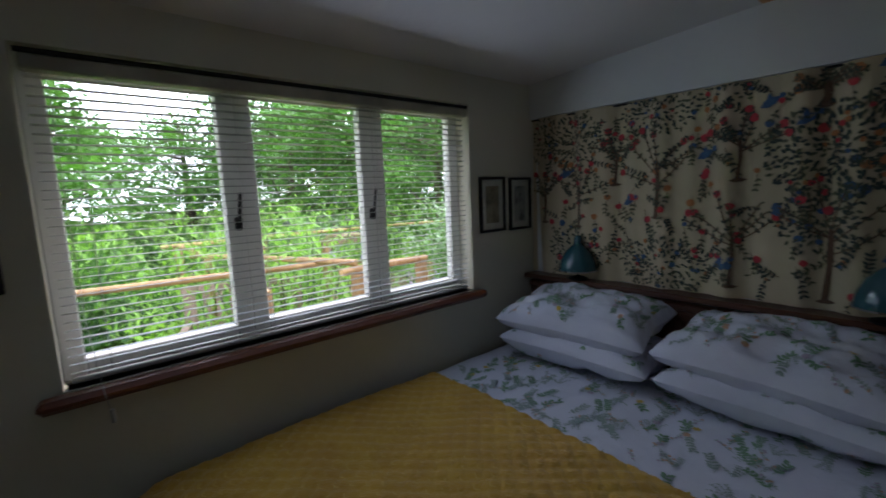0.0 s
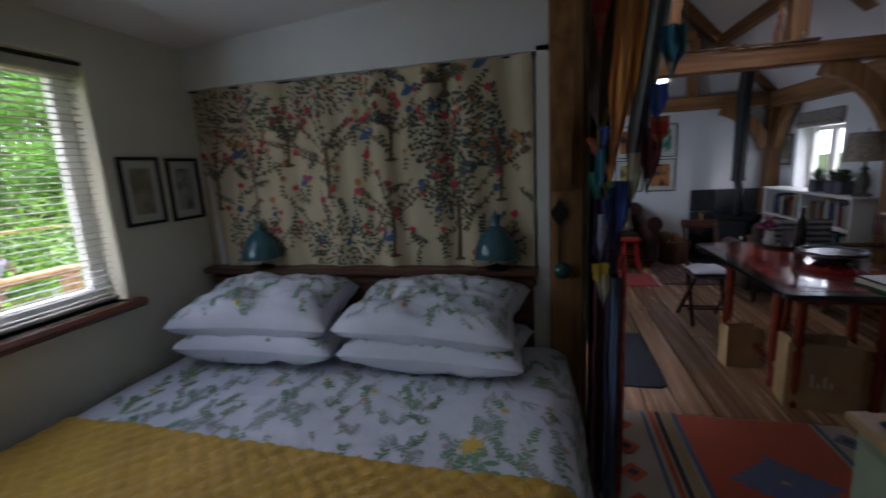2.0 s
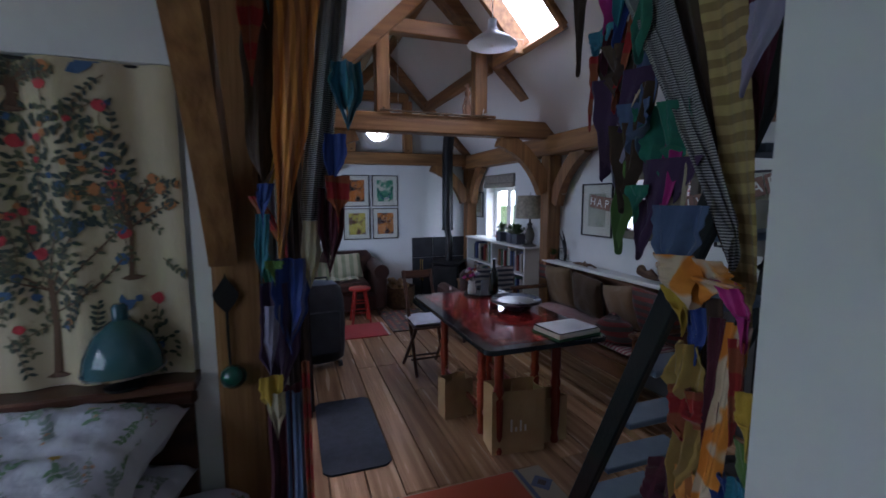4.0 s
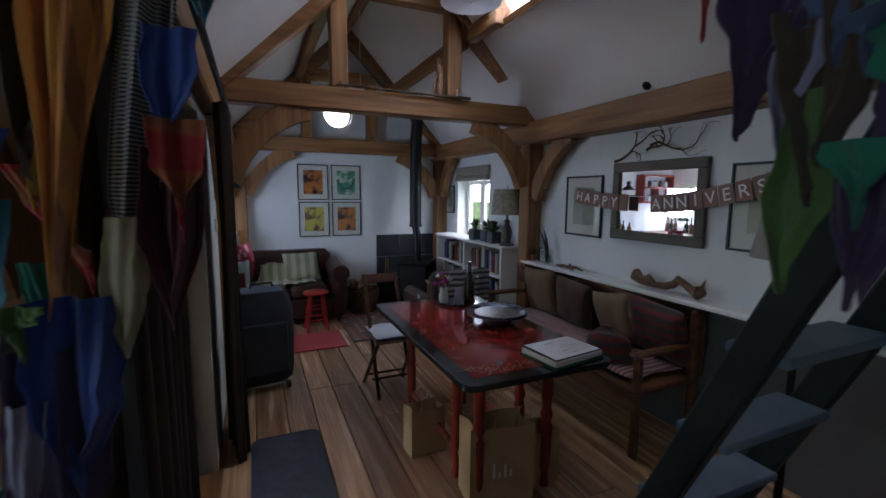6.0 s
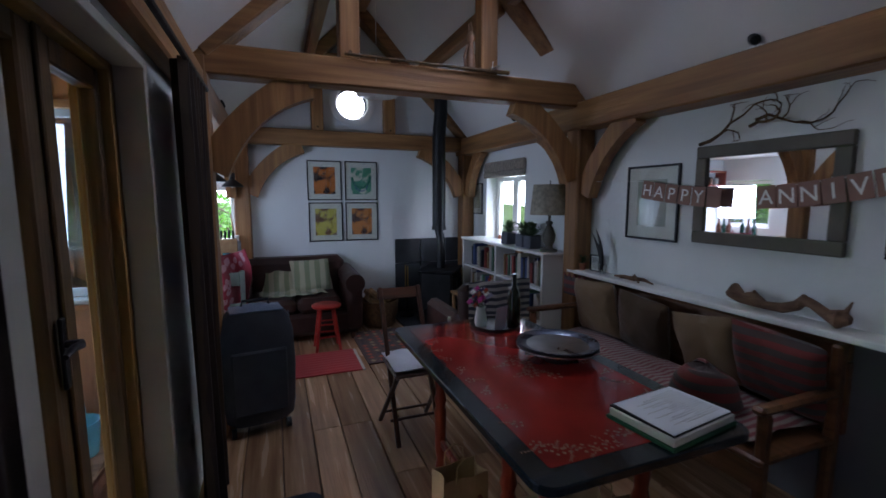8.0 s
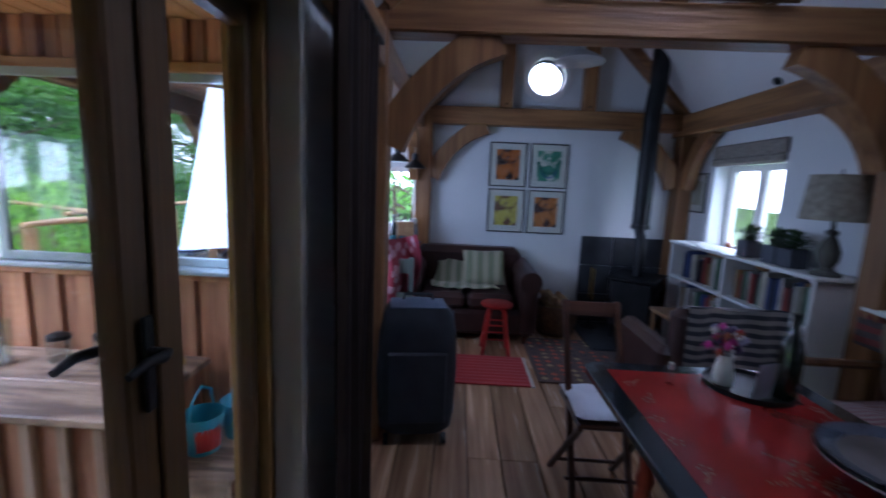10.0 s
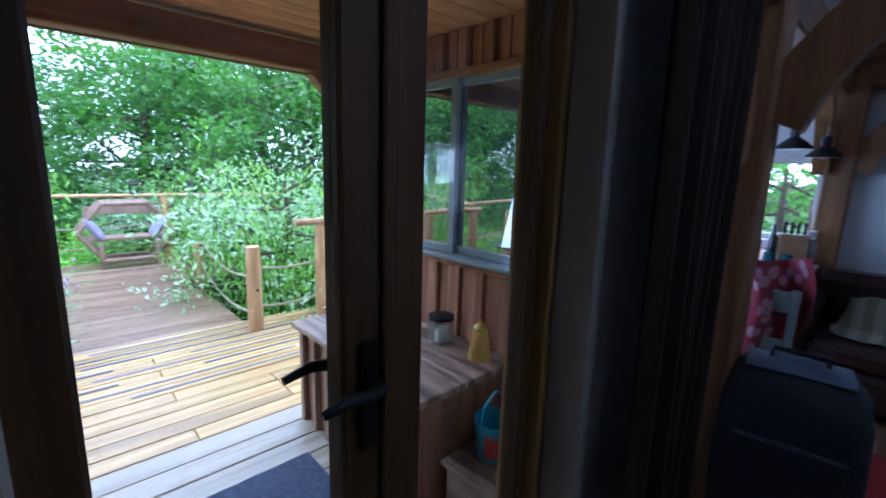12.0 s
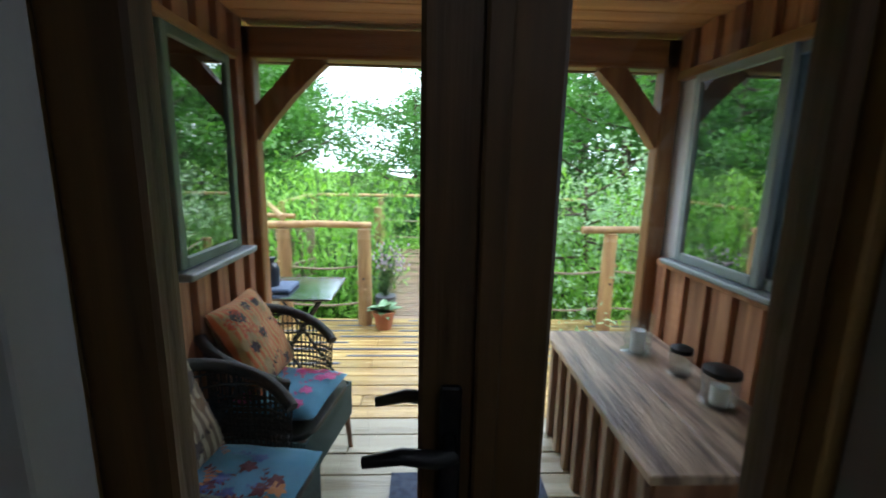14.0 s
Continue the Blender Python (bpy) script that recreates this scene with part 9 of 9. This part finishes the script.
copies(B1, [(x, y, GZ, 1, k * 47) for k, (x, y) in enumerate(((1.2, 6.4), (-1.4, 5.9), (-3.6, 6.4), (0.5, 8.3), (3.9, 10.2), (6.9, 9.4), (9.2, 7.0), (-2.8, 8.8), (10.5, 4.4), (5.6, 11.2), (3.9, 13.2), (8.5, 11.0), (-5.8, 6.2), (-0.2, 11.5), (12, 7.5), (10.4, 1.2), (10.2, -1.0), (7.0, -6), (9.2, -5), (4.6, -6.4), (11, 12), (-4, 13), (0.8, 13.5), (5.4, 12.4), (5.2, 14.0), (-1.6, 14.2), (7.4, 13.6), (9.4, 10.2)))])
copies(B2, [(x, y, GZ + 0.2, 1, k * 61) for k, (x, y) in enumerate(((0.2, 5.2), (1.9, 4.9), (-1.8, 4.6), (6.6, 4.6), (8.3, 4.7), (7.5, 7.9), (1.1, 3.4), (-3.2, 4.8), (4.6, 8.9), (6.3, 7.6), (2.6, 4.55), (9.7, 2.8), (9.9, 0.4), (7.6, -4.6), (-0.4, 3.9)))])
copies(BA, [(x, y, GZ, 1, k * 53) for k, (x, y) in enumerate(((2.95, 4.7), (3.15, 5.1), (6.3, 4.5), (7.0, 4.9), (5.95, 5.2), (7.9, 4.4), (2.0, 6.2), (6.2, 6.5), (8.6, 5.6), (1.0, 7.4), (3.35, 5.4), (3.2, 6.1), (2.5, 5.4), (3.0, 8.4), (6.2, 8.2)))])

# tall grass under the trees
rnd = random.Random(5)
g = Geo()
for _ in range(9000):
    x, y = rnd.uniform(-7, 12), rnd.uniform(3.9, 13)
    h, a = rnd.uniform(0.15, 0.5), rnd.uniform(0, 6.28)
    d = Vector((math.cos(a), math.sin(a), 0))
    k = len(g.v)
    g.v += [(x, y, -1.85), (x + d.y * 0.02, y - d.x * 0.02, -1.85), (x + d.x * 0.12, y + d.y * 0.12, -1.85 + h)]
    g.f.append((k, k + 1, k + 2))
me = bpy.data.meshes.new("grass")
me.from_pydata(g.v, [], g.f)
me.materials.append(TREEL[1])
tagged(new("grass", me), "rough grass below the deck", "grass", kind="stuff")
gd = Geo().sheet(lambda u, v: (-60 + 140 * u, -60 + 140 * v, -1.85 + 0.12 * noise.noise(Vector((u * 30, v * 30, 0)))), 70, 70)
part("ground", gd, EARTH, kind="structure", label="rough green ground falling below the house", smooth=True)
bd = Geo()
for k in range(60):
    a0, a1 = 2 * math.pi * k / 60, 2 * math.pi * (k + 1) / 60
    r_ = 48
    h0, h1 = 0.4 + 1.6 * noise.noise(Vector((k * 0.7, 0, 0))), 0.4 + 1.6 * noise.noise(Vector(((k + 1) % 60 * 0.7, 0, 0)))
    bd.add([(4 + r_ * math.cos(a0), r_ * math.sin(a0), -2), (4 + r_ * math.cos(a1), r_ * math.sin(a1), -2), (4 + r_ * math.cos(a1), r_ * math.sin(a1), h1), (4 + r_ * math.cos(a0), r_ * math.sin(a0), h0)], [(0, 1, 2, 3)])
part("backdrop", bd, EARTH, kind="structure", label="distant wooded hillside")
